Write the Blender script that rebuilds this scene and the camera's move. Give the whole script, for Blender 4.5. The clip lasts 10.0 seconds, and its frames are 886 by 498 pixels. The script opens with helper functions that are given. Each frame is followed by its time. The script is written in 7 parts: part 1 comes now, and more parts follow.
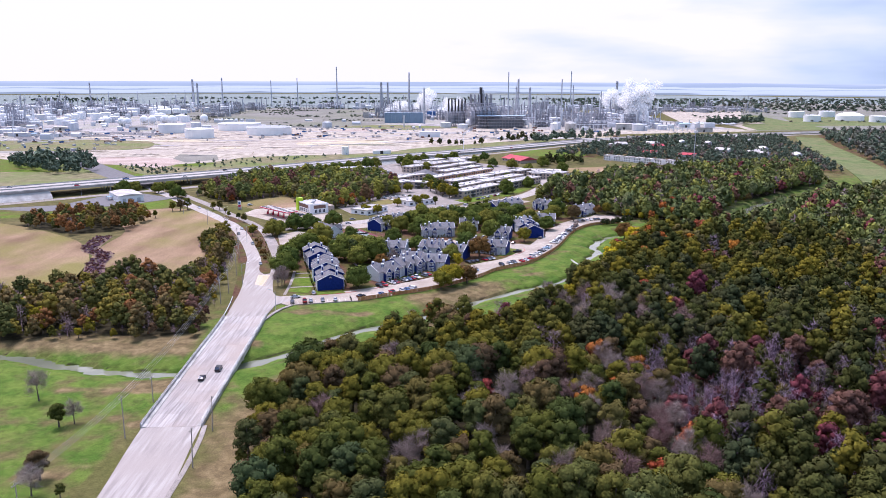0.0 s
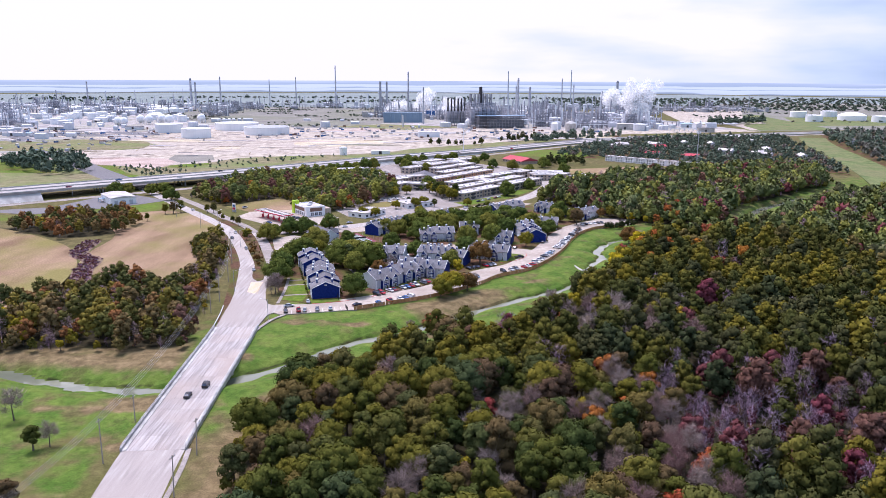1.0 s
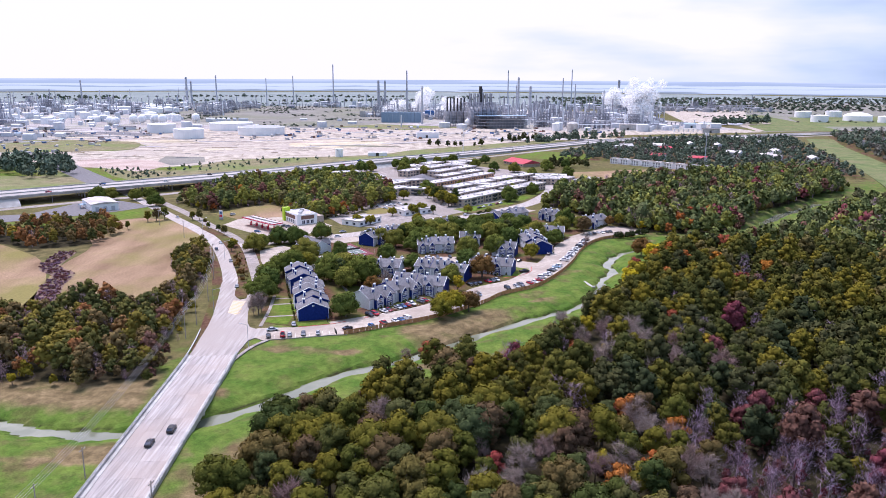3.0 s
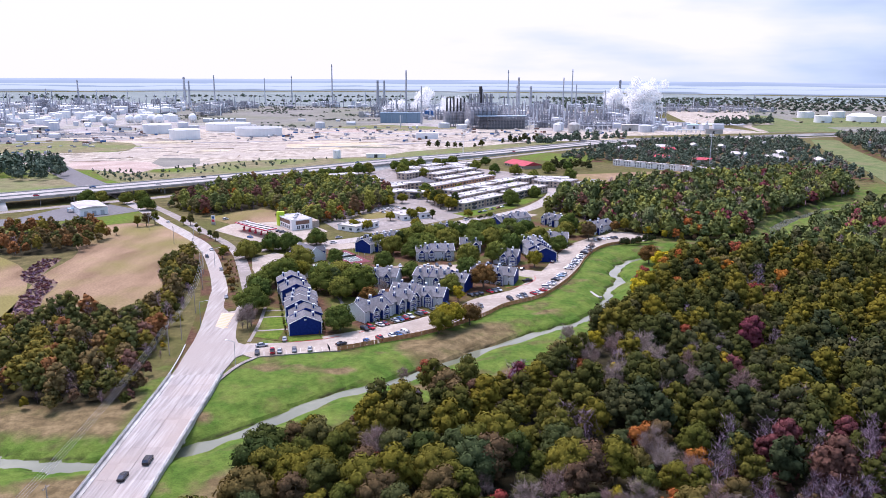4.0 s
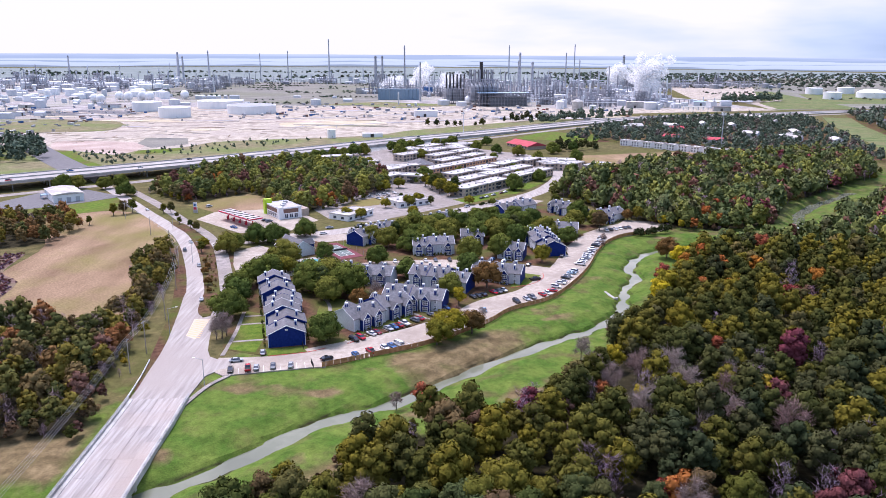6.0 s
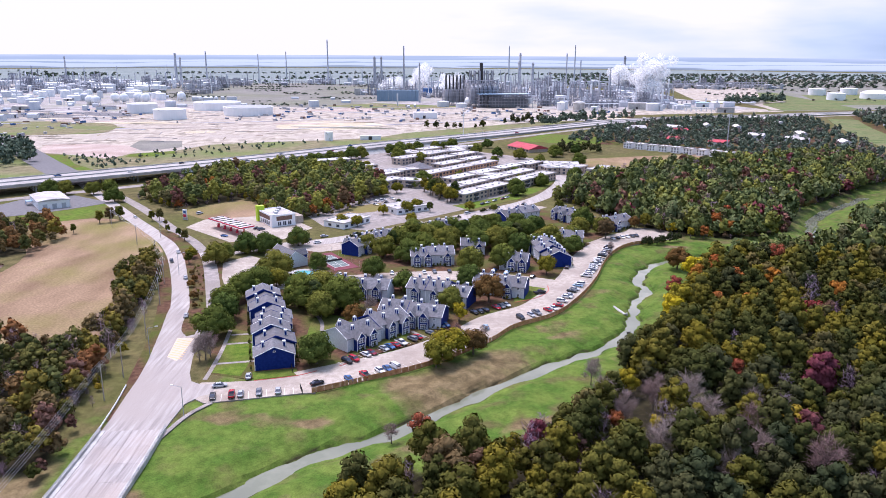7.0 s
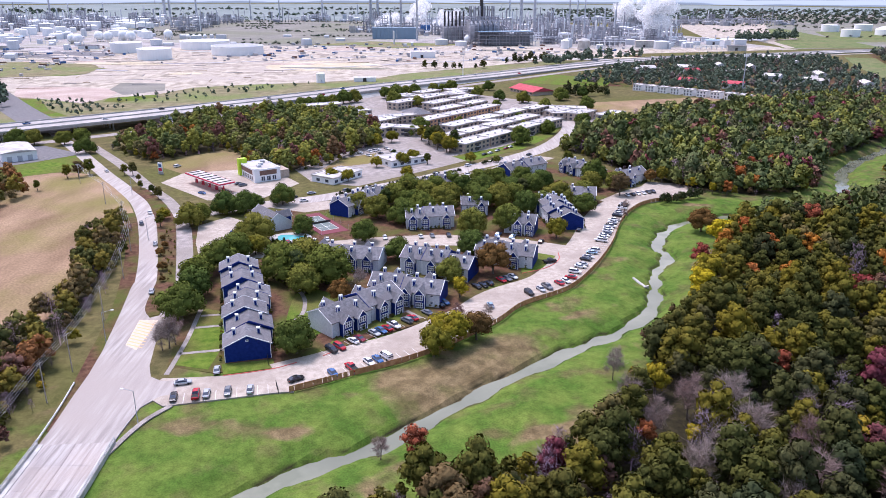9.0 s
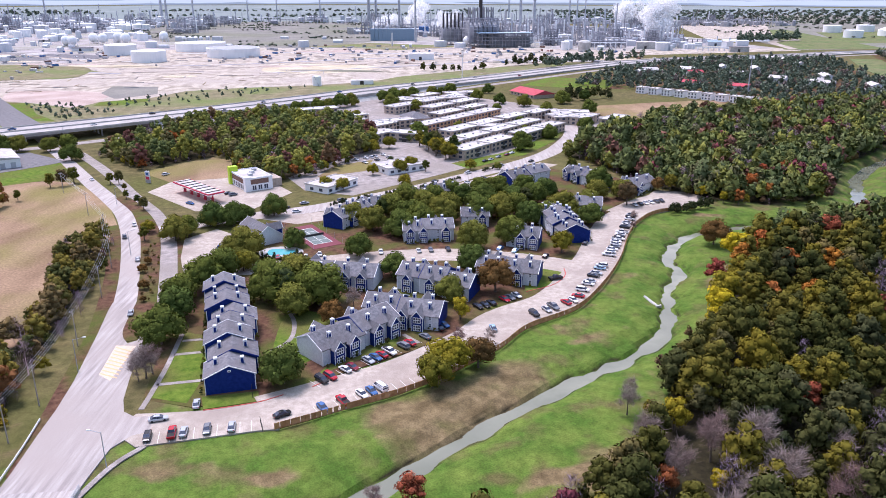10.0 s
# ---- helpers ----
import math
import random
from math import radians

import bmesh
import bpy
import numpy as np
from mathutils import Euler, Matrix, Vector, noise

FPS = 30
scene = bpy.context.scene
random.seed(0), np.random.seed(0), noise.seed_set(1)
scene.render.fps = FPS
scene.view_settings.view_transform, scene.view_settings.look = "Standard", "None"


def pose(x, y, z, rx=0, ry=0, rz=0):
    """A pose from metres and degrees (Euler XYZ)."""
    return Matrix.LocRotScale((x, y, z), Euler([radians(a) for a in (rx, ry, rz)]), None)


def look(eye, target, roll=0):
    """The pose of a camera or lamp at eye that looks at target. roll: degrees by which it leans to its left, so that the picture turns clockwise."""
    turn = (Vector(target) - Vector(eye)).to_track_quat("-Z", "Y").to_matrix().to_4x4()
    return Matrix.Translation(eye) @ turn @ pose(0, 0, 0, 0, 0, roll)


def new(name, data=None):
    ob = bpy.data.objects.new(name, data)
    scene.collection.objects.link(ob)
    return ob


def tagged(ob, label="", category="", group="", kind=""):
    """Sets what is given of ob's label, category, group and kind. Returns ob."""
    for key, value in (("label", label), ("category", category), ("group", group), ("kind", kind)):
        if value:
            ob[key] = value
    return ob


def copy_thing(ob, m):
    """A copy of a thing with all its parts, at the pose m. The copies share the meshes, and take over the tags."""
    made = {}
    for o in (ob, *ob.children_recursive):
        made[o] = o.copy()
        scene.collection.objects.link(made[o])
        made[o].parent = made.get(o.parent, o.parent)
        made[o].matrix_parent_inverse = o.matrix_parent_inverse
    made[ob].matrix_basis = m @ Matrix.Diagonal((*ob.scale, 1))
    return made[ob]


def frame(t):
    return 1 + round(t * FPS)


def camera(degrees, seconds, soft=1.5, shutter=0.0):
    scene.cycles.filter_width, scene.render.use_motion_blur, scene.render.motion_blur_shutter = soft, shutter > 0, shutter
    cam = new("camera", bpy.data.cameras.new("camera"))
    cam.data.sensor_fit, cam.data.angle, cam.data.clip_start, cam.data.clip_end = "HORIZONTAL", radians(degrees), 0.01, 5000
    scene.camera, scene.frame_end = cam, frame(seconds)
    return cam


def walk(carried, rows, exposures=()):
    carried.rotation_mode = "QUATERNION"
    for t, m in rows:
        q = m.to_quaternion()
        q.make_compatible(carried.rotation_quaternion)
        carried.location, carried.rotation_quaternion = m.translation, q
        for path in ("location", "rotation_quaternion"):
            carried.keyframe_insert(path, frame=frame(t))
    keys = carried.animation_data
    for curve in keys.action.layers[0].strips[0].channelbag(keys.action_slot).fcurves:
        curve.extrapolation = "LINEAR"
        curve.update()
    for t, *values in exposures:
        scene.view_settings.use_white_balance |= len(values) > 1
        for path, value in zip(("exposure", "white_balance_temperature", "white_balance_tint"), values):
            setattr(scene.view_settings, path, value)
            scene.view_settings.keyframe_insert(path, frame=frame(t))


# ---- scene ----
cam = camera(61.0, 10.0, soft=0.8)
PATH = [
    (0, (0.02, -0.00, 99.99), (0.55, 97.49, 77.72), 0.21),
    (0.5, (-0.06, 6.84, 100.18), (0.53, 104.31, 77.86), 0.24),
    (1, (-0.11, 14.04, 100.37), (0.53, 111.51, 77.99), 0.27),
    (1.5, (-0.13, 21.59, 100.56), (0.56, 119.04, 78.11), 0.29),
    (2, (-0.12, 29.45, 100.74), (0.61, 126.88, 78.23), 0.32),
    (2.5, (-0.09, 37.59, 100.91), (0.67, 135.02, 78.39), 0.33),
    (3.25, (0.00, 50.25, 101.15), (0.80, 147.68, 78.62), 0.35),
    (4, (0.14, 63.38, 101.37), (0.97, 160.80, 78.82), 0.36),
    (4.2, (0.18, 66.95, 101.42), (1.01, 164.35, 78.81), 0.36),
    (4.3, (0.20, 68.74, 101.45), (1.04, 166.12, 78.75), 0.36),
    (4.4, (0.22, 70.54, 101.47), (1.07, 167.84, 78.41), 0.36),
    (4.5, (0.25, 72.34, 101.49), (1.09, 169.52, 77.94), 0.36),
    (4.6, (0.27, 74.15, 101.52), (1.12, 171.16, 77.27), 0.36),
    (4.7, (0.29, 75.96, 101.54), (1.14, 172.79, 76.58), 0.36),
    (4.8, (0.32, 77.78, 101.56), (1.17, 174.50, 76.17), 0.36),
    (4.9, (0.34, 79.60, 101.58), (1.20, 176.27, 76.02), 0.36),
    (5, (0.37, 81.43, 101.60), (1.22, 178.08, 75.95), 0.36),
    (5.5, (0.50, 90.61, 101.69), (1.37, 187.27, 76.06), 0.35),
    (6.25, (0.70, 104.52, 101.79), (1.61, 201.19, 76.22), 0.33),
    (7, (0.92, 118.48, 101.83), (1.85, 215.17, 76.32), 0.30),
    (7.5, (1.06, 127.77, 101.82), (2.02, 224.46, 76.34), 0.28),
    (7.8, (1.14, 133.32, 101.81), (2.13, 230.02, 76.33), 0.26),
    (7.9, (1.17, 135.17, 101.80), (2.16, 231.83, 76.22), 0.26),
    (8, (1.20, 137.01, 101.79), (2.19, 233.51, 75.57), 0.25),
    (8.1, (1.22, 138.85, 101.78), (2.22, 234.91, 73.99), 0.25),
    (8.2, (1.25, 140.69, 101.77), (2.25, 236.22, 72.23), 0.24),
    (8.3, (1.28, 142.52, 101.75), (2.28, 237.58, 70.75), 0.23),
    (8.4, (1.30, 144.35, 101.74), (2.31, 238.99, 69.46), 0.23),
    (8.5, (1.33, 146.17, 101.73), (2.34, 240.57, 68.75), 0.22),
    (8.6, (1.35, 147.99, 101.71), (2.37, 242.34, 68.59), 0.21),
    (9, (1.45, 155.22, 101.63), (2.51, 249.57, 68.51), 0.19),
    (9.5, (1.56, 164.13, 101.50), (2.67, 258.49, 68.41), 0.15),
    (10, (1.66, 172.88, 101.33), (2.83, 267.27, 68.34), 0.10),
]
walk(cam, [(t, look(eye, target, roll)) for t, eye, target, roll in PATH], [(0.0, 0.71, 5880, 30), (10.0, 0.71, 5880, 30)])

# ---- world and sun: a bright overcast, thinnest towards the front left ----
SUN_AZ, SUN_EL = radians(-40), radians(66)      # azimuth from +y, negative to the left
world = bpy.data.worlds.new("sky")
scene.world = world
world.use_nodes = True
wn, wl = world.node_tree.nodes, world.node_tree.links
wn.clear()
w_out = wn.new("ShaderNodeOutputWorld")
w_bg = wn.new("ShaderNodeBackground")
w_sky = wn.new("ShaderNodeTexSky")
w_sky.sky_type, w_sky.sun_disc = "NISHITA", False
w_sky.sun_elevation, w_sky.sun_rotation = SUN_EL, SUN_AZ
w_sky.dust_density = 4.0
w_co = wn.new("ShaderNodeTexCoord")
w_map = wn.new("ShaderNodeMapping")
w_map.inputs["Scale"].default_value = (1.0, 1.0, 5.0)
w_noise = wn.new("ShaderNodeTexNoise")
w_noise.inputs["Scale"].default_value, w_noise.inputs["Detail"].default_value = 2.2, 5.0
w_dot = wn.new("ShaderNodeVectorMath")
w_dot.operation = "DOT_PRODUCT"
w_dot.inputs[1].default_value = (math.sin(SUN_AZ) * 0.97, math.cos(SUN_AZ) * 0.97, 0.25)
w_add = wn.new("ShaderNodeMath")
w_add.operation = "MULTIPLY_ADD"
w_add.inputs[1].default_value = 0.75
w_ramp = wn.new("ShaderNodeValToRGB")
e = w_ramp.color_ramp.elements
e[0].position, e[0].color = 0.60, (0.37, 0.53, 0.68, 1)
e[1].position, e[1].color = 0.94, (1.02, 1.05, 1.08, 1)
k = e.new(0.78)
k.color = (0.66, 0.81, 0.95, 1)
w_mul = wn.new("ShaderNodeMix")
w_mul.data_type = "RGBA"
w_mul.inputs["Factor"].default_value = 0.94
w_sc = wn.new("ShaderNodeVectorMath")
w_sc.operation = "SCALE"
w_sc.inputs["Scale"].default_value = 0.10
wl.new(w_co.outputs["Generated"], w_map.inputs["Vector"])
wl.new(w_map.outputs["Vector"], w_noise.inputs["Vector"])
wl.new(w_co.outputs["Generated"], w_dot.inputs[0])
wl.new(w_dot.outputs["Value"], w_add.inputs[0])
wl.new(w_noise.outputs["Fac"], w_add.inputs[2])
wl.new(w_add.outputs["Value"], w_ramp.inputs["Fac"])
wl.new(w_sky.outputs["Color"], w_sc.inputs[0])
wl.new(w_sc.outputs["Vector"], w_mul.inputs["A"])
wl.new(w_ramp.outputs["Color"], w_mul.inputs["B"])
w_bg.inputs["Strength"].default_value = 0.62
# an overcast sky grows brighter overhead
w_sep = wn.new("ShaderNodeSeparateXYZ")
w_up = wn.new("ShaderNodeMapRange")
w_up.inputs["From Min"].default_value, w_up.inputs["From Max"].default_value = 0.12, 0.95
w_up.inputs["To Min"].default_value, w_up.inputs["To Max"].default_value = 1.0, 1.55
w_gain = wn.new("ShaderNodeVectorMath")
w_gain.operation = "SCALE"
wl.new(w_co.outputs["Generated"], w_sep.inputs["Vector"])
wl.new(w_sep.outputs["Z"], w_up.inputs["Value"])
wl.new(w_mul.outputs["Result"], w_gain.inputs[0])
wl.new(w_up.outputs["Result"], w_gain.inputs["Scale"])
wl.new(w_gain.outputs["Vector"], w_bg.inputs["Color"])
wl.new(w_bg.outputs["Background"], w_out.inputs["Surface"])

sun = new("sun", bpy.data.lights.new("sun", "SUN"))
sun.data.energy, sun.data.angle, sun.data.color = 2.5, radians(18), (1.0, 0.955, 0.88)
sun.matrix_world = look((math.sin(SUN_AZ) * 500, math.cos(SUN_AZ) * 500, 500 * math.tan(SUN_EL)), (0, 0, 0))


# ---- materials ----
def M(name, a, b, scale=1.0, rough=0.85, metal=0.0, bump=0.0, scale2=0.0, c=None, island=0.0, each=0.0, stretch=None, spec=0.08, lo=0.35, hi=0.65, fine=0.0):
    """A rough surface: noise between colours a and b, a wider stain towards c, variation per piece or object, fine relief."""
    m = bpy.data.materials.new(name)
    m.use_nodes = True
    n, l = m.node_tree.nodes, m.node_tree.links
    p = n["Principled BSDF"]
    p.inputs["Roughness"].default_value, p.inputs["Metallic"].default_value = rough, metal
    p.inputs["Specular IOR Level"].default_value = spec
    g = n.new("ShaderNodeNewGeometry")
    src = g.outputs["Position"]
    if stretch:
        mp = n.new("ShaderNodeMapping")
        mp.inputs["Scale"].default_value = stretch
        l.new(src, mp.inputs["Vector"])
        src = mp.outputs["Vector"]
    t = n.new("ShaderNodeTexNoise")
    t.inputs["Scale"].default_value, t.inputs["Detail"].default_value = scale, 5.0
    l.new(src, t.inputs["Vector"])
    r = n.new("ShaderNodeValToRGB")
    r.color_ramp.elements[0].position, r.color_ramp.elements[0].color = lo, (*a, 1)
    r.color_ramp.elements[1].position, r.color_ramp.elements[1].color = hi, (*b, 1)
    l.new(t.outputs["Fac"], r.inputs["Fac"])
    col = r.outputs["Color"]
    if c:
        t2 = n.new("ShaderNodeTexNoise")
        t2.inputs["Scale"].default_value, t2.inputs["Detail"].default_value = scale2, 4.0
        l.new(g.outputs["Position"], t2.inputs["Vector"])
        r2 = n.new("ShaderNodeValToRGB")
        r2.color_ramp.elements[0].position, r2.color_ramp.elements[1].position = 0.42, 0.66
        l.new(t2.outputs["Fac"], r2.inputs["Fac"])
        mx = n.new("ShaderNodeMix")
        mx.data_type = "RGBA"
        mx.inputs["B"].default_value = (*c, 1)
        l.new(r2.outputs["Color"], mx.inputs["Factor"])
        l.new(col, mx.inputs["A"])
        col = mx.outputs["Result"]
    for amount, node, sock in ((island, "ShaderNodeNewGeometry", "Random Per Island"), (each, "ShaderNodeObjectInfo", "Random")):
        if amount:
            q = n.new(node)
            mr = n.new("ShaderNodeMapRange")
            mr.inputs["To Min"].default_value, mr.inputs["To Max"].default_value = 1 - amount, 1 + amount
            l.new(q.outputs[sock], mr.inputs["Value"])
            vs = n.new("ShaderNodeVectorMath")
            vs.operation = "SCALE"
            l.new(col, vs.inputs[0])
            l.new(mr.outputs["Result"], vs.inputs["Scale"])
            col = vs.outputs["Vector"]
    if fine:
        tf = n.new("ShaderNodeTexNoise")
        tf.inputs["Scale"].default_value, tf.inputs["Detail"].default_value = scale * 9 + 0.6, 4.0
        l.new(g.outputs["Position"], tf.inputs["Vector"])
        mr = n.new("ShaderNodeMapRange")
        mr.inputs["From Min"].default_value, mr.inputs["From Max"].default_value = 0.3, 0.7
        mr.inputs["To Min"].default_value, mr.inputs["To Max"].default_value = 1 - fine, 1 + fine
        l.new(tf.outputs["Fac"], mr.inputs["Value"])
        vs = n.new("ShaderNodeVectorMath")
        vs.operation = "SCALE"
        l.new(col, vs.inputs[0])
        l.new(mr.outputs["Result"], vs.inputs["Scale"])
        col = vs.outputs["Vector"]
    l.new(col, p.inputs["Base Color"])
    if bump:
        bn = n.new("ShaderNodeBump")
        bn.inputs["Strength"].default_value, bn.inputs["Distance"].default_value = bump, 0.2
        l.new(t.outputs["Fac"], bn.inputs["Height"])
        l.new(bn.outputs["Normal"], p.inputs["Normal"])
    return m


def flat(name, a, rough=0.6, metal=0.0, vary=0.12, scale=3.0, spec=0.4):
    return M(name, tuple(v * (1 - vary) for v in a), tuple(min(1, v * (1 + vary)) for v in a), scale, rough, metal, spec=spec)


def foliage(name, stops, island=0.35, attr=None):
    """Leaves: a hue for each tree from the ramp, and each clump a little lighter or darker."""
    m = bpy.data.materials.new(name)
    m.use_nodes = True
    n, l = m.node_tree.nodes, m.node_tree.links
    p = n["Principled BSDF"]
    p.inputs["Roughness"].default_value, p.inputs["Specular IOR Level"].default_value = 0.9, 0.0
    if attr:
        q = n.new("ShaderNodeAttribute")
        q.attribute_name = attr
        fac = q.outputs["Fac"]
    else:
        fac = n.new("ShaderNodeObjectInfo").outputs["Random"]
    r = n.new("ShaderNodeValToRGB")
    els = r.color_ramp.elements
    els[0].position, els[0].color = stops[0][0], (*stops[0][1], 1)
    els[1].position, els[1].color = stops[-1][0], (*stops[-1][1], 1)
    for pos, colour in stops[1:-1]:
        els.new(pos).color = (*colour, 1)
    l.new(fac, r.inputs["Fac"])
    mr = n.new("ShaderNodeMapRange")
    mr.inputs["To Min"].default_value, mr.inputs["To Max"].default_value = 1 - 1.35 * island, 1 + island
    l.new(n.new("ShaderNodeNewGeometry").outputs["Random Per Island"], mr.inputs["Value"])
    vs = n.new("ShaderNodeVectorMath")
    vs.operation = "SCALE"
    l.new(r.outputs["Color"], vs.inputs[0])
    l.new(mr.outputs["Result"], vs.inputs["Scale"])
    l.new(vs.outputs["Vector"], p.inputs["Base Color"])
    return m


GREENS = [(0.0, (0.047, 0.065, 0.020)), (0.25, (0.088, 0.094, 0.019)), (0.5, (0.149, 0.128, 0.019)), (0.68, (0.054, 0.076, 0.032)), (0.84, (0.133, 0.104, 0.029)), (1.0, (0.104, 0.065, 0.041))]
m_leaf = foliage("leaves_green", GREENS, 0.22)
m_leaf_dark = foliage("leaves_dark_green", [(0.0, (0.066, 0.097, 0.024)), (0.5, (0.115, 0.135, 0.027)), (1.0, (0.169, 0.158, 0.030))], 0.28)
m_leaf_olive = foliage("leaves_olive", [(0.0, (0.220, 0.182, 0.018)), (1.0, (0.150, 0.138, 0.020))], 0.34)
m_leaf_brown = foliage("leaves_brown", [(0.0, (0.188, 0.092, 0.026)), (1.0, (0.128, 0.076, 0.028))], 0.34)
m_leaf_rust = foliage("leaves_rust", [(0.0, (0.26, 0.06, 0.028)), (0.5, (0.36, 0.15, 0.025)), (1.0, (0.24, 0.045, 0.05))], 0.5)
m_leaf_yellow = foliage("leaves_yellow", [(0.0, (0.34, 0.26, 0.015)), (0.5, (0.22, 0.18, 0.02)), (1.0, (0.44, 0.34, 0.015))], 0.4)
m_twig = foliage("bare_twigs", [(0.0, (0.24, 0.180, 0.160)), (0.5, (0.33, 0.265, 0.235)), (1.0, (0.23, 0.135, 0.125))])
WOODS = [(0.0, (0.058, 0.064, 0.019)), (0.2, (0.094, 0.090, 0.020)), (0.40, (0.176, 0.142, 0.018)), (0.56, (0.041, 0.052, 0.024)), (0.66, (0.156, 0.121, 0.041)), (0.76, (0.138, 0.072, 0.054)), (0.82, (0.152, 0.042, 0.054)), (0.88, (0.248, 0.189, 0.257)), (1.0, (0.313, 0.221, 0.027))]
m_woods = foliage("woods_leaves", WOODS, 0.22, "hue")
# Woods ramp brightened and blued: far haze and light put into the leaves
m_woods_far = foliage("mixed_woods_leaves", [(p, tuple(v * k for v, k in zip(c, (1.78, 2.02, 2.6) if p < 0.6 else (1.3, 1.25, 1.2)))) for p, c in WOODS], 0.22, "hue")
# Browner copse mix; its missing brightness is also put into the colours
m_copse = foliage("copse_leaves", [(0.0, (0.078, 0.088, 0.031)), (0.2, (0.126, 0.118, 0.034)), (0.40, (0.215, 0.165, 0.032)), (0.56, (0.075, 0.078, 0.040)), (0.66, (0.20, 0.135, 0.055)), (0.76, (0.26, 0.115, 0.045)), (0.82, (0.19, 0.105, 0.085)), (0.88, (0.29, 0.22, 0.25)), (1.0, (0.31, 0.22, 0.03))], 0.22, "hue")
# Greyed, bluish greens: a share of distance haze is tinted in
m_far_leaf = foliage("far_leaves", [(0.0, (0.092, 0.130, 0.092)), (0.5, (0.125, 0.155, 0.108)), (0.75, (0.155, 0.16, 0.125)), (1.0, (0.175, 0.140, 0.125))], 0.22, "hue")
m_bark = M("bark", (0.09, 0.07, 0.055), (0.17, 0.14, 0.11), 6.0, 0.9)
m_road = M("pale_concrete_road", (0.305, 0.268, 0.25), (0.475, 0.43, 0.40), 0.8, 0.85, scale2=0.04, c=(0.38, 0.33, 0.30), stretch=(1.0, 0.07, 1.0), each=0.07, fine=0.12)
m_slab = M("patched_bridge_concrete", (0.28, 0.25, 0.237), (0.455, 0.415, 0.395), 1.3, 0.85, scale2=0.05, c=(0.37, 0.31, 0.275), stretch=(1.0, 0.05, 1.0), each=0.085, fine=0.14)
m_lot = M("concrete_lot", (0.36, 0.305, 0.255), (0.49, 0.42, 0.36), 0.5, 0.85, scale2=0.06, c=(0.32, 0.265, 0.225), fine=0.16)
m_yard = M("worn_grey_yard", (0.24, 0.21, 0.195), (0.38, 0.335, 0.31), 0.3, 0.88, scale2=0.04, c=(0.27, 0.235, 0.21), fine=0.22)
m_asphalt = M("worn_asphalt", (0.135, 0.13, 0.135), (0.215, 0.205, 0.21), 0.5, 0.9, scale2=0.03, c=(0.18, 0.17, 0.175), fine=0.15)
m_mark = flat("white_road_paint", (0.72, 0.71, 0.69), 0.7)
m_hatch = flat("faded_orange_paint", (0.62, 0.42, 0.22), 0.8)
m_red_paint = flat("red_kerb_paint", (0.45, 0.08, 0.06), 0.7)
m_concrete = M("grey_concrete", (0.42, 0.40, 0.38), (0.56, 0.54, 0.51), 0.6, 0.85, scale2=0.15, c=(0.34, 0.32, 0.30))
m_water = M("murky_water", (0.16, 0.172, 0.118), (0.25, 0.255, 0.185), 0.12, 0.05, bump=0.04, spec=0.6, scale2=0.03, c=(0.13, 0.14, 0.10))
m_bay = flat("bay_water", (0.55, 0.60, 0.66), 0.2)
m_field = M("dry_mown_field", (0.190, 0.122, 0.074), (0.345, 0.235, 0.150), 0.06, 0.95, scale2=0.022, c=(0.205, 0.175, 0.062), stretch=(1.0, 0.35, 1.0), lo=0.34, hi=0.66, fine=0.25)
m_green = M("mown_grass", (0.07, 0.125, 0.014), (0.135, 0.19, 0.026), 0.4, 0.95, scale2=0.05, c=(0.125, 0.115, 0.035), fine=0.3)
m_sand = M("pale_bare_sand", (0.27, 0.23, 0.185), (0.50, 0.435, 0.36), 0.10, 0.95, scale2=0.017, c=(0.40, 0.345, 0.30), stretch=(1.0, 0.5, 1.0), fine=0.3, lo=0.36, hi=0.6)
# Scrub paled towards grey: far haze is mixed into its colour
m_scrub = M("dark_scrub", (0.17, 0.165, 0.15), (0.26, 0.24, 0.215), 0.03, 0.95, scale2=0.006, c=(0.19, 0.19, 0.14), stretch=(0.5, 1.0, 1.0), fine=0.3)
m_levee = M("levee_grass", (0.09, 0.125, 0.045), (0.165, 0.195, 0.075), 0.08, 0.95, scale2=0.02, c=(0.17, 0.165, 0.08), fine=0.3)
# Rough grass lightened a little to take in distance haze
m_berm = M("olive_rough_grass", (0.15, 0.135, 0.075), (0.26, 0.22, 0.13), 0.10, 0.95, scale2=0.02, c=(0.155, 0.185, 0.065), fine=0.3)
m_mulch = M("brown_mulch", (0.078, 0.040, 0.026), (0.150, 0.080, 0.050), 0.5, 0.95, scale2=0.07, c=(0.085, 0.098, 0.022), fine=0.3)
m_shingle = M("grey_shingles", (0.115, 0.114, 0.126), (0.205, 0.20, 0.215), 1.1, 0.9, scale2=0.22, c=(0.15, 0.14, 0.148), each=0.14, stretch=(1.0, 1.0, 0.35), fine=0.2)
m_siding = M("pale_grey_siding", (0.54, 0.55, 0.585), (0.65, 0.66, 0.69), 2.0, 0.7)
m_blue = M("deep_blue_siding", (0.008, 0.022, 0.135), (0.014, 0.034, 0.19), 1.2, 0.6)
m_white = flat("white_trim_paint", (0.80, 0.80, 0.82), 0.5, vary=0.04)
m_glass = flat("dark_window_glass", (0.05, 0.06, 0.09), 0.12, vary=0.3, spec=0.5)
m_fence = M("cedar_fence", (0.38, 0.17, 0.08), (0.54, 0.28, 0.14), 0.8, 0.85, each=0.12)
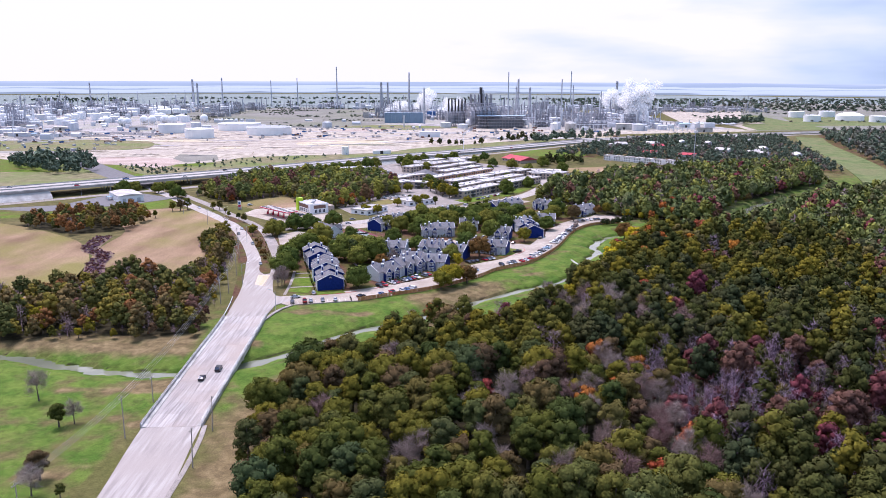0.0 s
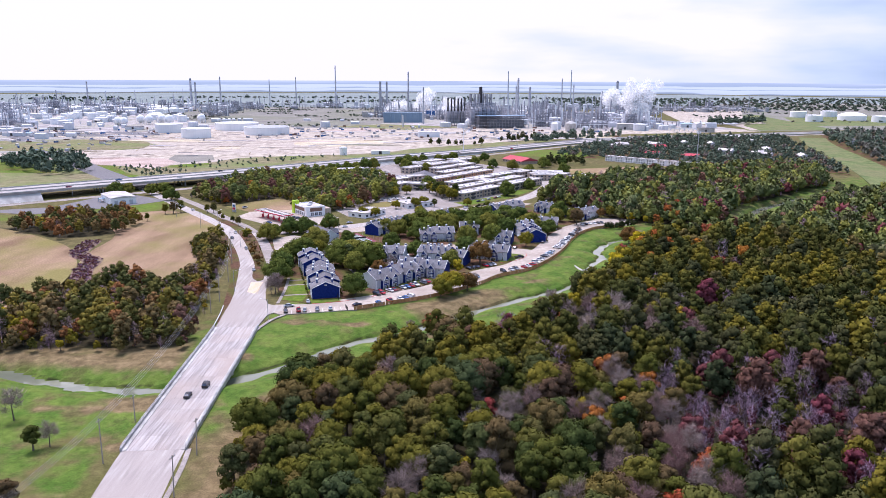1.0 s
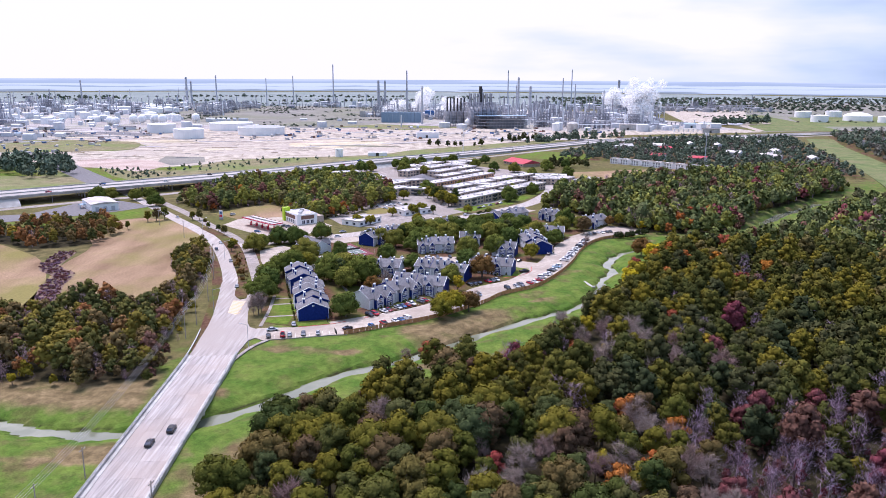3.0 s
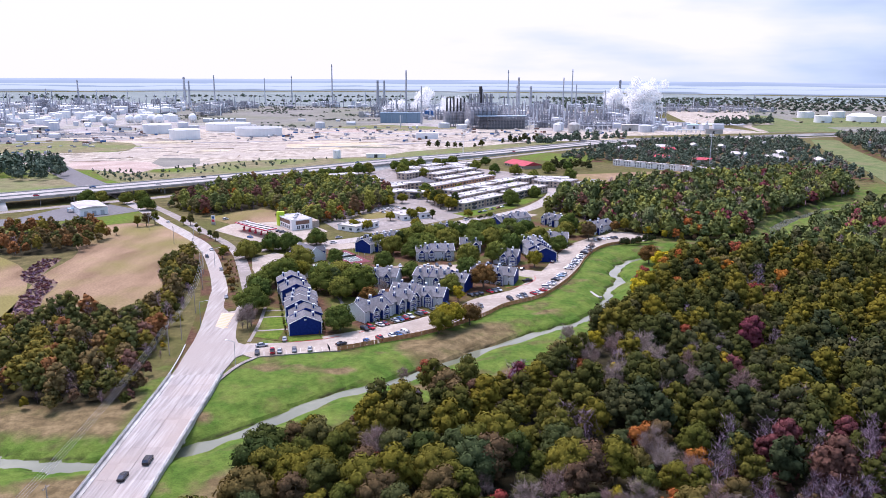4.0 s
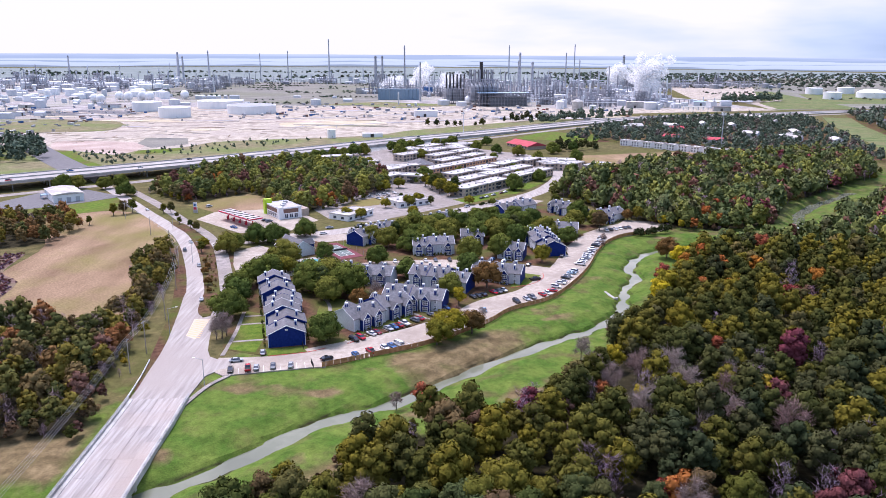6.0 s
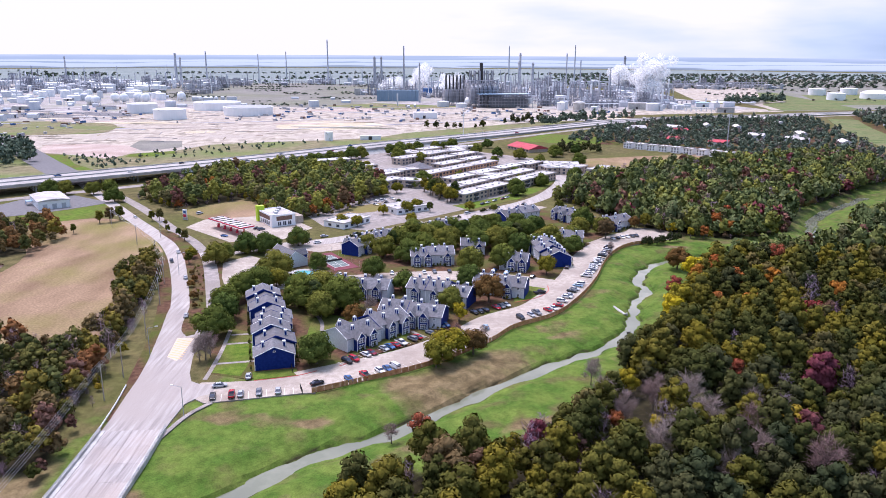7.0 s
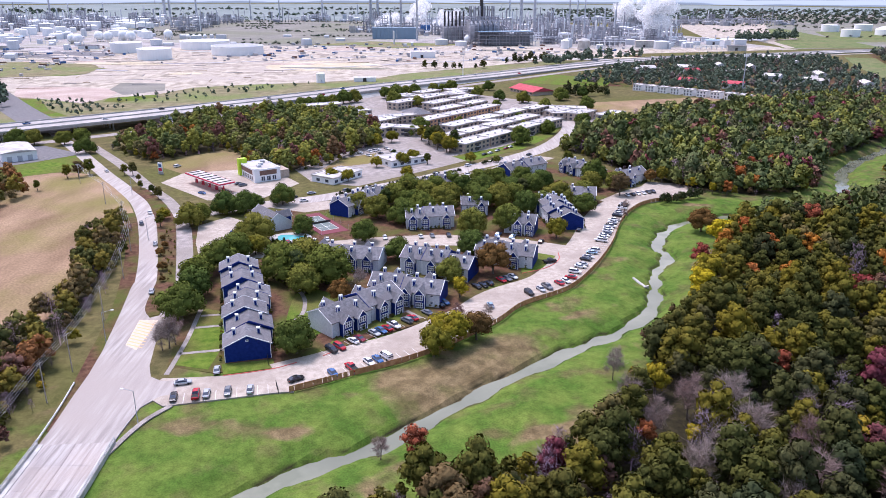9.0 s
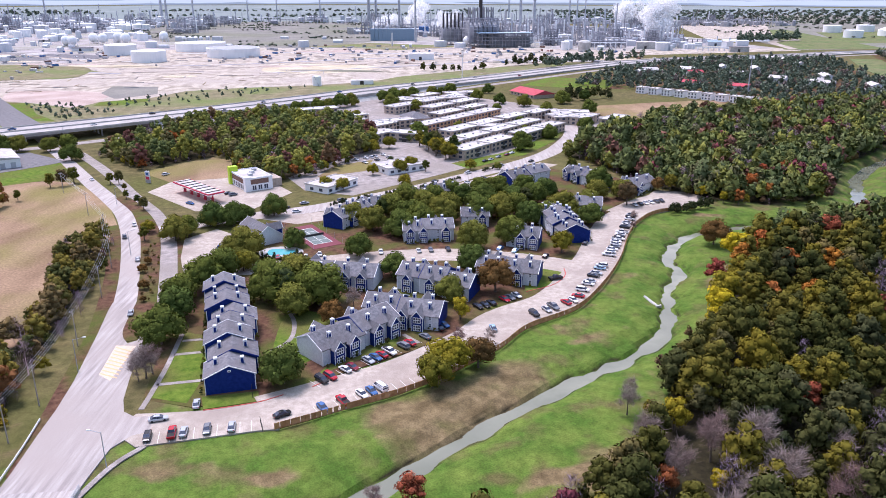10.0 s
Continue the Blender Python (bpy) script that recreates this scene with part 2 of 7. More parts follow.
m_roof_white = M("white_membrane_roof", (0.42, 0.385, 0.375), (0.74, 0.71, 0.69), 0.22, 0.8, scale2=0.12, c=(0.46, 0.42, 0.40), each=0.1)
m_tan = M("tan_brick", (0.36, 0.29, 0.24), (0.47, 0.39, 0.33), 0.8, 0.85, each=0.1)
m_orange = M("orange_brick", (0.48, 0.27, 0.16), (0.56, 0.34, 0.22), 0.8, 0.85)
m_dark = flat("dark_shade", (0.05, 0.045, 0.045), 0.8)
m_red_roof = M("red_metal_roof", (0.42, 0.06, 0.08), (0.50, 0.09, 0.11), 0.4, 0.5)
m_red = flat("red_panel", (0.55, 0.03, 0.07), 0.5)
m_lime = flat("lime_panel", (0.42, 0.62, 0.02), 0.5)
m_brown = M("brown_brick", (0.17, 0.10, 0.08), (0.24, 0.15, 0.12), 2.0, 0.8)
m_steel = M("galvanised_steel", (0.36, 0.37, 0.40), (0.50, 0.51, 0.54), 0.3, 0.6, 0.3, each=0.2)
# Plant steel lightened: some distance haze is held in the colour
m_rust_steel = M("dull_plant_steel", (0.255, 0.255, 0.285), (0.40, 0.395, 0.425), 0.08, 0.75, each=0.25)
m_tank = M("white_tank_paint", (0.76, 0.76, 0.77), (0.84, 0.84, 0.84), 0.05, 0.6, each=0.05)


def steam_material():
    """Fine droplets: light goes through as well as back."""
    m = bpy.data.materials.new("white_steam")
    m.use_nodes = True
    n, l = m.node_tree.nodes, m.node_tree.links
    n.clear()
    out = n.new("ShaderNodeOutputMaterial")
    d, t, clear = n.new("ShaderNodeBsdfDiffuse"), n.new("ShaderNodeBsdfTranslucent"), n.new("ShaderNodeBsdfTransparent")
    for q in (d, t):
        q.inputs["Color"].default_value = (0.985, 0.985, 0.985, 1)
    a, b = n.new("ShaderNodeMixShader"), n.new("ShaderNodeMixShader")
    a.inputs["Fac"].default_value, b.inputs["Fac"].default_value = 0.5, 0.46
    l.new(d.outputs["BSDF"], a.inputs[1])
    l.new(t.outputs["BSDF"], a.inputs[2])
    l.new(a.outputs["Shader"], b.inputs[1])
    l.new(clear.outputs["BSDF"], b.inputs[2])
    l.new(b.outputs["Shader"], out.inputs["Surface"])
    return m


m_steam = steam_material()
m_wood_pole = M("weathered_pole", (0.30, 0.26, 0.225), (0.42, 0.37, 0.33), 2.0, 0.9)
m_wire = flat("dull_wire", (0.42, 0.42, 0.43), 0.6)
m_pool = flat("pool_water", (0.10, 0.42, 0.44), 0.1, vary=0.05)
m_court = flat("red_court", (0.17, 0.038, 0.052), 0.85)
m_court_in = flat("grey_green_court", (0.14, 0.175, 0.165), 0.85)
m_tyre = flat("tyre_rubber", (0.02, 0.02, 0.02), 0.8)


# ---- mesh tools ----
class Mesh:
    """Gathers boxes, prisms and cylinders of one part."""

    def __init__(self):
        self.v, self.f = [], []

    def add(self, verts, faces):
        k = len(self.v)
        self.v += [tuple(p) for p in verts]
        self.f += [tuple(i + k for i in q) for q in faces]
        return self

    def box(self, x0, y0, z0, x1, y1, z1, m=None):
        vs = [Vector((x, y, z)) for z in (z0, z1) for x, y in ((x0, y0), (x1, y0), (x1, y1), (x0, y1))]
        if m:
            vs = [m @ p for p in vs]
        return self.add(vs, [(3, 2, 1, 0), (4, 5, 6, 7), (0, 1, 5, 4), (1, 2, 6, 5), (2, 3, 7, 6), (3, 0, 4, 7)])

    def prism(self, outline, a, b, axis="x", m=None):
        """An outline (u, w) pushed from a to b along x (u is y), y (u is x) or z (outline x, y)."""
        n = len(outline)
        put = {"x": lambda s, u, w: Vector((s, u, w)), "y": lambda s, u, w: Vector((u, s, w)), "z": lambda s, u, w: Vector((u, w, s))}[axis]
        vs = [put(s, u, w) for s in (a, b) for u, w in outline]
        if m:
            vs = [m @ p for p in vs]
        return self.add(vs, [tuple(range(n - 1, -1, -1)), tuple(range(n, 2 * n))] + [(i, (i + 1) % n, n + (i + 1) % n, n + i) for i in range(n)])

    def lathe(self, profile, n=16, x=0.0, y=0.0, m=None):
        """Rings of (radius, height) round a vertical axis."""
        k = len(self.v)
        for r, z in profile:
            for i in range(n):
                q = Vector((x + r * math.cos(2 * math.pi * i / n), y + r * math.sin(2 * math.pi * i / n), z))
                self.v.append(tuple(m @ q if m else q))
        for j in range(len(profile) - 1):
            for i in range(n):
                self.f.append((k + j * n + i, k + j * n + (i + 1) % n, k + (j + 1) * n + (i + 1) % n, k + (j + 1) * n + i))
        self.f.append(tuple(k + (len(profile) - 1) * n + i for i in range(n)))
        self.f.append(tuple(k + i for i in range(n - 1, -1, -1)))
        return self

    def rod(self, a, b, r, n=5, r2=None):
        a, b = Vector(a), Vector(b)
        q = (b - a).to_track_quat("Z", "Y").to_matrix().to_4x4()
        return self.lathe([(r, 0), (r if r2 is None else r2, (b - a).length)], n, m=Matrix.Translation(a) @ q)

    def data(self, name, weld=False):
        me = bpy.data.meshes.new(name)
        if weld:
            first, seat = {}, []
            for q in self.v:
                seat.append(first.setdefault(tuple(round(c, 4) for c in q), len(first)))
            faces = [tuple(dict.fromkeys(seat[i] for i in q)) for q in self.f]
            me.from_pydata(list(first), [], [q for q in faces if len(q) > 2])
        else:
            me.from_pydata(self.v, [], self.f)
        me.update()
        return me


def part(name, mesh, material, parent=None, label="", smooth=False):
    me = mesh if isinstance(mesh, bpy.types.Mesh) else mesh.data(name)
    if material and not me.materials:
        me.materials.append(material)
    if smooth:
        me.shade_smooth()
    ob = new(name, me)
    ob.parent = parent
    if label:
        ob["label"] = label
    return ob


def thing(name, m, label, category, group=""):
    ob = new(name)
    ob.matrix_basis = m
    ob.empty_display_size = 0.5
    return tagged(ob, label, category, group)


def setting(name, mesh, material, label="", parent=None):
    ob = part(name, mesh, material, parent, label)
    return tagged(ob, kind="structure") if parent is None else ob


def curve_points(points, step=4.0, closed=False):
    """A smooth way through the points, in short steps."""
    P = [Vector(p) for p in points]
    n, out = len(P), []
    at = (lambda i: P[i % n]) if closed else (lambda i: P[max(0, min(n - 1, i))])
    for i in range(n if closed else n - 1):
        p0, p1, p2, p3 = at(i - 1), at(i), at(i + 1), at(i + 2)
        if not closed and i == 0:
            p0 = p1 * 2 - p2
        if not closed and i == n - 2:
            p3 = p2 * 2 - p1
        k = max(1, int((p2 - p1).length / step))
        for j in range(k):
            t = j / k
            out.append(0.5 * (2 * p1 + (p2 - p0) * t + (2 * p0 - 5 * p1 + 4 * p2 - p3) * t * t + (3 * p1 - p0 - 3 * p2 + p3) * t ** 3))
    if not closed:
        out.append(P[-1].copy())
    return out


def sides(line):
    """The unit vector to the left of a line at each of its points."""
    out = []
    for i in range(len(line)):
        d = line[min(i + 1, len(line) - 1)] - line[max(i - 1, 0)]
        out.append(Vector((-d.y, d.x, 0)).normalized())
    return out


def ribbon(line, left, right, z=0.05, depth=0.3, lift=None):
    """A strip with thickness along a line, from left to right of it (metres to the left are positive)."""
    me, n = Mesh(), len(line)
    for i, (p, s) in enumerate(zip(line, sides(line))):
        zz = z + (p.z if len(p) == 3 else 0)
        a, b = p + s * left, p + s * right
        me.v += [(a.x, a.y, zz), (b.x, b.y, zz), (b.x, b.y, zz - depth), (a.x, a.y, zz - depth)]
    for i in range(n - 1):
        k = 4 * i
        for j in range(4):
            me.f.append((k + j, k + 4 + j, k + 4 + (j + 1) % 4, k + (j + 1) % 4))
    me.f += [(0, 1, 2, 3), (4 * n - 1, 4 * n - 2, 4 * n - 3, 4 * n - 4)]
    me.f = [tuple(reversed(q)) for q in me.f]
    return me


def patch(name, outline, z, material, label="", smooth_step=0.0, parent=None):
    """A sheet of ground cover with a thin edge."""
    pts = [Vector((x, y, 0)) for x, y in outline]
    if smooth_step:
        pts = curve_points(pts, smooth_step, True)
    return setting(name, Mesh().prism([(p.x, p.y) for p in pts], z - 0.4, z, "z"), material, label, parent)


def inside(poly, x, y):
    x, y = np.asarray(x), np.asarray(y)
    hit, n = np.zeros(x.shape, bool), len(poly)
    for i in range(n):
        (x1, y1), (x2, y2) = poly[i], poly[(i + 1) % n]
        if y1 != y2:
            hit ^= ((y1 > y) != (y2 > y)) & (x < (x2 - x1) * (y - y1) / (y2 - y1) + x1)
    return hit


def away(line, x, y):
    """How far points lie from a line."""
    best = np.full(np.shape(x), 1e9)
    for p, q in zip(line[:-1], line[1:]):
        d = q - p
        t = np.clip(((x - p.x) * d.x + (y - p.y) * d.y) / max(d.x * d.x + d.y * d.y, 1e-9), 0, 1)
        best = np.minimum(best, np.hypot(x - p.x - t * d.x, y - p.y - t * d.y))
    return best


# ---- ground, creek and far shore ----
CREEK = curve_points([(x, y, 0) for x, y in (
    (-420, 330), (-260, 290), (-157, 265), (-139, 258), (-116, 252), (-97, 250), (-70, 259), (-54, 275), (-35, 295), (-12, 311), (12, 333), (25, 346), (42.5, 359.5),
    (64.5, 376.5), (79, 399), (86, 424), (97, 444), (96, 456), (107, 479), (125, 494), (160, 505), (195, 513), (214, 530), (226, 555), (246, 593), (290, 640), (370, 705), (520, 780))], 4.0)
WOOD_S = [(-44, 118), (-46, 150), (-48, 168), (-51.5, 184), (-53.5, 199), (-53.5, 214), (-51, 228), (-42, 243), (-29, 260), (-16, 277), (6, 292), (24, 297), (40, 309), (54, 326), (64, 350), (74, 368), (97, 398), (111, 428), (124, 455), (144, 474), (180, 492), (215, 506), (240, 530), (262, 575), (320, 625), (420, 670), (470, 690), (330, 480), (175, 235), (112, 122)]
WOOD_N = [(86, 640), (100, 612), (112, 582), (128, 552), (140, 536), (160, 529), (190, 532), (212, 556), (236, 603), (284, 645), (350, 700), (392, 760), (402, 840), (380, 855), (250, 795), (186, 768), (130, 716), (100, 668)]
WOOD_W = [(-96, 283), (-135, 284), (-172, 276), (-230, 292), (-330, 330), (-330, 380), (-215, 318), (-178, 346), (-156, 362), (-125, 363), (-122, 395), (-140, 440), (-150, 470), (-137, 474), (-124, 440), (-116, 400), (-110, 360), (-104, 320)]
WOOD_STORE = [(-207, 640), (-198, 692), (-186, 744), (-128, 790), (-75, 760), (-46, 715), (-36, 660), (-48, 628), (-62, 592), (-88, 572), (-112, 592), (-116, 622), (-136, 640), (-168, 604)]
WOOD_CLUMP = [(-290, 505), (-236, 474), (-204, 492), (-204, 530), (-230, 558), (-280, 548)]
WOOD_RES = [(150, 985), (216, 962), (300, 888), (330, 800), (400, 840), (436, 800), (486, 960), (556, 1200), (590, 1310), (450, 1310), (330, 1240), (235, 1150), (180, 1060)]
WOOD_FAR_R = [(480, 750), (620, 690), (1100, 700), (1300, 1100), (1150, 1480), (900, 1440), (690, 1385), (612, 1180), (535, 930)]


def axis_steps(parts):
    out = []
    for a, b, step in parts:
        out += list(np.arange(a, b, step))
    return np.array(out + [parts[-1][1]], float)


gx = axis_steps([(-4900, -1200, 370), (-1200, -420, 39), (-420, -200, 6), (-200, 160, 2.0), (160, 320, 4), (320, 1200, 40), (1200, 4900, 370)])
gy = axis_steps([(-4900, -200, 470), (-200, 60, 20), (60, 230, 5), (230, 520, 2.0), (520, 720, 5), (720, 1600, 30), (1600, 4900, 300)])
GX, GY = np.meshgrid(gx, gy)
dist = away(CREEK, GX, GY)
wide = 0.7 * np.clip((-5 - GX) / 40, 0, 1) + 1.5 * np.clip((GX - 150) / 40, 0, 1)
ragged = 0.65 * np.sin(GX * 0.31 + 1.7 * np.sin(GY * 0.17)) - 0.7 + 0.4 * np.sin(GY * 0.47 + 2.1 * np.sin(GX * 0.13)) + 0.45 * np.sin(GX * 0.95 - GY * 0.73)
edge = dist - wide + ragged
bank = np.clip((edge - 0.6) / 11.0, 0, 1)
# an undercut lip beside the water, then a gentle slope
GZ = -3.55 + 1.25 * np.clip((edge - 1.1) / 1.7, 0, 1) + 2.3 * bank * bank * (3 - 2 * bank)
GZ += np.where(dist < 60, 0.25 * np.sin(GX * 0.23) * np.sin(GY * 0.19) * np.clip((dist - 5) / 20, 0, 1) * np.clip((34 - dist) / 12, 0, 1) - 0.3 * np.clip((60 - dist) / 20, 0, 1), 0)
nx, ny = len(gx), len(gy)
idx = np.arange(nx * ny).reshape(ny, nx)
quads = np.stack([idx[:-1, :-1], idx[:-1, 1:], idx[1:, 1:], idx[1:, :-1]], -1).reshape(-1, 4)
g_me = bpy.data.meshes.new("ground")
g_me.from_pydata(np.stack([GX, GY, GZ], -1).reshape(-1, 3).tolist(), [], quads.tolist())
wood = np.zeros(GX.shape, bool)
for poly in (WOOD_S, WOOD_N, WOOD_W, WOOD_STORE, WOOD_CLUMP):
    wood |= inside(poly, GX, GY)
lush = np.clip(1.2 - dist / 60, 0, 0.70)
lush = np.maximum(lush, inside([(-420, 100), (-85, 100), (-93, 245), (-150, 258), (-420, 320)], GX, GY) * 0.5)
brown = inside([(-20, 339), (6, 352), (22, 368), (35, 367), (31, 349), (14, 331), (-4, 317)], GX, GY) | inside([(-330, 350), (-172, 290), (-94, 294), (-90, 262), (-108, 260), (-150, 268), (-330, 300)], GX, GY)
brown |= inside([(-44, 100), (-64, 100), (-66, 200), (-61, 236), (-45, 258), (-28, 272), (-12, 287), (-2, 287), (-20, 268), (-44, 235), (-48, 200)], GX, GY)


def soften(a, times):
    a = a.astype(float)
    for _ in range(times):
        b = np.pad(a, 1, mode="edge")
        a = (b[:-2, 1:-1] + b[2:, 1:-1] + b[1:-1, :-2] + b[1:-1, 2:] + 2 * a) / 6
    return a


mud = np.clip(1.0 - np.abs(edge - 1.9) / 1.5, 0, 1) * 0.62
brown = np.maximum(soften(brown, 9) * 0.66, np.where(GX > 15, soften(wood, 34) * 0.85, 0) * (~wood))
dry = np.zeros(GX.shape)
for k in np.argwhere((dist < 75) & (GX > -130) & (GX < 260)):
    x, y = GX[tuple(k)], GY[tuple(k)]
    dry[tuple(k)] = noise.noise((x / 26 + y / 60, y / 13, 1.5)) + 0.5 * noise.noise((x / 7, y / 6, 7.5))
brown = np.maximum(brown, np.clip(dry - 0.12, 0, 0.62) * np.clip((dist - 6) / 8, 0, 1) * 1.15)
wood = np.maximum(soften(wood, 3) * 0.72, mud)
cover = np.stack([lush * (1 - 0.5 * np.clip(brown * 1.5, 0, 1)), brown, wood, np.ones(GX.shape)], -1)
attr = g_me.attributes.new("cover", "FLOAT_COLOR", "POINT")
attr.data.foreach_set("color", cover.reshape(-1).astype(np.float32))


def ground_material():
    m = M("rough_grass_ground", (0.085, 0.075, 0.03), (0.155, 0.125, 0.055), 0.15, 0.95, bump=0.3, scale2=0.02, c=(0.10, 0.10, 0.03))
    n, l = m.node_tree.nodes, m.node_tree.links
    p = n["Principled BSDF"]
    col = p.inputs["Base Color"].links[0].from_socket
    at = n.new("ShaderNodeAttribute")
    at.attribute_name = "cover"
    sep = n.new("ShaderNodeSeparateColor")
    l.new(at.outputs["Color"], sep.inputs["Color"])
    g = n.new("ShaderNodeNewGeometry")
    # Blue: woodland litter and bank mud; the shade between crowns is worked into it
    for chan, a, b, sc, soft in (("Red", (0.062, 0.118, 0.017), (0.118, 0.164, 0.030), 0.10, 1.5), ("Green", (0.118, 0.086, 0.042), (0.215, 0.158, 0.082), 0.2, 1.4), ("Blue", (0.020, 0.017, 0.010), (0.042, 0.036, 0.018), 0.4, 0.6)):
        t = n.new("ShaderNodeTexNoise")
        t.inputs["Scale"].default_value, t.inputs["Detail"].default_value = sc, 7.0
        l.new(g.outputs["Position"], t.inputs["Vector"])
        r = n.new("ShaderNodeValToRGB")
        r.color_ramp.elements[0].position, r.color_ramp.elements[0].color = 0.36, (*a, 1)
        r.color_ramp.elements[1].position, r.color_ramp.elements[1].color = 0.64, (*b, 1)
        l.new(t.outputs["Fac"], r.inputs["Fac"])
        edge = n.new("ShaderNodeMath")
        edge.operation = "MULTIPLY_ADD"
        edge.inputs[1].default_value, edge.inputs[2].default_value = soft, -soft / 2
        t2 = n.new("ShaderNodeTexNoise")
        t2.inputs["Scale"].default_value, t2.inputs["Detail"].default_value = 0.11, 6.0
        l.new(g.outputs["Position"], t2.inputs["Vector"])
        l.new(t2.outputs["Fac"], edge.inputs[0])
        s = n.new("ShaderNodeMath")
        s.operation = "ADD"
        l.new(sep.outputs[chan], s.inputs[0])
        l.new(edge.outputs["Value"], s.inputs[1])
        mr = n.new("ShaderNodeMapRange")
        mr.inputs["From Min"].default_value, mr.inputs["From Max"].default_value = 0.3, 0.62
        l.new(s.outputs["Value"], mr.inputs["Value"])
        mx = n.new("ShaderNodeMix")
        mx.data_type = "RGBA"
        l.new(mr.outputs["Result"], mx.inputs["Factor"])
        l.new(col, mx.inputs["A"])
        l.new(r.outputs["Color"], mx.inputs["B"])
        col = mx.outputs["Result"]
    for sc, lo, hi in ((0.45, 0.80, 1.22), (2.4, 0.76, 1.24)):
        t = n.new("ShaderNodeTexNoise")
        t.inputs["Scale"].default_value, t.inputs["Detail"].default_value = sc, 6.0
        l.new(g.outputs["Position"], t.inputs["Vector"])
        mr = n.new("ShaderNodeMapRange")
        mr.inputs["From Min"].default_value, mr.inputs["From Max"].default_value = 0.3, 0.7
        mr.inputs["To Min"].default_value, mr.inputs["To Max"].default_value = lo, hi
        l.new(t.outputs["Fac"], mr.inputs["Value"])
        vs = n.new("ShaderNodeVectorMath")
        vs.operation = "SCALE"
        l.new(col, vs.inputs[0])
        l.new(mr.outputs["Result"], vs.inputs["Scale"])
        col = vs.outputs["Vector"]
    l.new(col, p.inputs["Base Color"])
    return m


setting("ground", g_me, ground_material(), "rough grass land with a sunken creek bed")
water_line = [Vector((p.x, p.y, 0)) for p in CREEK]
setting("water", ribbon(water_line, 8.0, -8.0, -3.45, 0.2), m_water, "murky grey-green creek water")


def backdrop():
    """The bay and its far shores, close to five kilometres off."""
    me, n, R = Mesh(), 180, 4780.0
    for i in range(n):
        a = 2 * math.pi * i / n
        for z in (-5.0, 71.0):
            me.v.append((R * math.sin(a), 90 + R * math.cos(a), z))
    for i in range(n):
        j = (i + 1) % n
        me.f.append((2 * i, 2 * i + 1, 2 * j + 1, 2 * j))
    # Unlit, glowing colours: the pale blue of distance haze is painted in
    m = bpy.data.materials.new("far_bay_and_shore")
    m.use_nodes = True
    nn, l = m.node_tree.nodes, m.node_tree.links
    nn.clear()
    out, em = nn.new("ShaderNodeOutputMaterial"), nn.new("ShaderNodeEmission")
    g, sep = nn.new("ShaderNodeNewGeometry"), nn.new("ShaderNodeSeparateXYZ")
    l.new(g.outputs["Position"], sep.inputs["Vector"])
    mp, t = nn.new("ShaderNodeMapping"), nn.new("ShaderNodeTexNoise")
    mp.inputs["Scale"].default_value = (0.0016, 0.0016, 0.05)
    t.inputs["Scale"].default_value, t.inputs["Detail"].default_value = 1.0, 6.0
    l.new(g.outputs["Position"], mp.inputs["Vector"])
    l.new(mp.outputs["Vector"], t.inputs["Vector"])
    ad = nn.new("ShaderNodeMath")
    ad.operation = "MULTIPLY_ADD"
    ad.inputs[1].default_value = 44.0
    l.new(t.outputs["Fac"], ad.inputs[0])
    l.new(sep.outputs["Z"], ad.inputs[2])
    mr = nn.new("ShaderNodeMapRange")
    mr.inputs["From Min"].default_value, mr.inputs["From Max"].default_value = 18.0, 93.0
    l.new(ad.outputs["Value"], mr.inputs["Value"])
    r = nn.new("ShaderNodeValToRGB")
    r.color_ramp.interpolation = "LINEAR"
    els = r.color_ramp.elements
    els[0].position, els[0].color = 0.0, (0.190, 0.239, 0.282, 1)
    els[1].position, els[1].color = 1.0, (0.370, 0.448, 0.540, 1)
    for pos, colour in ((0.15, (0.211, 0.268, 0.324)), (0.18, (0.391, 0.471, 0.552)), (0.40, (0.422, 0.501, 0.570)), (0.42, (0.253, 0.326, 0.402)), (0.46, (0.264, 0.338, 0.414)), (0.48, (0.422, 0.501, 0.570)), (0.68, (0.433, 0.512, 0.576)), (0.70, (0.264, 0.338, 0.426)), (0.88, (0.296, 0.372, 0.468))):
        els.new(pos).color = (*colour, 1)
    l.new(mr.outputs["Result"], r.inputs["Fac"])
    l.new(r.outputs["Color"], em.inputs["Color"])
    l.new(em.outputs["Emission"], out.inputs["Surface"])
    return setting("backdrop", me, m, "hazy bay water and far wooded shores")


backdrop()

# ---- sheets of ground cover ----
patch("dry_field", [(-246, 552), (-208, 577), (-172, 553), (-150, 515), (-134, 478), (-152, 470), (-142, 440), (-124, 398), (-126, 366), (-156, 364), (-178, 350), (-188, 384), (-202, 437), (-208, 490)], 0.05, m_field, "dry tan mown field", 12)
patch("dry_field", [(-420, 560), (-300, 512), (-238, 470), (-212, 440), (-190, 396), (-182, 352), (-215, 322), (-420, 420)], 0.05, m_field, "dry tan mown field beside a ditch", 12)
patch("verge", [(-420, 520), (-300, 535), (-250, 550), (-210, 580), (-213, 612), (-224, 622), (-242, 600), (-258, 584), (-300, 556), (-420, 560)], 0.06, m_green, "mown green verge", 0)
patch("estate_grounds", [(-74, 345), (-60, 341), (-43, 345), (-5, 372), (32, 408), (62, 440), (72, 480), (86, 520), (112, 556), (104, 584), (70, 606), (40, 580), (0, 545), (-40, 515), (-76, 500), (-92, 462), (-84, 400)], 0.04, m_mulch, "brown mulch and thin grass between the flats")
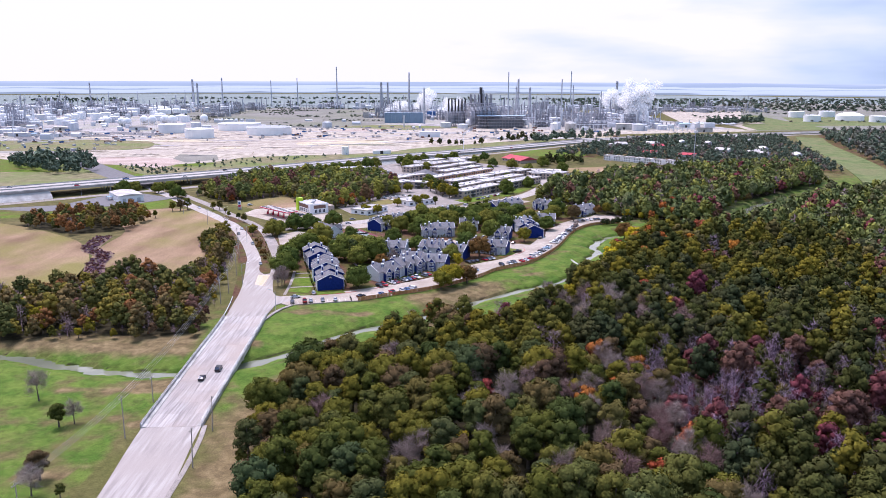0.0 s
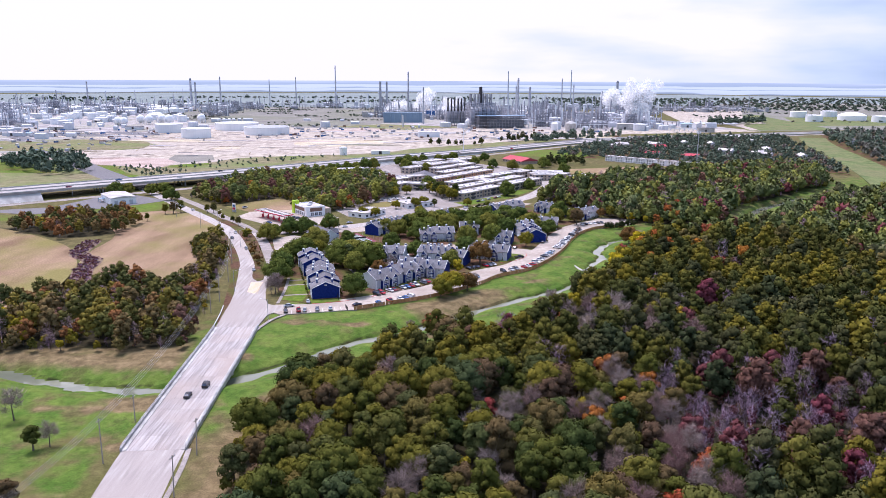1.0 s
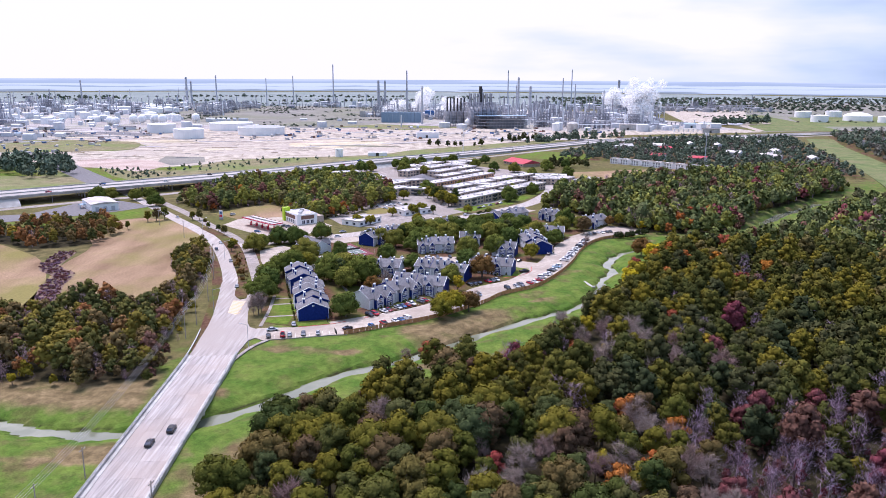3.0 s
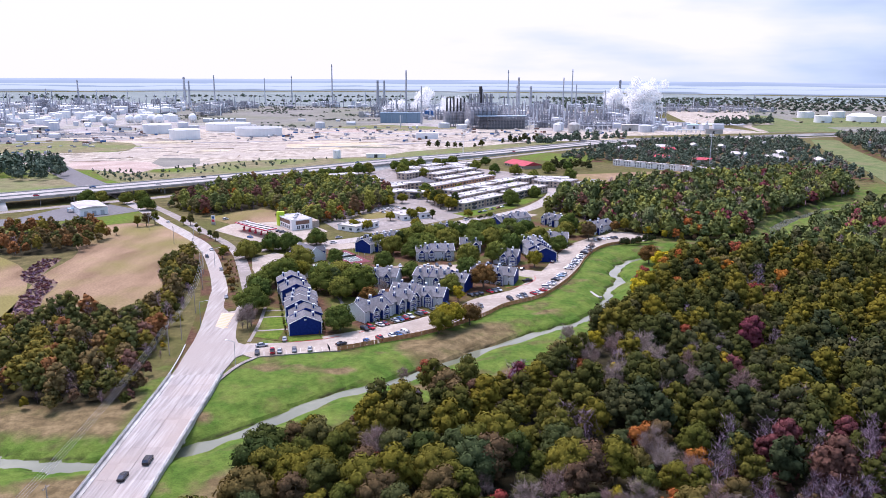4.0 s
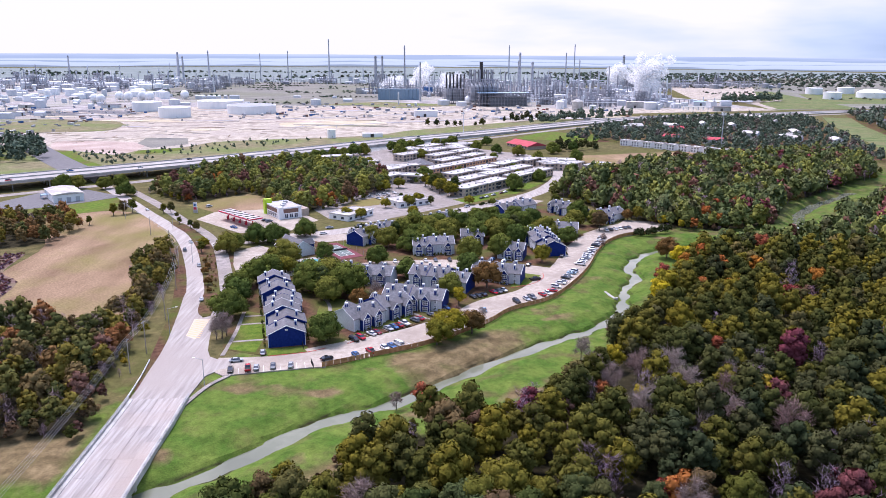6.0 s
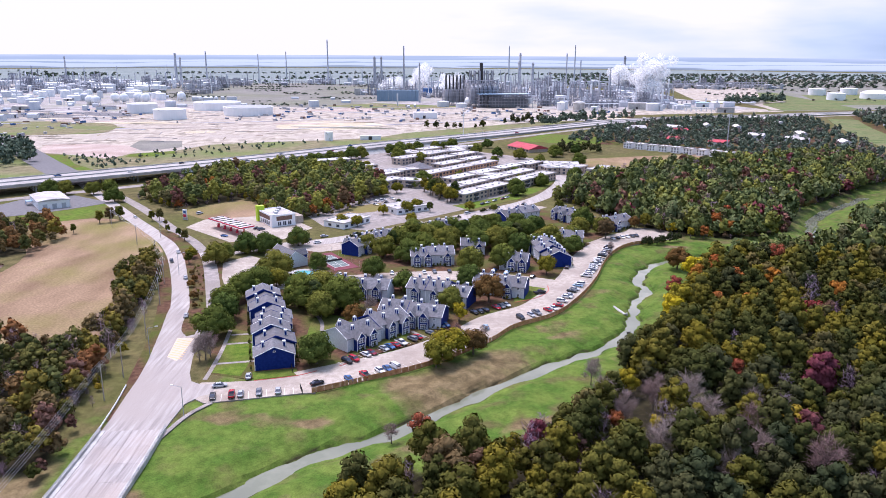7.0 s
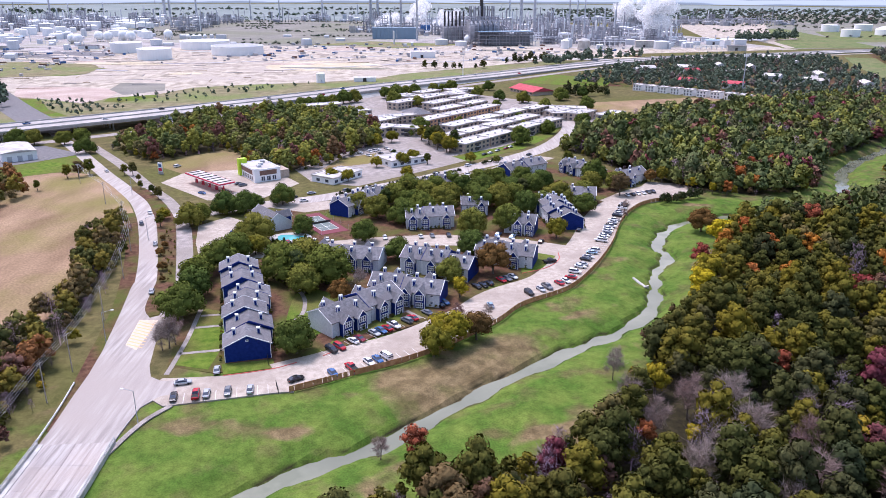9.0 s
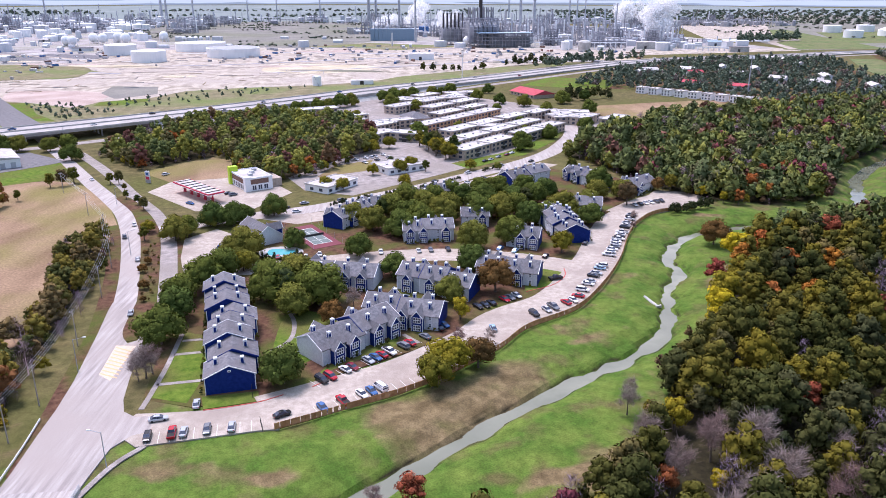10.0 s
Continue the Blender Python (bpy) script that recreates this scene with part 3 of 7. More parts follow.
patch("lawn", [(-73, 346), (-62, 343), (-61, 380), (-75, 385)], 0.08, m_green, "clipped green lawn beside the flats")
patch("lawn", [(-57, 340), (-43.5, 344), (-45, 349), (-59, 346)], 0.08, m_green, "clipped green lawn before the end wall")
patch("lawn", [(-44, 362), (-34, 366), (-28, 392), (-46, 400)], 0.08, m_green, "shaded courtyard grass", 5)
patch("lawn", [(34, 418), (46, 426), (50, 438), (40, 444)], 0.08, m_green, "green lawn in a bend of the drive", 3)
patch("lawn", [(-31, 357), (-10, 375), (-9, 382), (-29, 362)], 0.08, m_green, "grass strip before the flats")
patch("front_verge", [(22, 606), (60, 644), (86, 690), (96, 722), (86, 728), (72, 690), (48, 652), (12, 620)], 0.08, m_green, "green verge along the street")
patch("store_field", [(-167, 597), (-137, 638), (-116, 622), (-110, 583), (-141, 573)], 0.06, m_field, "dry field beside the filling station")
patch("store_lot", [(-147, 553), (-142, 574), (-112, 584), (-84, 570), (-72, 552), (-86, 520), (-112, 518)], 0.09, m_lot, "pale concrete forecourt")
patch("office_lot", [(-66, 556), (-40, 546), (4, 590), (24, 612), (4, 648), (-26, 676), (-52, 640), (-80, 584)], 0.07, m_yard, "worn grey car park")
patch("office_grass", [(-64, 585), (-38, 600), (-36, 630), (-58, 612)], 0.10, m_field, "thin brown grass in the car park")
patch("flats_lot", [(-84, 760), (-62, 700), (-30, 664), (18, 626), (46, 650), (74, 690), (88, 728), (104, 738), (160, 752), (140, 800), (90, 860), (40, 905), (-20, 930), (-92, 850)], 0.06, m_yard, "worn grey yards round the tan flats")
# Dark sheets that paint tree shade onto the ground of the far groves
patch("grove_floor", WOOD_RES, 0.045, m_mulch, "dark shaded ground under far trees")
patch("grove_floor", WOOD_FAR_R, 0.04, m_mulch, "dark shaded ground under far trees")
patch("meadow", [(130, 800), (180, 775), (240, 800), (380, 862), (330, 905), (200, 870), (140, 850)], 0.06, m_field, "brown meadow beside the woods")
patch("meadow", [(95, 1000), (180, 960), (210, 1040), (140, 1080)], 0.06, m_green, "green meadow below the freeway")
setting("levee", ribbon(curve_points([(402, 650, 0), (445, 745, 0), (508, 920, 0), (582, 1160, 0), (640, 1310, 0)], 30), 21, -21, 0.3, 1.0), m_levee, "grassy green levee")
patch("west_lot", [(-350, 572), (-300, 590), (-286, 640), (-258, 652), (-222, 626), (-240, 603), (-256, 588), (-300, 560)], 0.09, m_asphalt, "grey asphalt car park")

# beyond the freeway
patch("berm_grass", [(-420, 640), (-340, 690), (-200, 805), (-60, 950), (80, 1108), (240, 1240), (254, 1330), (89, 1195), (-39, 1082), (-70, 1030), (-125, 1001), (-203, 976), (-251, 951), (-270, 899), (-286, 889), (-306, 877), (-317, 840), (-365, 868), (-398, 880), (-500, 905)], 0.08, m_berm, "olive grass berm beyond the freeway")
patch("street_verge", [(-404, 874), (-366, 866), (-330, 806), (-296, 770), (-316, 770), (-371, 846)], 0.10, m_green, "green verge beside the street")
patch("street_verge", [(-306, 876), (-286, 888), (-270, 898), (-262, 880), (-285, 848), (-302, 852)], 0.10, m_green, "green grass below the berm")
patch("street_verge", [(-640, 1000), (-470, 880), (-420, 830), (-396, 800), (-470, 800), (-700, 920)], 0.10, m_green, "green verge beyond the freeway")
patch("works_grass", [(-700, 1200), (-550, 1223), (-415, 1140), (-440, 1105), (-509, 1081), (-700, 1090)], 0.12, m_berm, "olive grass strip between sandy lots")
patch("works_grass", [(-230, 1545), (-120, 1640), (60, 1560), (-60, 1470)], 0.12, m_berm, "olive grass strip below the works")
patch("works_gravel", [(-1900, 2500), (-2100, 1600), (-1250, 900), (-700, 900), (-560, 1010), (-470, 1200), (-520, 1420), (-340, 1540), (-180, 1490), (60, 1560), (300, 1460), (600, 1520), (560, 1760), (420, 2300), (-300, 2500)], 0.07, M("grey_pink_gravel", (0.24, 0.215, 0.21), (0.46, 0.42, 0.41), 0.05, 0.95, scale2=0.012, c=(0.30, 0.29, 0.24), stretch=(0.6, 1.0, 1.0), fine=0.3), "worn grey-pink gravel of the works")
# The plain's pale blue-grey tint is distance haze put into its colour
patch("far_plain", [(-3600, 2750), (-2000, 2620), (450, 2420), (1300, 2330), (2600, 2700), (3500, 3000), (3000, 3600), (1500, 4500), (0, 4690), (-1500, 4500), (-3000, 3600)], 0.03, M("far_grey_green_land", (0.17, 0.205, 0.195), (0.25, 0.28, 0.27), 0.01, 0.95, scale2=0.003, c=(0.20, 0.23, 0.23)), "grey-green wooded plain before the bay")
patch("pond", [(575, 1690), (660, 1690), (690, 1760), (590, 1765)], 0.14, m_bay, "pale still pond")
patch("works_grass", [(600, 1490), (790, 1510), (875, 2104), (800, 2080), (730, 1800), (670, 1690)], 0.114, m_levee, "dull green grass beside the works yard")
patch("works_ground", [(-1300, 860), (-760, 860), (-420, 800), (-290, 800), (-180, 930), (-60, 1010), (100, 1150), (330, 1380), (620, 1470), (560, 1700), (420, 2300), (-300, 2500), (-1500, 2600), (-2200, 1600)], 0.05, m_sand, "pale sandy works ground")
patch("scrub", [(-700, 1960), (-540, 1700), (-350, 1545), (-220, 1510), (-130, 1650), (-40, 1900), (-60, 2350), (-420, 2560), (-900, 2400)], 0.10, m_scrub, "dark scrub among the works")
patch("scrub", [(620, 1480), (1500, 1640), (2400, 2600), (1400, 3200), (760, 2700), (640, 1800)], 0.06, m_scrub, "dark scrub plain")
patch("works_yard", [(560, 1760), (720, 1810), (980, 2480), (700, 2480)], 0.12, m_sand, "pale works yard")
patch("tank_grass", [(780, 1640), (1400, 1700), (1500, 2150), (900, 2000)], 0.12, m_levee, "dull green grass round far tanks")

# ---- roads ----
STREET = curve_points([(x, y, 0) for x, y in ((-66, 60), (-72, 130), (-74.5, 166), (-78, 203), (-80.3, 255), (-82.5, 307), (-86, 330), (-90, 352), (-96.5, 385), (-104.5, 414), (-113.3, 441), (-125.8, 474), (-134.6, 494.5), (-146, 516.7), (-163, 542), (-184, 571), (-204, 600), (-241, 653), (-300, 735), (-371, 827), (-520, 1030), (-878, 1524))], 4.0)
y_of = [p.y for p in STREET]
S_BRIDGE = [p for p in STREET if 203 <= p.y <= 307]
setting("road", ribbon([p for p in STREET if p.y < 204], 8.5, -8.5, 0.10), m_road, "wide pale concrete road")
setting("road", ribbon([p for p in STREET if 700 < p.y < 1540], 14.0, -12.0, 0.15), m_asphalt, "broad grey asphalt street beyond the freeway")
setting("road", ribbon([p for p in STREET if 384 < p.y < 706], 3.9, -3.9, 0.07), m_road, "pale concrete road bending away")
BRANCH = curve_points([(x, y, 0) for x, y in ((-88, 362), (-85.5, 385), (-87.5, 404), (-90.5, 413.5), (-99.1, 441), (-110.2, 474.5), (-119, 494), (-131, 516.6), (-149, 542), (-168, 571), (-193, 607), (-225, 650))], 4.0)
setting("road", ribbon([p for p in BRANCH if p.y > 398], 3.2, -3.2, 0.057), m_yard, "narrow grey concrete carriageway")
patch("junction", [(-91, 306), (-91.5, 314), (-93, 328), (-94, 340), (-96, 354), (-99, 369), (-102, 384), (-106, 402), (-107, 408), (-100, 408), (-96.6, 392), (-94.2, 383.5), (-90.5, 377.5), (-88, 379.5), (-90, 394), (-91, 406), (-85.6, 406), (-85.4, 383), (-84.4, 372), (-82, 358), (-79, 345), (-76.5, 339), (-73, 336.6), (-68, 337), (-67, 330), (-70.5, 328.3), (-73.5, 323), (-74, 312), (-74, 306)], 0.10, m_road, "pale concrete junction")
NORTH_PART = [p for p in STREET if 308 < p.y < 500]
setting("road_verge", ribbon(NORTH_PART, 9, 3.5, 0.064), m_mulch, "brown worn verge beside the road")
setting("road_verge", ribbon([p for p in BRANCH if 384 < p.y < 500], -2.8, -9, 0.047), m_mulch, "brown worn verge beside the carriageway")
BACK_STREET = curve_points([(x, y, 0) for x, y in ((-122, 486), (-98, 502), (-78, 512), (-55, 523), (-29, 543), (-3, 564), (20, 587), (52, 618), (76, 650), (94, 690), (104, 724), (108, 760), (100, 800))], 5.0)
setting("road", ribbon(BACK_STREET, 6.0, -6.0, 0.075), m_road, "concrete street behind the flats")
FREEWAY = curve_points([(-560, 470, 7), (-400, 592, 7), (-295, 679, 7), (-208, 752, 7), (-115, 850, 6), (-38, 945, 4), (85, 1072, 1.6), (200, 1185, 0.9), (330, 1285, 0.7), (560, 1368, 0.6), (775, 1450, 0.6), (1400, 1600, 0.6)], 12.0)
freeway = setting("freeway", ribbon(FREEWAY, 18, -18, 0.0, 1.4), M("freeway_concrete", (0.36, 0.33, 0.31), (0.46, 0.425, 0.405), 0.1, 0.85, scale2=0.02, c=(0.33, 0.30, 0.29), fine=0.12), "pale concrete freeway, raised over a street")
for a, b in ((18.2, 17.7), (-17.7, -18.2), (0.3, -0.3)):
    setting("barrier", ribbon(FREEWAY, a, b, 0.9, 0.9), m_concrete, "concrete barrier", freeway)


def bank(line, foot=8.0):
    """A paved embankment: both sides slope down to the ground."""
    me = Mesh()
    for p, s in zip(line, sides(line)):
        top, run = p.z - 1.3, foot * min(1.0, max(0.15, p.z / 7))
        for off, z in ((17.4 + run, -0.2), (17.4, top), (-17.4, top), (-17.4 - run, -0.2)):
            q = p + s * off
            me.v.append((q.x, q.y, z))
    for i in range(len(line) - 1):
        for j in range(4):
            me.f.append((4 * i + j, 4 * i + (j + 1) % 4, 4 * i + 4 + (j + 1) % 4, 4 * i + 4 + j))
    me.f += [(3, 2, 1, 0), tuple(4 * len(line) - 4 + j for j in range(4))]
    return me


RAISED = [p for p in FREEWAY if p.x > -222 and p.z > 1.4]
setting("retaining_bank", bank(RAISED), m_concrete, "grey concrete embankment", freeway)
FAR_RAISED = [p for p in FREEWAY if p.x < -330]
setting("retaining_bank", bank(FAR_RAISED), m_concrete, "grey concrete embankment", freeway)
for x, y in ((-300, 674), (-282, 689), (-262, 706), (-244, 721)):
    for k in (-13, -4.5, 4.5, 13):
        part("column", Mesh().lathe([(0.6, 0), (0.6, 5.7)], 10, x - 0.64 * k, y + 0.77 * k), m_concrete, freeway)
FLAT_FW = [Vector((p.x, p.y, 0)) for p in FREEWAY]
setting("frontage_road", ribbon(FLAT_FW, -27, -37, 0.116), m_yard, "grey frontage road below the freeway")
setting("frontage_road", ribbon(FLAT_FW, 36, 27, 0.10), m_yard, "grey frontage road beyond the freeway")


def dashes(line, offset, start, length, gap, width, z, parent, material=m_mark, name="lane_mark"):
    """Painted dashes along a line."""
    run, s = 0.0, sides(line)
    for i in range(len(line) - 1):
        p, q = line[i], line[i + 1]
        d = (q - p).length
        if (run % (length + gap)) < length and run > start:
            a, b = p + s[i] * offset, q + s[i + 1] * offset
            me = Mesh().prism([(0, -width / 2), (d, -width / 2), (d, width / 2), (0, width / 2)], 0, 0.01, "z")
            ob = part(name, me, material, parent)
            ob.matrix_basis = Matrix.Translation((a.x, a.y, z + p.z)) @ Matrix.Rotation(math.atan2(b.y - a.y, b.x - a.x), 4, "Z")
        run += d


for off in (-4.2, 4.2):
    dashes(FREEWAY, off * 2.2, 0, 12, 48, 0.2, 0.01, freeway)

# ---- the bridge ----
bridge = thing("road_bridge", pose(0, 0, 0), "long pale concrete road bridge over the creek", "bridge")
n_slab = 12
for i in range(n_slab):
    y0, y1 = 203 + i * 104 / n_slab, 203 + (i + 1) * 104 / n_slab - 0.05
    for a, b in ((8.55, 4.24), (4.2, 0.04), (-0.04, -4.2), (-4.24, -8.55)):
        pts = [Vector((np.interp(y, y_of[:120], [p.x for p in STREET][:120]), y, 0)) for y in np.linspace(y0, y1, 4)]
        part("deck_slab", ribbon(pts, a, b, 0.13, 0.9), m_slab, bridge)
for a, b in ((9.0, 8.55), (-8.55, -9.0)):
    part("parapet", ribbon(S_BRIDGE, a, b, 0.95, 1.7), m_concrete, bridge)
    part("kerb", ribbon(S_BRIDGE, a - 0.45 if a > 0 else b + 1.6, a - 1.6 if a > 0 else b + 0.45, 0.30, 0.3), m_concrete, bridge)
    c0 = (a + b) / 2
    rail_line = [p + s * c0 for p, s in zip(S_BRIDGE, sides(S_BRIDGE))]
    for z in (1.25, 1.6):
        part("rail", ribbon(S_BRIDGE, c0 + 0.045, c0 - 0.045, z + 0.045, 0.09), m_steel, bridge, "galvanised rail on the parapet")
    for p in rail_line[::1]:
        part("rail_post", Mesh().box(p.x - 0.06, p.y - 0.06, 0.95, p.x + 0.06, p.y + 0.06, 1.6), m_steel, bridge)
for i in range(1, 9):
    y = 203 + i * 104 / 9
    x = float(np.interp(y, y_of[:120], [p.x for p in STREET][:120]))
    part("bent_cap", Mesh().box(x - 8.9, y - 0.6, -1.7, x + 8.9, y + 0.6, -0.77), m_concrete, bridge)
    for k in (-7.2, -2.4, 2.4, 7.2):
        part("pier", Mesh().lathe([(0.42, -5.5), (0.42, -1.7)], 10, x + k, y), m_concrete, bridge)


# ---- trees ----
rng = np.random.default_rng(7)


def crown_points(r, n, R, H, z0, lobes):
    """Points and outward directions over a crown of several rounded lobes."""
    cs, rs = [], []
    turn0 = r.uniform(0, 2 * math.pi)
    for i in range(lobes):
        up = 1.0 - 1.35 * (i + r.uniform(0.2, 0.8)) / lobes
        a = turn0 + i * 2.39996 + r.normal() * 0.25
        flat_r = math.sqrt(max(0.0, 1 - up * up))
        reach = R * r.uniform(0.52, 0.80)
        cs.append((reach * flat_r * math.cos(a), reach * flat_r * math.sin(a), z0 + H * (0.36 + 0.50 * up * r.uniform(0.85, 1.08))))
        rs.append(R * r.uniform(0.24, 0.46))
    cs.append((0, 0, z0 + H * 0.42))
    rs.append(R * 0.66)
    lobes += 1
    cs, rs = np.array(cs), np.array(rs)
    which = r.choice(lobes, n * 3, p=rs ** 2 / (rs ** 2).sum())
    d = r.normal(size=(n * 3, 3))
    d[:, 2] += 0.35
    d /= np.linalg.norm(d, axis=1)[:, None]
    pts = cs[which] + d * (rs[which] * r.uniform(0.92, 1.12, n * 3))[:, None] * (1, 1, 0.8)
    inner = (np.linalg.norm((pts[:, None] - cs[None]) / (1, 1, 0.8), axis=2) < rs[None] * 0.80).any(1)
    keep = np.where(~inner)[0][:n]
    return pts[keep], d[keep], cs, rs


def leaf_faces(r, pts, d, size, tilt=0.3):
    """One ragged three-cornered clump of leaves at each point, facing more or less outwards."""
    n = len(pts)
    nrm = d + r.normal(scale=tilt, size=(n, 3))
    nrm /= np.linalg.norm(nrm, axis=1)[:, None]
    u = np.cross(nrm, r.normal(size=(n, 3)))
    u /= np.linalg.norm(u, axis=1)[:, None]
    w = np.cross(nrm, u)
    s = size * r.uniform(0.6, 1.3, (n, 1))
    k = r.uniform(-0.4, 0.4, (n, 1))
    v = np.stack([pts - u * s * 0.9 - w * s * 0.5, pts + u * s * 0.9 - w * s * (0.5 + k * 0.4), pts + u * s * k + w * s], 1)
    return v.reshape(-1, 3), np.arange(3 * n).reshape(-1, 3)


ICO = bmesh.new()
bmesh.ops.create_icosphere(ICO, subdivisions=1, radius=1.0)
ICO_V, ICO_F = np.array([v.co[:] for v in ICO.verts]), np.array([[v.index for v in f.verts] for f in ICO.faces])
ICO.free()


def make_crown(r, n, R, H, z0, lobes, size, solid=True):
    """Vertices and triangles of a crown: a leafy skin over dark rounded cores."""
    pts, d, cs, rs = crown_points(r, n, R, H, z0, lobes)
    v, f = leaf_faces(r, pts, d, size)
    out = (pts - (0, 0, z0 + H * 0.3)) / (R, R, H * 0.6)
    nrm = np.repeat(d * 0.9 + out * 0.35 + r.normal(scale=0.2, size=d.shape), 3, axis=0)
    vs, fs, ns, k = [v], [f], [nrm], len(v)
    for c, q in zip(cs if solid else cs[-1:], rs if solid else rs[-1:]):
        vs.append(ICO_V * q * (0.86, 0.86, 0.72) * r.uniform(0.82, 1.05, (len(ICO_V), 1)) + c)
        fs.append(ICO_F + k)
        ns.append(ICO_V * 0.9 + (c - (0, 0, z0 + H * 0.3)) / (R, R, H * 0.6) * 0.35)
        k += len(ICO_V)
    ns = np.concatenate(ns)
    return np.concatenate(vs), np.concatenate(fs), cs, ns / np.linalg.norm(ns, axis=1)[:, None]


def make_wood(r, H, R, z0, cs, base=0.035):
    """Trunk and limbs, tapered, reaching into the lobes."""
    me = Mesh()
    top = (r.uniform(-0.3, 0.3), r.uniform(-0.3, 0.3), z0 + (H - z0) * 0.35)
    q = Vector(top).to_track_quat("Z", "Y").to_matrix().to_4x4()
    L = Vector(top).length
    me.lathe([(H * base * 1.25, -0.3), (H * base, 0.6), (H * base * 0.55, L * 0.96), (0.0, L)], 6, m=q)
    for c in cs[:6]:
        d = Vector(c) - Vector(top)
        m = Matrix.Translation(top) @ d.to_track_quat("Z", "Y").to_matrix().to_4x4()
        me.lathe([(0.0, 0.0), (H * base * 0.42, 0.2), (H * base * 0.1, d.length)], 4, m=m)
    return me.data("trunk", True)


def tri_mesh(name, v, f, hue=None, normal=None):
    me = bpy.data.meshes.new(name)
    me.vertices.add(len(v))
    me.vertices.foreach_set("co", v.astype(np.float32).ravel())
    me.loops.add(f.size)
    me.loops.foreach_set("vertex_index", f.astype(np.int32).ravel())
    me.polygons.add(len(f))
    me.polygons.foreach_set("loop_start", np.arange(0, f.size, 3, dtype=np.int32))
    if hue is not None:
        at = me.attributes.new("hue", "FLOAT", "FACE")
        at.data.foreach_set("value", hue.astype(np.float32))
    me.update(calc_edges=True)
    me.validate()
    if normal is not None:
        # leaves take the soft shading of their crown
        me.shade_smooth()
        at = me.attributes.new("custom_normal", "FLOAT_VECTOR", "POINT")
        at.data.foreach_set("vector", normal.astype(np.float32).ravel())
    return me


def tree_kind(seed, R, H, leaves, size, material, label, lobes=9, name="tree"):
    r = np.random.default_rng(seed)
    low = 0.10 if name == "live_oak" else 0.2
    v, f, cs, ns = make_crown(r, leaves, R, H * (1 - low), H * low, lobes, size)
    root = thing(name, pose(0, 0, -500), label, "tree")
    part("trunk", make_wood(r, H, R, H * 0.2, cs), m_bark, root)
    part("crown", tri_mesh("crown", v, f, None, ns), material, root)
    return root


def bare_tree(seed, R, H, label, twigs=1700):
    """A leafless tree: trunk, limbs and a haze of fine twigs."""
    r = np.random.default_rng(seed)
    root = thing("bare_tree", pose(0, 0, -500), label, "tree")
    _, _, cs, _ = make_crown(r, 10, R, H * 0.75, H * 0.2, 9, 0.3)
    part("trunk", make_wood(r, H, R, H * 0.15, cs, 0.022), m_bark, root)
    me_v, me_f = [], []
    for i in range(twigs):
        c = cs[r.integers(len(cs))]
        d = r.normal(size=3) * (0.8, 0.8, 0.5) + (c[0] / R * 0.9, c[1] / R * 0.9, 0.75)
        d /= np.linalg.norm(d)
        L = R * r.uniform(0.2, 0.6)
        a = c * (0.9, 0.9, 1.0) + r.normal(scale=R * 0.14, size=3)
        b = a + d * L
        w = np.cross(d, r.normal(size=3))
        w = w / np.linalg.norm(w) * r.uniform(0.025, 0.05)
        k = len(me_v)
        me_v += [a - w, a + w, b]
        me_f.append((k, k + 1, k + 2))
    part("crown", tri_mesh("crown", np.array(me_v), np.array(me_f)), m_twig, root, "grey leafless twigs")
    return root


GREEN = [tree_kind(10 + i, R, H, 1800, 0.31, m_leaf, "broad olive-green woodland tree among others", lobes) for i, (R, H, lobes) in enumerate(((4.7, 13.5, 18), (4.1, 14.5, 16), (5.2, 13.5, 21), (3.8, 12.5, 15)))]
OAK = [tree_kind(30 + i, R, H, 2100, 0.36, m_leaf_dark, "dark green spreading live oak near the flats", 22, "live_oak") for i, (R, H) in enumerate(((6.4, 10.5), (5.6, 9.5)))]
RUST = [tree_kind(40 + i, 4.0, 10, 900, 0.30, m_leaf_rust, "rust-red autumn tree in the woodland", 9) for i in range(2)]
YELLOW = [tree_kind(50, 3.4, 8, 900, 0.30, m_leaf_yellow, "bright yellow autumn tree in the woodland", 8)]
BARE = [bare_tree(60 + i, 4.0, 10.5, "leafless grey tree in the autumn woodland") for i in range(2)]
OLIVE = [tree_kind(70 + i, 5.2, 9.5, 1800, 0.29, m_leaf_olive, "yellowish olive broad tree beside the car park", 16) for i in range(2)]
BROWN = [tree_kind(80, 5.0, 9.5, 1700, 0.29, m_leaf_brown, "brown autumn tree beside the drive", 15)]
PROTO = GREEN + OAK + RUST + YELLOW + BARE + OLIVE + BROWN
placed = set()


def plant(kind, x, y, s=1.0, label="", group="", z=0.0):
    """A tree of that kind at its place, turned and sized by chance."""
    m = pose(x, y, z, 0, 0, rng.uniform(0, 360)) @ Matrix.Diagonal((s * rng.uniform(0.9, 1.1), s * rng.uniform(0.9, 1.1), s, 1))
    if kind.name not in placed:
        placed.add(kind.name)
        kind.matrix_basis = m
        ob = kind
    else:
        ob = copy_thing(kind, Matrix.Identity(4))
        ob.matrix_basis = m
    return tagged(ob, label, group=group)


def ground_z(x, y):
    b = np.clip((away(CREEK, np.array([x]), np.array([y])) - 0.0) / 11.0, 0, 1)
    return float((-3.55 * (1 - b * b * (3 - 2 * b)))[0]) - 0.1


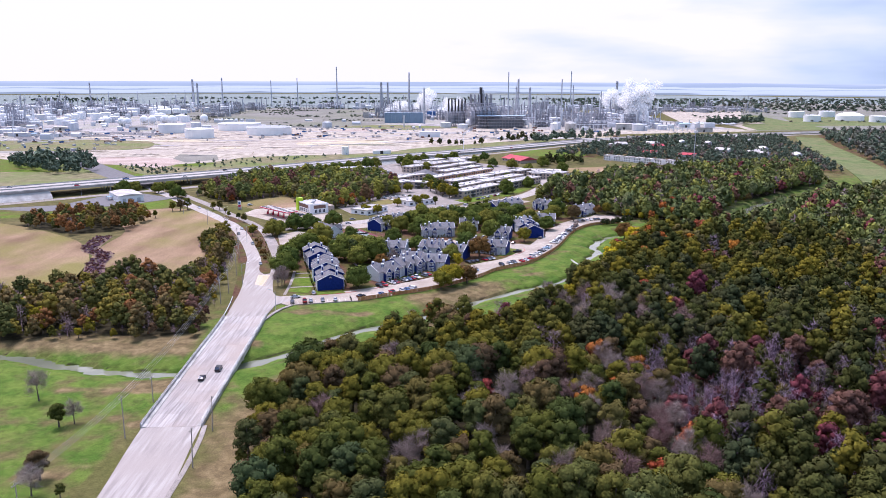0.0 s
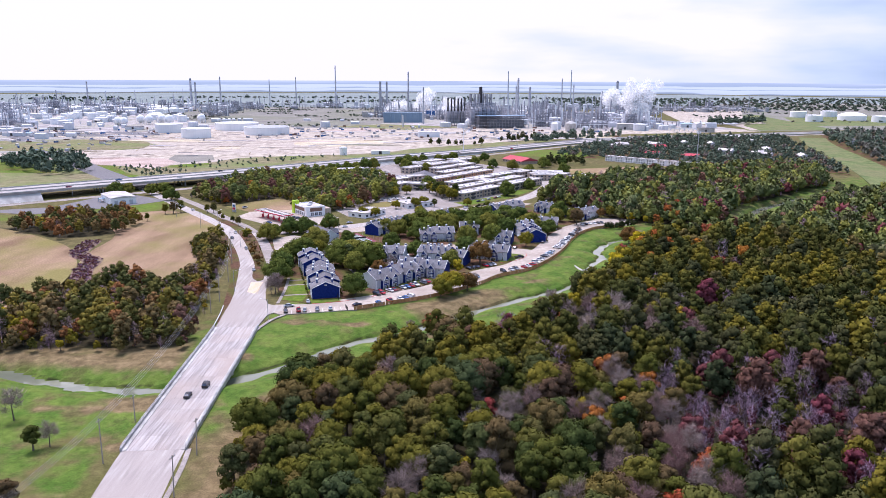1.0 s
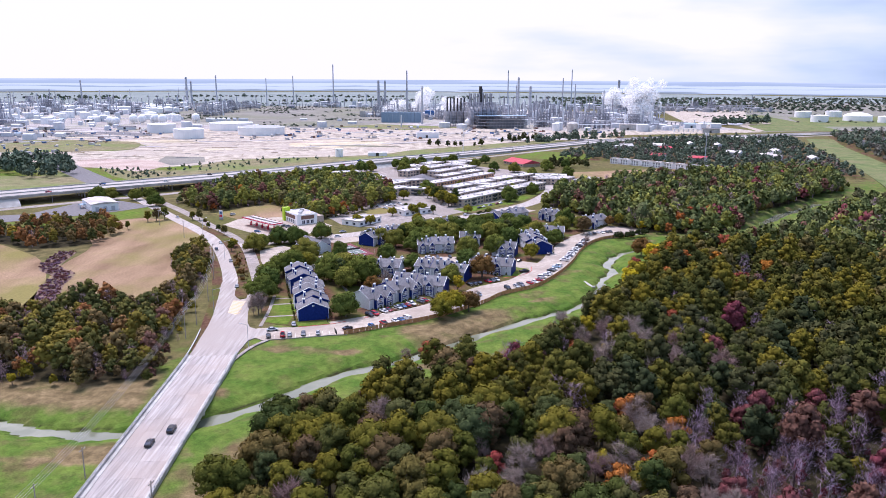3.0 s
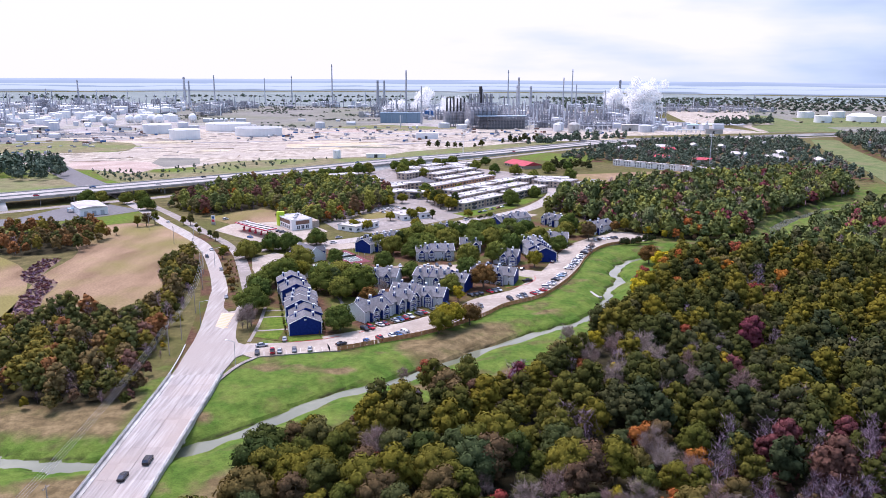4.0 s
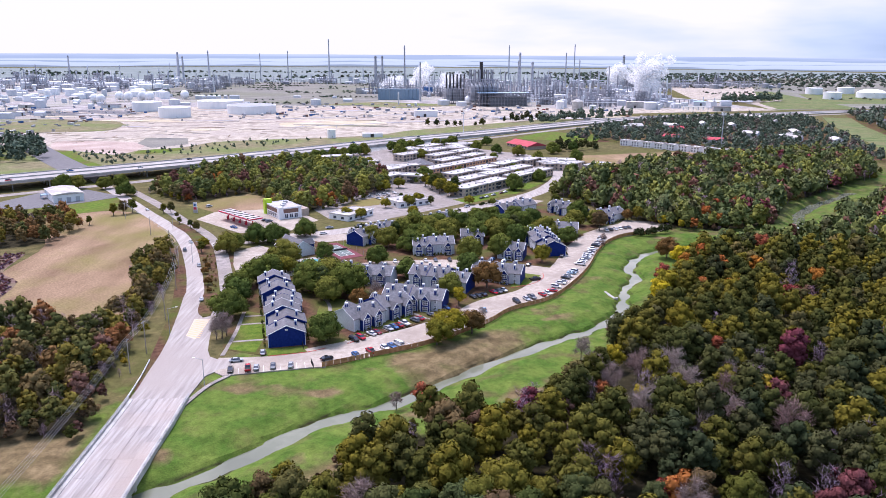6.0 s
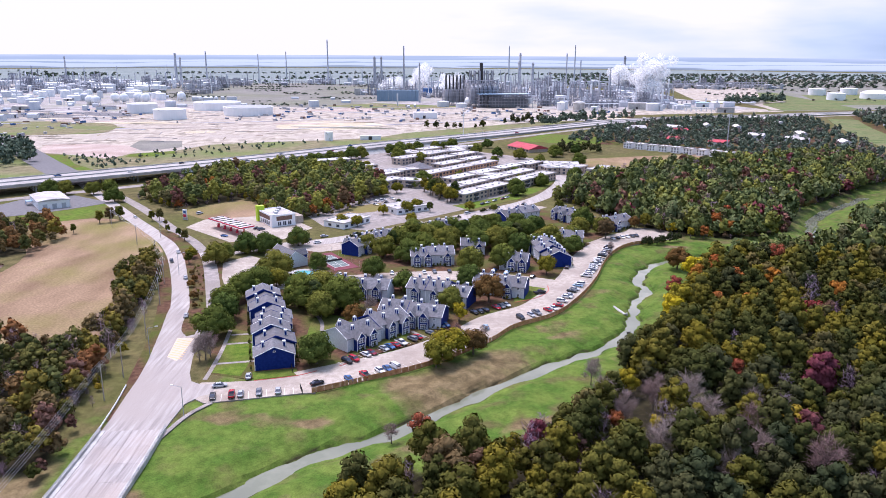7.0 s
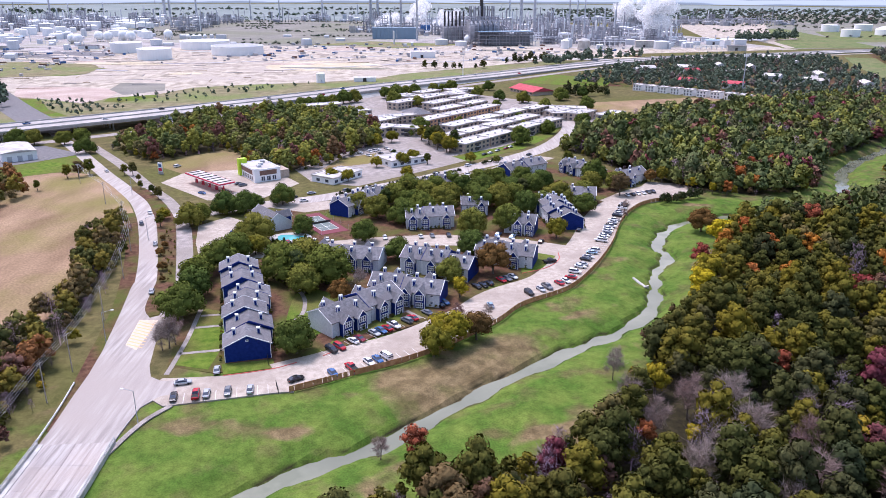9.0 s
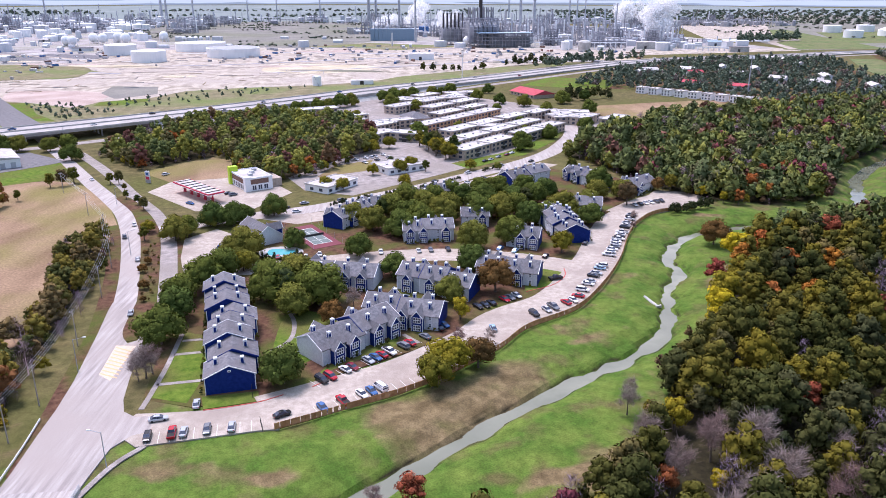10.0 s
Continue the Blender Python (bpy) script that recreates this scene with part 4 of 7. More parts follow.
def scatter(poly, gap, keep=lambda x, y: True):
    """Jittered places inside an outline."""
    xs, ys = [p[0] for p in poly], [p[1] for p in poly]
    out, row = [], 0
    for y in np.arange(min(ys), max(ys), gap * 0.87):
        row += 1
        for x in np.arange(min(xs) + (row % 2) * gap / 2, max(xs), gap):
            out.append((x + rng.uniform(-0.33, 0.33) * gap, y + rng.uniform(-0.33, 0.33) * gap))
    out = np.array(out)
    out = out[inside(poly, out[:, 0], out[:, 1])]
    return [(float(x), float(y)) for x, y in out if keep(x, y)]


def off_creek(x, y):
    return away(CREEK, np.array([x]), np.array([y]))[0] > 9


LOW = {}
for key, (n, size, lobes) in {"near": (860, 0.43, 15), "mid": (325, 0.645, 13), "far": (155, 1.2, 11), "tiny": (64, 1.6, 8), "speck": (26, 2.6, 4)}.items():
    LOW[key] = []
    for i in range(6):
        r = np.random.default_rng(100 + i)
        R, H = r.uniform(3.6, 4.6), r.uniform(11.5, 14)
        v, f, cs, ns = make_crown(r, n, R, H * 0.88, H * 0.12, lobes, size, key in ("near", "mid"))
        LOW[key].append((v, f, ns))


LOW["bare"] = []
for i in range(6):
    r = np.random.default_rng(160 + i)
    tw = []
    for j in range(380):
        h = r.uniform(0.15, 1.0)
        d = np.array([*r.normal(scale=0.8, size=2), 1.0])
        a = np.array([*(r.normal(scale=1.5 * math.sin(math.pi * min(1.0, h * 0.8 + 0.1)), size=2)), 1 + 9.5 * h])
        w = np.cross(d, r.normal(size=3))
        w = w / np.linalg.norm(w) * r.uniform(0.025, 0.055)
        tw += [a - w, a + w, a + d * r.uniform(0.7, 1.5)]
    tw += [np.array(q) for q in ((-0.25, 0, -0.2), (0.25, 0, -0.2), (0, 0, 9), (0, -0.25, -0.2), (0, 0.25, -0.2), (0, 0, 9))]
    tw = np.array(tw)
    up = tw * (0.5, 0.5, 0.0) + (0, 0, 1.0)
    LOW["bare"].append((tw, np.arange(len(tw)).reshape(-1, 3), up / np.linalg.norm(up, axis=1)[:, None]))


def woods(name, places, key, label, hue, size=1.0, z=None, material=None, tall=1.0):
    """A wood of uncounted trees as one mesh; hue(x, y) gives each tree its place on the colour ramp."""
    vs, fs, hs, ns, k = [], [], [], [], 0
    for x, y in places:
        h = hue(x, y)
        v, f, nv = LOW["bare" if 0.83 < h < 0.9 and key in ("near", "mid", "far") else key][rng.integers(6)]
        a, s = rng.uniform(0, 2 * math.pi), size * rng.uniform(0.62, 1.3)
        c, q = math.cos(a) * s, math.sin(a) * s
        w = np.stack([v[:, 0] * c - v[:, 1] * q + x, v[:, 0] * q + v[:, 1] * c + y, v[:, 2] * s * tall * rng.uniform(0.85, 1.12) + (0 if z is None else z(x, y))], 1)
        vs.append(w)
        fs.append(f + k)
        hs.append(np.full(len(f), h))
        ns.append(np.stack([nv[:, 0] * c / s - nv[:, 1] * q / s, nv[:, 0] * q / s + nv[:, 1] * c / s, nv[:, 2]], 1))
        k += len(v)
    ob = part(name, tri_mesh(name, np.concatenate(vs), np.concatenate(fs), np.concatenate(hs), np.concatenate(ns)), material or m_woods)
    return tagged(ob, label, "trees", kind="stuff")


def mixed(x, y):
    """Mostly greens, with drifts of autumn colour."""
    n = noise.noise((x / 38, y / 38, 0)) * 0.5 + noise.noise((x / 11, y / 11, 5)) * 0.35
    u = rng.uniform(0, 0.66)
    return float(rng.choice([0.70, 0.74, 0.77, 0.82, 0.86, 0.87, 0.88])) if n > 0.24 + rng.uniform(-0.15, 0.3) else u


def brownish(x, y):
    """A copse mostly of brown, olive and yellowing trees."""
    return float(rng.choice([0.05, 0.2, 0.4, 0.62, 0.66, 0.70, 0.73, 0.76, 0.87, 1.0], p=[0.16, 0.16, 0.14, 0.1, 0.1, 0.12, 0.08, 0.04, 0.06, 0.04]))


def redness(x, y):
    """How much of the low red and leafless growth stands here."""
    return max(0.0, 1.0 - ((x - 104) / 56) ** 2 - ((y - 218) / 62) ** 2)


def redder(x, y):
    """Low ground with leafless and red trees among the green."""
    n = noise.noise((x / 26, y / 26, 9))
    k = redness(x, y)
    if rng.uniform() < np.clip(0.10 + n * 0.5 + 0.85 * k, 0.04, 0.86):
        return float(rng.choice([0.76, 0.80, 0.82, 0.87, 0.87, 0.88, 1.0], p=[0.12, 0.06, 0.08, 0.26, 0.22, 0.22, 0.04] if k > 0 else [0.2, 0.04, 0.02, 0.26, 0.24, 0.22, 0.02]))
    return float(rng.choice([0.0, 0.08, 0.22, 0.32, 0.53, 0.56, 0.58, 0.02]))


SPECIAL = {"yellow": [(98, 402, 1.75), (92, 391, 1.6), (105, 411, 1.3), (119, 447, 1.6), (59.5, 330, 1.1), (62, 306, 0.7), (88, 383, 1.1)],
           "rust": [(128, 446, 1.3), (129, 424, 1.35), (103, 424, 1.0), (125, 399, 1.2), (143, 386, 1.25), (164, 408, 1.3), (165, 467, 1.35), (95, 337, 0.9), (116, 436, 1.15), (50, 305, 0.75), (112, 398, 1.1), (148, 430, 1.2)],
           "bare": [(50, 337, 0.8), (50, 321, 1.0), (53, 308, 1.1), (64, 317, 1.2), (74, 317, 1.3), (74, 303, 1.3), (66, 296, 1.2), (84, 296, 1.3), (58, 290, 1.2), (90, 312, 1.1), (80, 284, 1.3), (95, 280, 1.3), (70, 276, 1.2)]}
taken = np.array([q[:2] for k in SPECIAL.values() for q in k])


def roomy(x, y):
    return off_creek(x, y) and np.hypot(taken[:, 0] - x, taken[:, 1] - y).min() > 4.6


def cooler(x, y):
    """Blue-green and grey trees with a little rust."""
    return float(rng.choice([0.0, 0.08, 0.16, 0.26, 0.53, 0.60, 0.87, 0.76, 0.81], p=[0.2, 0.19, 0.15, 0.1, 0.12, 0.06, 0.10, 0.06, 0.02]))


south = scatter(WOOD_S, 7.7, roomy)
near_wood = [p for p in south if p[1] < 250 and -66 < p[0] < 70 and p[1] > 140]
rng.shuffle(near_wood)
near_wood = near_wood[:290]
chosen = set(near_wood)
for x, y in near_wood:
    u = rng.uniform()
    red = np.clip((x - 10) / 120, 0, 0.5)
    kind = RUST[rng.integers(2)] if u < 0.015 + red * 0.10 else BARE[rng.integers(2)] if u < 0.05 + red * 0.85 else YELLOW[0] if u > 0.985 else GREEN[rng.integers(4)]
    plant(kind, x, y, rng.uniform(0.74, 1.2), group="woodland south of the creek", z=ground_z(x, y))
rest = [p for p in south if p not in chosen]
def drift(x, y):
    return redder(x, y) if y < 340 and x > 35 + max(0, y - 290) * 0.8 else mixed(x, y)


def close_by(p):
    return p[1] < 348 and p[0] < 125 or p[1] < 425 and p[0] < 138


woods("woodland", [p for p in rest if close_by(p)], "near", "dense olive woodland with red and leafless patches", drift, 1.02, ground_z)
woods("woodland", [p for p in rest if p[0] < 230 and p[1] < 470 and not close_by(p)], "mid", "dense olive and green woodland along the creek", drift, 1.02, ground_z)
woods("red_undergrowth", [p for p in scatter([(40, 140), (70, 235), (100, 268), (150, 240), (160, 200), (112, 140)], 5.5) if redness(*p) > 0.05], "far", "low crimson and mauve undergrowth between leafless trees", lambda x, y: float(rng.choice([0.70, 0.79, 0.81, 0.82, 0.76])), 0.30)
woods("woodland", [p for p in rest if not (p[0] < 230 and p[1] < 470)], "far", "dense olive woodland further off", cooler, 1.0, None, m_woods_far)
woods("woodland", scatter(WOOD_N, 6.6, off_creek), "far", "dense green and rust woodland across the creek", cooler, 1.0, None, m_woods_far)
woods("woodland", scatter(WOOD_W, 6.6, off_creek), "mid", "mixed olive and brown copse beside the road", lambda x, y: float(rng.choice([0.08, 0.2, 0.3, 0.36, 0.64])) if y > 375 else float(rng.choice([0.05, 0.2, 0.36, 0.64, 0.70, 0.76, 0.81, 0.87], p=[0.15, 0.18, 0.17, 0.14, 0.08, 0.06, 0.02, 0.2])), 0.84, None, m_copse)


def fringe(poly, gap):
    """Places along an outline, for the low growth at a wood's edge."""
    out = []
    for (x0, y0), (x1, y1) in zip(poly, poly[1:] + poly[:1]):
        d = math.hypot(x1 - x0, y1 - y0)
        for k in range(int(d / gap)):
            t = (k + rng.uniform()) * gap / d
            out.append((x0 + (x1 - x0) * t + rng.normal() * 2.2, y0 + (y1 - y0) * t + rng.normal() * 2.2))
    return [p for p in out if off_creek(*p)]


woods("wood_edge", [p for p in fringe(WOOD_S, 4.6) if p[1] > 120], "far", "low green and brown growth at the wood's edge", brownish, 0.36, ground_z)
woods("wood_edge", fringe(WOOD_STORE, 5.0) + fringe(WOOD_N, 5.2) + fringe(WOOD_W, 4.4), "far", "low green and brown growth at the woods' edges", lambda x, y: brownish(x, y) if rng.uniform() < 0.6 else 0.87, 0.4)
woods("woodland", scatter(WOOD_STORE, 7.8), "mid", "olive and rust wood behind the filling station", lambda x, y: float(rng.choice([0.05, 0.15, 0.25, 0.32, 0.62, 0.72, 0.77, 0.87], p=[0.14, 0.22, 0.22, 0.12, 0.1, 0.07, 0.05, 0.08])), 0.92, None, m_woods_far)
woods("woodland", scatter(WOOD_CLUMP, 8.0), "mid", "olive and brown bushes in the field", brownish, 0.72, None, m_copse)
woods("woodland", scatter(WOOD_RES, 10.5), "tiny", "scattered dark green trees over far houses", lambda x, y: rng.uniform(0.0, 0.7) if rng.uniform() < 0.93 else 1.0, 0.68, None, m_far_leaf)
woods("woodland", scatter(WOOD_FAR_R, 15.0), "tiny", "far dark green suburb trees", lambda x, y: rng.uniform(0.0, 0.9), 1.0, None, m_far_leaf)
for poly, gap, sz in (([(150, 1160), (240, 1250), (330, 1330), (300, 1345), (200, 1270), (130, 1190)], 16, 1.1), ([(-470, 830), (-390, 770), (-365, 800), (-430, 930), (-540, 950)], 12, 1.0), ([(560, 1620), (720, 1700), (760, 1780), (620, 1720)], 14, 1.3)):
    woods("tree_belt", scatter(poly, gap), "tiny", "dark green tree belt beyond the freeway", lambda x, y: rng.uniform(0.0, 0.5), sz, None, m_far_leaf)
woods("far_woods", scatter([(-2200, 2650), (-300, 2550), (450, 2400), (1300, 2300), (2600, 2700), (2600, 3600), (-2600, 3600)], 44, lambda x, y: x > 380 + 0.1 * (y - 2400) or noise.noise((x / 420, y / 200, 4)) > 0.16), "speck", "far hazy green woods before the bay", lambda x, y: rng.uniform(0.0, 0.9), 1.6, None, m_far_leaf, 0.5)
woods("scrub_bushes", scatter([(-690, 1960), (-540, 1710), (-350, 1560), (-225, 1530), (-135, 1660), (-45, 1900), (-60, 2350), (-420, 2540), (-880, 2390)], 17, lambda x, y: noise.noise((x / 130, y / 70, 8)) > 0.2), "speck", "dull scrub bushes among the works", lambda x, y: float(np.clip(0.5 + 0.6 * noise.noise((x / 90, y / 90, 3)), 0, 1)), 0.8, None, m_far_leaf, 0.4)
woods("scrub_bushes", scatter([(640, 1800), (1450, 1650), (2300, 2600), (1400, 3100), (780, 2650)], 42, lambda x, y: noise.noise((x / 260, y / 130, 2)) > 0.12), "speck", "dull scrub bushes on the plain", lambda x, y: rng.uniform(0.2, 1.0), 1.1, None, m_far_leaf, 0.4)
woods("berm_shrubs", scatter([(-360, 850), (-310, 780), (-290, 770), (-262, 815), (-300, 830), (-335, 862)], 10) + scatter([(-300, 850), (-250, 830), (-120, 985), (-200, 960), (-250, 930)], 15), "speck", "small dark shrubs on the berm", lambda x, y: rng.uniform(0.0, 0.6), 0.32, None, m_far_leaf)


# ---- blue and grey flats ----
def shared(make):
    """Keeps one mesh for each set of sizes."""
    store = {}

    def get(*key):
        if key not in store:
            store[key] = make(*key)
        return store[key]

    return get


@shared
def window_meshes(w, h, cols, rows):
    fr, pane = Mesh(), Mesh()
    pane.box(-w / 2, -0.02, 0, w / 2, 0.02, h)
    t = 0.09
    xs = sorted(v for i in range(cols + 1) for v in (-w / 2 + w * i / cols - t, -w / 2 + w * i / cols + t))
    zs = sorted(v for j in range(rows + 1) for v in (h * j / rows - t, h * j / rows + t))
    for i in range(len(xs) - 1):
        for j in range(len(zs) - 1):
            if i % 2 == 0 or j % 2 == 0:
                fr.box(xs[i], -0.07, zs[j], xs[i + 1], 0.0, zs[j + 1])
    return fr.data("window_frame", True), pane.data("pane")


def window(parent, x, y, z, rot=0, w=1.3, h=1.3, cols=2, rows=1):
    """A framed window on a wall whose outside lies towards -y before the turn."""
    fr, pane = window_meshes(w, h, cols, rows)
    ob = part("window", fr, m_white, parent, "white-framed window")
    ob.matrix_basis = pose(x, y, z, 0, 0, rot)
    part("pane", pane, m_glass, ob)
    return ob


def gable_outline(d, eave, rise, y0=0.0):
    return [(y0 - d / 2, 0), (y0 + d / 2, 0), (y0 + d / 2, eave), (y0, eave + rise), (y0 - d / 2, eave)]


def gable_roof(x0, x1, d, eave, rise, y0=0.0, over=0.5, t=0.22):
    """Two sloping slabs with overhanging eaves."""
    me, k = Mesh(), rise / (d / 2)
    for s in (-1, 1):
        lo = (y0 + s * (d / 2 + over), eave - k * over)
        top = (y0, eave + rise)
        q = [lo, top, (top[0], top[1] + t), (lo[0], lo[1] + t)]
        me.prism(q if s < 0 else q[::-1], x0, x1, "x")
    return me


def rake(x, d, eave, rise, y0=0.0, over=0.5, thick=0.14, h=0.32):
    """The white barge boards along a gable."""
    me, k = Mesh(), rise / (d / 2)
    for s in (-1, 1):
        lo, top = (y0 + s * (d / 2 + over), eave - k * over), (y0, eave + rise)
        q = [(lo[0], lo[1] - h + 0.24), (top[0], top[1] - h + 0.24), (top[0], top[1] + 0.26), (lo[0], lo[1] + 0.26)]
        me.prism(q if s < 0 else q[::-1], x - thick / 2, x + thick / 2, "x")
    return me


@shared
def chimney_meshes(h):
    body = Mesh().box(-0.42, -0.42, 0, 0.42, 0.42, h)
    for s in (-1, 1):
        for q in (-1, 1):
            body.box(s * 0.43 - 0.07, q * 0.43 - 0.07, 0, s * 0.43 + 0.07, q * 0.43 + 0.07, h + 0.06)
    panel = Mesh().box(-0.33, -0.44, 0.2, 0.33, 0.44, h - 0.35).box(-0.44, -0.33, 0.2, 0.44, 0.33, h - 0.35)
    cap = Mesh().box(-0.52, -0.52, h + 0.06, 0.52, 0.52, h + 0.18).lathe([(0.13, h + 0.17), (0.13, h + 0.36)], 8, 0.0, 0)
    return body.data("chimney"), panel.data("panel"), cap.data("cap")


def chimney(parent, x, y, z, h=2.1):
    body, panel, cap = chimney_meshes(h)
    ob = part("chimney", body, m_white, parent, "white boxed chimney with blue panels")
    ob.matrix_basis = pose(x, y, z)
    part("panel", panel, m_blue, ob)
    part("cap", cap, m_white, ob)


def bay(parent, x, y, w=3.6, deep=2.1, eave=4.7, rise=2.2, back=4.8, side=-1):
    """A two-storey blue gabled bay with tall white window grids, standing out of a front at y."""
    m = pose(x, y, 0, 0, 0, 0 if side < 0 else 180)
    root = part("bay", Mesh().prism([(-w / 2, 0), (w / 2, 0), (w / 2, eave), (0, eave + rise), (-w / 2, eave)], -deep, 0.3, "y"), m_blue, parent, "blue gabled bay with white window grids")
    root.matrix_basis = m
    roof, k, o = Mesh(), rise / (w / 2), 0.3
    for s in (-1, 1):
        q = [(s * (w / 2 + o), eave - k * o), (0, eave + rise), (0, eave + rise + 0.18), (s * (w / 2 + o), eave - k * o + 0.18)]
        roof.prism(q if s > 0 else q[::-1], -deep - 0.35, back, "y")
    part("bay_roof", roof, m_shingle, root)
    trim = Mesh()
    for s in (-1, 1):
        q = [(s * (w / 2 + o), eave - k * o - 0.12), (0, eave + rise - 0.12), (0, eave + rise + 0.22), (s * (w / 2 + o), eave - k * o + 0.22)]
        trim.prism(q if s > 0 else q[::-1], -deep - 0.45, -deep - 0.33, "y")
    for s in (-1, 1):
        trim.box(s * w / 2 - 0.1, -deep - 0.06, 0, s * w / 2 + 0.1, -deep + 0.08, eave)
    part("trim", trim, m_white, root)
    window(root, 0, -deep - 0.03, 0.35, 0, 2.3, 1.75, 3, 2)
    window(root, 0, -deep - 0.03, 2.95, 0, 2.3, 1.75, 3, 2)


SHRUBS = []


def flats(x, y, rot, segs, bays=(), back_bays=(), d=12.0, eave=5.0, rise=2.8, chims=True, plain=(), label="", chim_at=(0.3, 0.75)):
    """A row of gabled flats. segs: (length, lift, shift) along the ridge from x, y; bays: distances along the front."""
    root = thing("apartment_building", pose(x, y, 0, 0, 0, rot), label or "two-storey grey and deep blue flats with shingled gables", "building", "blue flats of the estate")
    s0 = 0.0
    total = sum(q[0] for q in segs)
    for i, (length, lift, shift) in enumerate(segs):
        x0, x1, ev = s0, s0 + length, eave + lift
        part("wall", Mesh().prism(gable_outline(d, ev, rise, shift), x0, x1, "x"), m_siding, root)
        part("roof", gable_roof(x0 - (0.45 if i == 0 else 0.25), x1 + (0.45 if i == len(segs) - 1 else 0.25), d, ev, rise, shift), m_shingle, root)
        for xx, sgn in ((x0, -1), (x1, 1)):
            part("gable_wall", Mesh().prism(gable_outline(d - 0.04, ev - 0.02, rise - 0.02, shift), xx - 0.09 + (0.06 if sgn < 0 else -0.06) + 0.03 * sgn, xx + 0.09 + 0.03 * sgn, "x"), m_siding if (i, sgn) in plain else m_blue, root, "grey gable wall" if (i, sgn) in plain else "deep blue gable wall")
            inner = 0 < i + (sgn > 0) < len(segs)
            part("barge_board", rake(xx + sgn * 0.42, d, ev, rise, shift, h=0.5 if inner and i % 2 else 0.26), m_blue if inner and i % 2 else m_white, root)
        for sgn in (-1, 1):
            yy = shift + sgn * d / 2
            part("corner_board", Mesh().box(x0 - 0.12, yy - 0.1, 0, x0 + 0.14, yy + 0.1, ev - 0.1), m_white, root)
            for u in (0.2, 0.5, 0.8):
                for z in (0.9, 3.5):
                    fx = x0 + length * u
                    if all(abs(fx - b) > 2.9 for b in (bays if sgn < 0 else back_bays)):
                        window(root, fx, yy + sgn * 0.03, z, 0 if sgn < 0 else 180, 1.0, 1.25, 1, 2)
        if chims:
            for u in chim_at:
                for sgn in (-1, 1):
                    yy = shift + sgn * d * 0.27
                    chimney(root, x0 + length * (u if sgn < 0 else 1 - u), yy, ev + rise * 0.40)
        s0 = x1
    run = 0.0
    for b in bays:
        sh = next(sh for (a, sh) in _seg_at(segs) if b <= a)
        bay(root, b, sh - d / 2)
    for b in back_bays:
        sh = next(sh for (a, sh) in _seg_at(segs) if b <= a)
        bay(root, b, sh + d / 2, side=1)
    # clipped shrubs along both fronts
    for k in range(int(total / 1.9)):
        for sgn, skip in ((-1, bays), (1, back_bays)):
            u = (k + 0.3 + 0.4 * rng.uniform()) * 1.9
            if rng.uniform() < 0.75:
                q = root.matrix_basis @ Vector((u, sgn * (d / 2 + (1.3 if all(abs(u - b) > 2.5 for b in skip) else 2.6)), 0))
                SHRUBS.append((q.x, q.y))
    return root


def _seg_at(segs):
    out, s = [], 0.0
    for length, lift, shift in segs:
        s += length
        out.append((s + 0.01, shift))
    return out


WEST = flats(-52.0, 348.6, 104.5, [(8.6, 0.0, 0.0), (8.6, 0.6, -1.0), (8.2, 1.7, 0.2), (8.4, 1.0, -0.6), (8.4, 0.4, -1.6), (8.6, 1.6, 0.4), (7.0, 0.8, 0.8), (8.0, 1.8, 1.4)], (), (), 12.8, 4.9, 2.9, chim_at=(0.45,), label="long stepped row of grey flats with deep blue end gables")
window(WEST, -0.16, 0.0, 6.1, -90, 0.7, 0.4, 1, 1)
flats(-34.0, 366.8, 45, [(15.5, 0, 0), (14.5, 0.5, 0.9)], (4.6, 10.2, 20.0, 26.6), (8.0, 22.0), 12.0, plain=((0, -1),), label="grey and blue flats with four window bays facing the car park")
flats(-19.6, 398.5, -14, [(11.5, 0.2, 0), (13.5, -0.2, -1.2)], (4.2, 13.6, 18.6), (6, 18), 12.0, label="grey and blue flats with a blue end wall beside the drive")
flats(-9.5, 425.0, -22, [(9, 0.6, 0.8), (9, 0.9, 0), (9.5, 0.2, -1.2)], (4.5, 13.5), (5, 14, 22), 12.0)
flats(-50.0, 431.0, -12, [(16, 0, 0), (16, -0.2, 0.6)], (22, 28), (6, 24), 12.0, plain=((0, -1), (1, 1)))
flats(18.5, 434.0, -17, [(10, 0.2, 0.6), (12.5, 0, 0)], (15.5,), (5, 17), 12.0, label="grey and blue flats beside a green lawn")
flats(-11.6, 477.3, 6, [(8, 0, 0), (13, 0.4, 0.5)], (2.6, 8.0, 17.5), (5, 15), 12.0, plain=((0, -1), (1, 1)), label="grey flats with three blue bays facing the drive")
flats(14.0, 497.5, 0, [(12, 0, 0)], (9,), (5,), 10.0)
flats(33.0, 471.0, -16, [(13, 0, 0)], (6.0, 11.0), (5,), 10.5)
flats(60.5, 470.0, 100, [(8, 0, 0), (8.5, 0.9, 0.8), (8.5, 1.4, -0.4), (8.5, 0.6, 0.8)], (), (), 13.0, 5.2, 3.0, label="stepped row of grey flats with blue gables")
flats(66.0, 517.5, -10, [(15, 0, 0)], (11,), (6,), 11.0)
flats(100.0, 548.0, 42, [(20, 0, 0)], (4,), (8,), 10.0, label="grey and blue flats at the end of the drive")
flats(40.0, 566.0, 36, [(14, 0, 0), (14, 0.6, 0.6)], (), (4, 20), 11.0)
flats(78.0, 584.0, -60, [(16, 0, 0), (12, 0.4, 0)], (4, 12), (6,), 10.0)
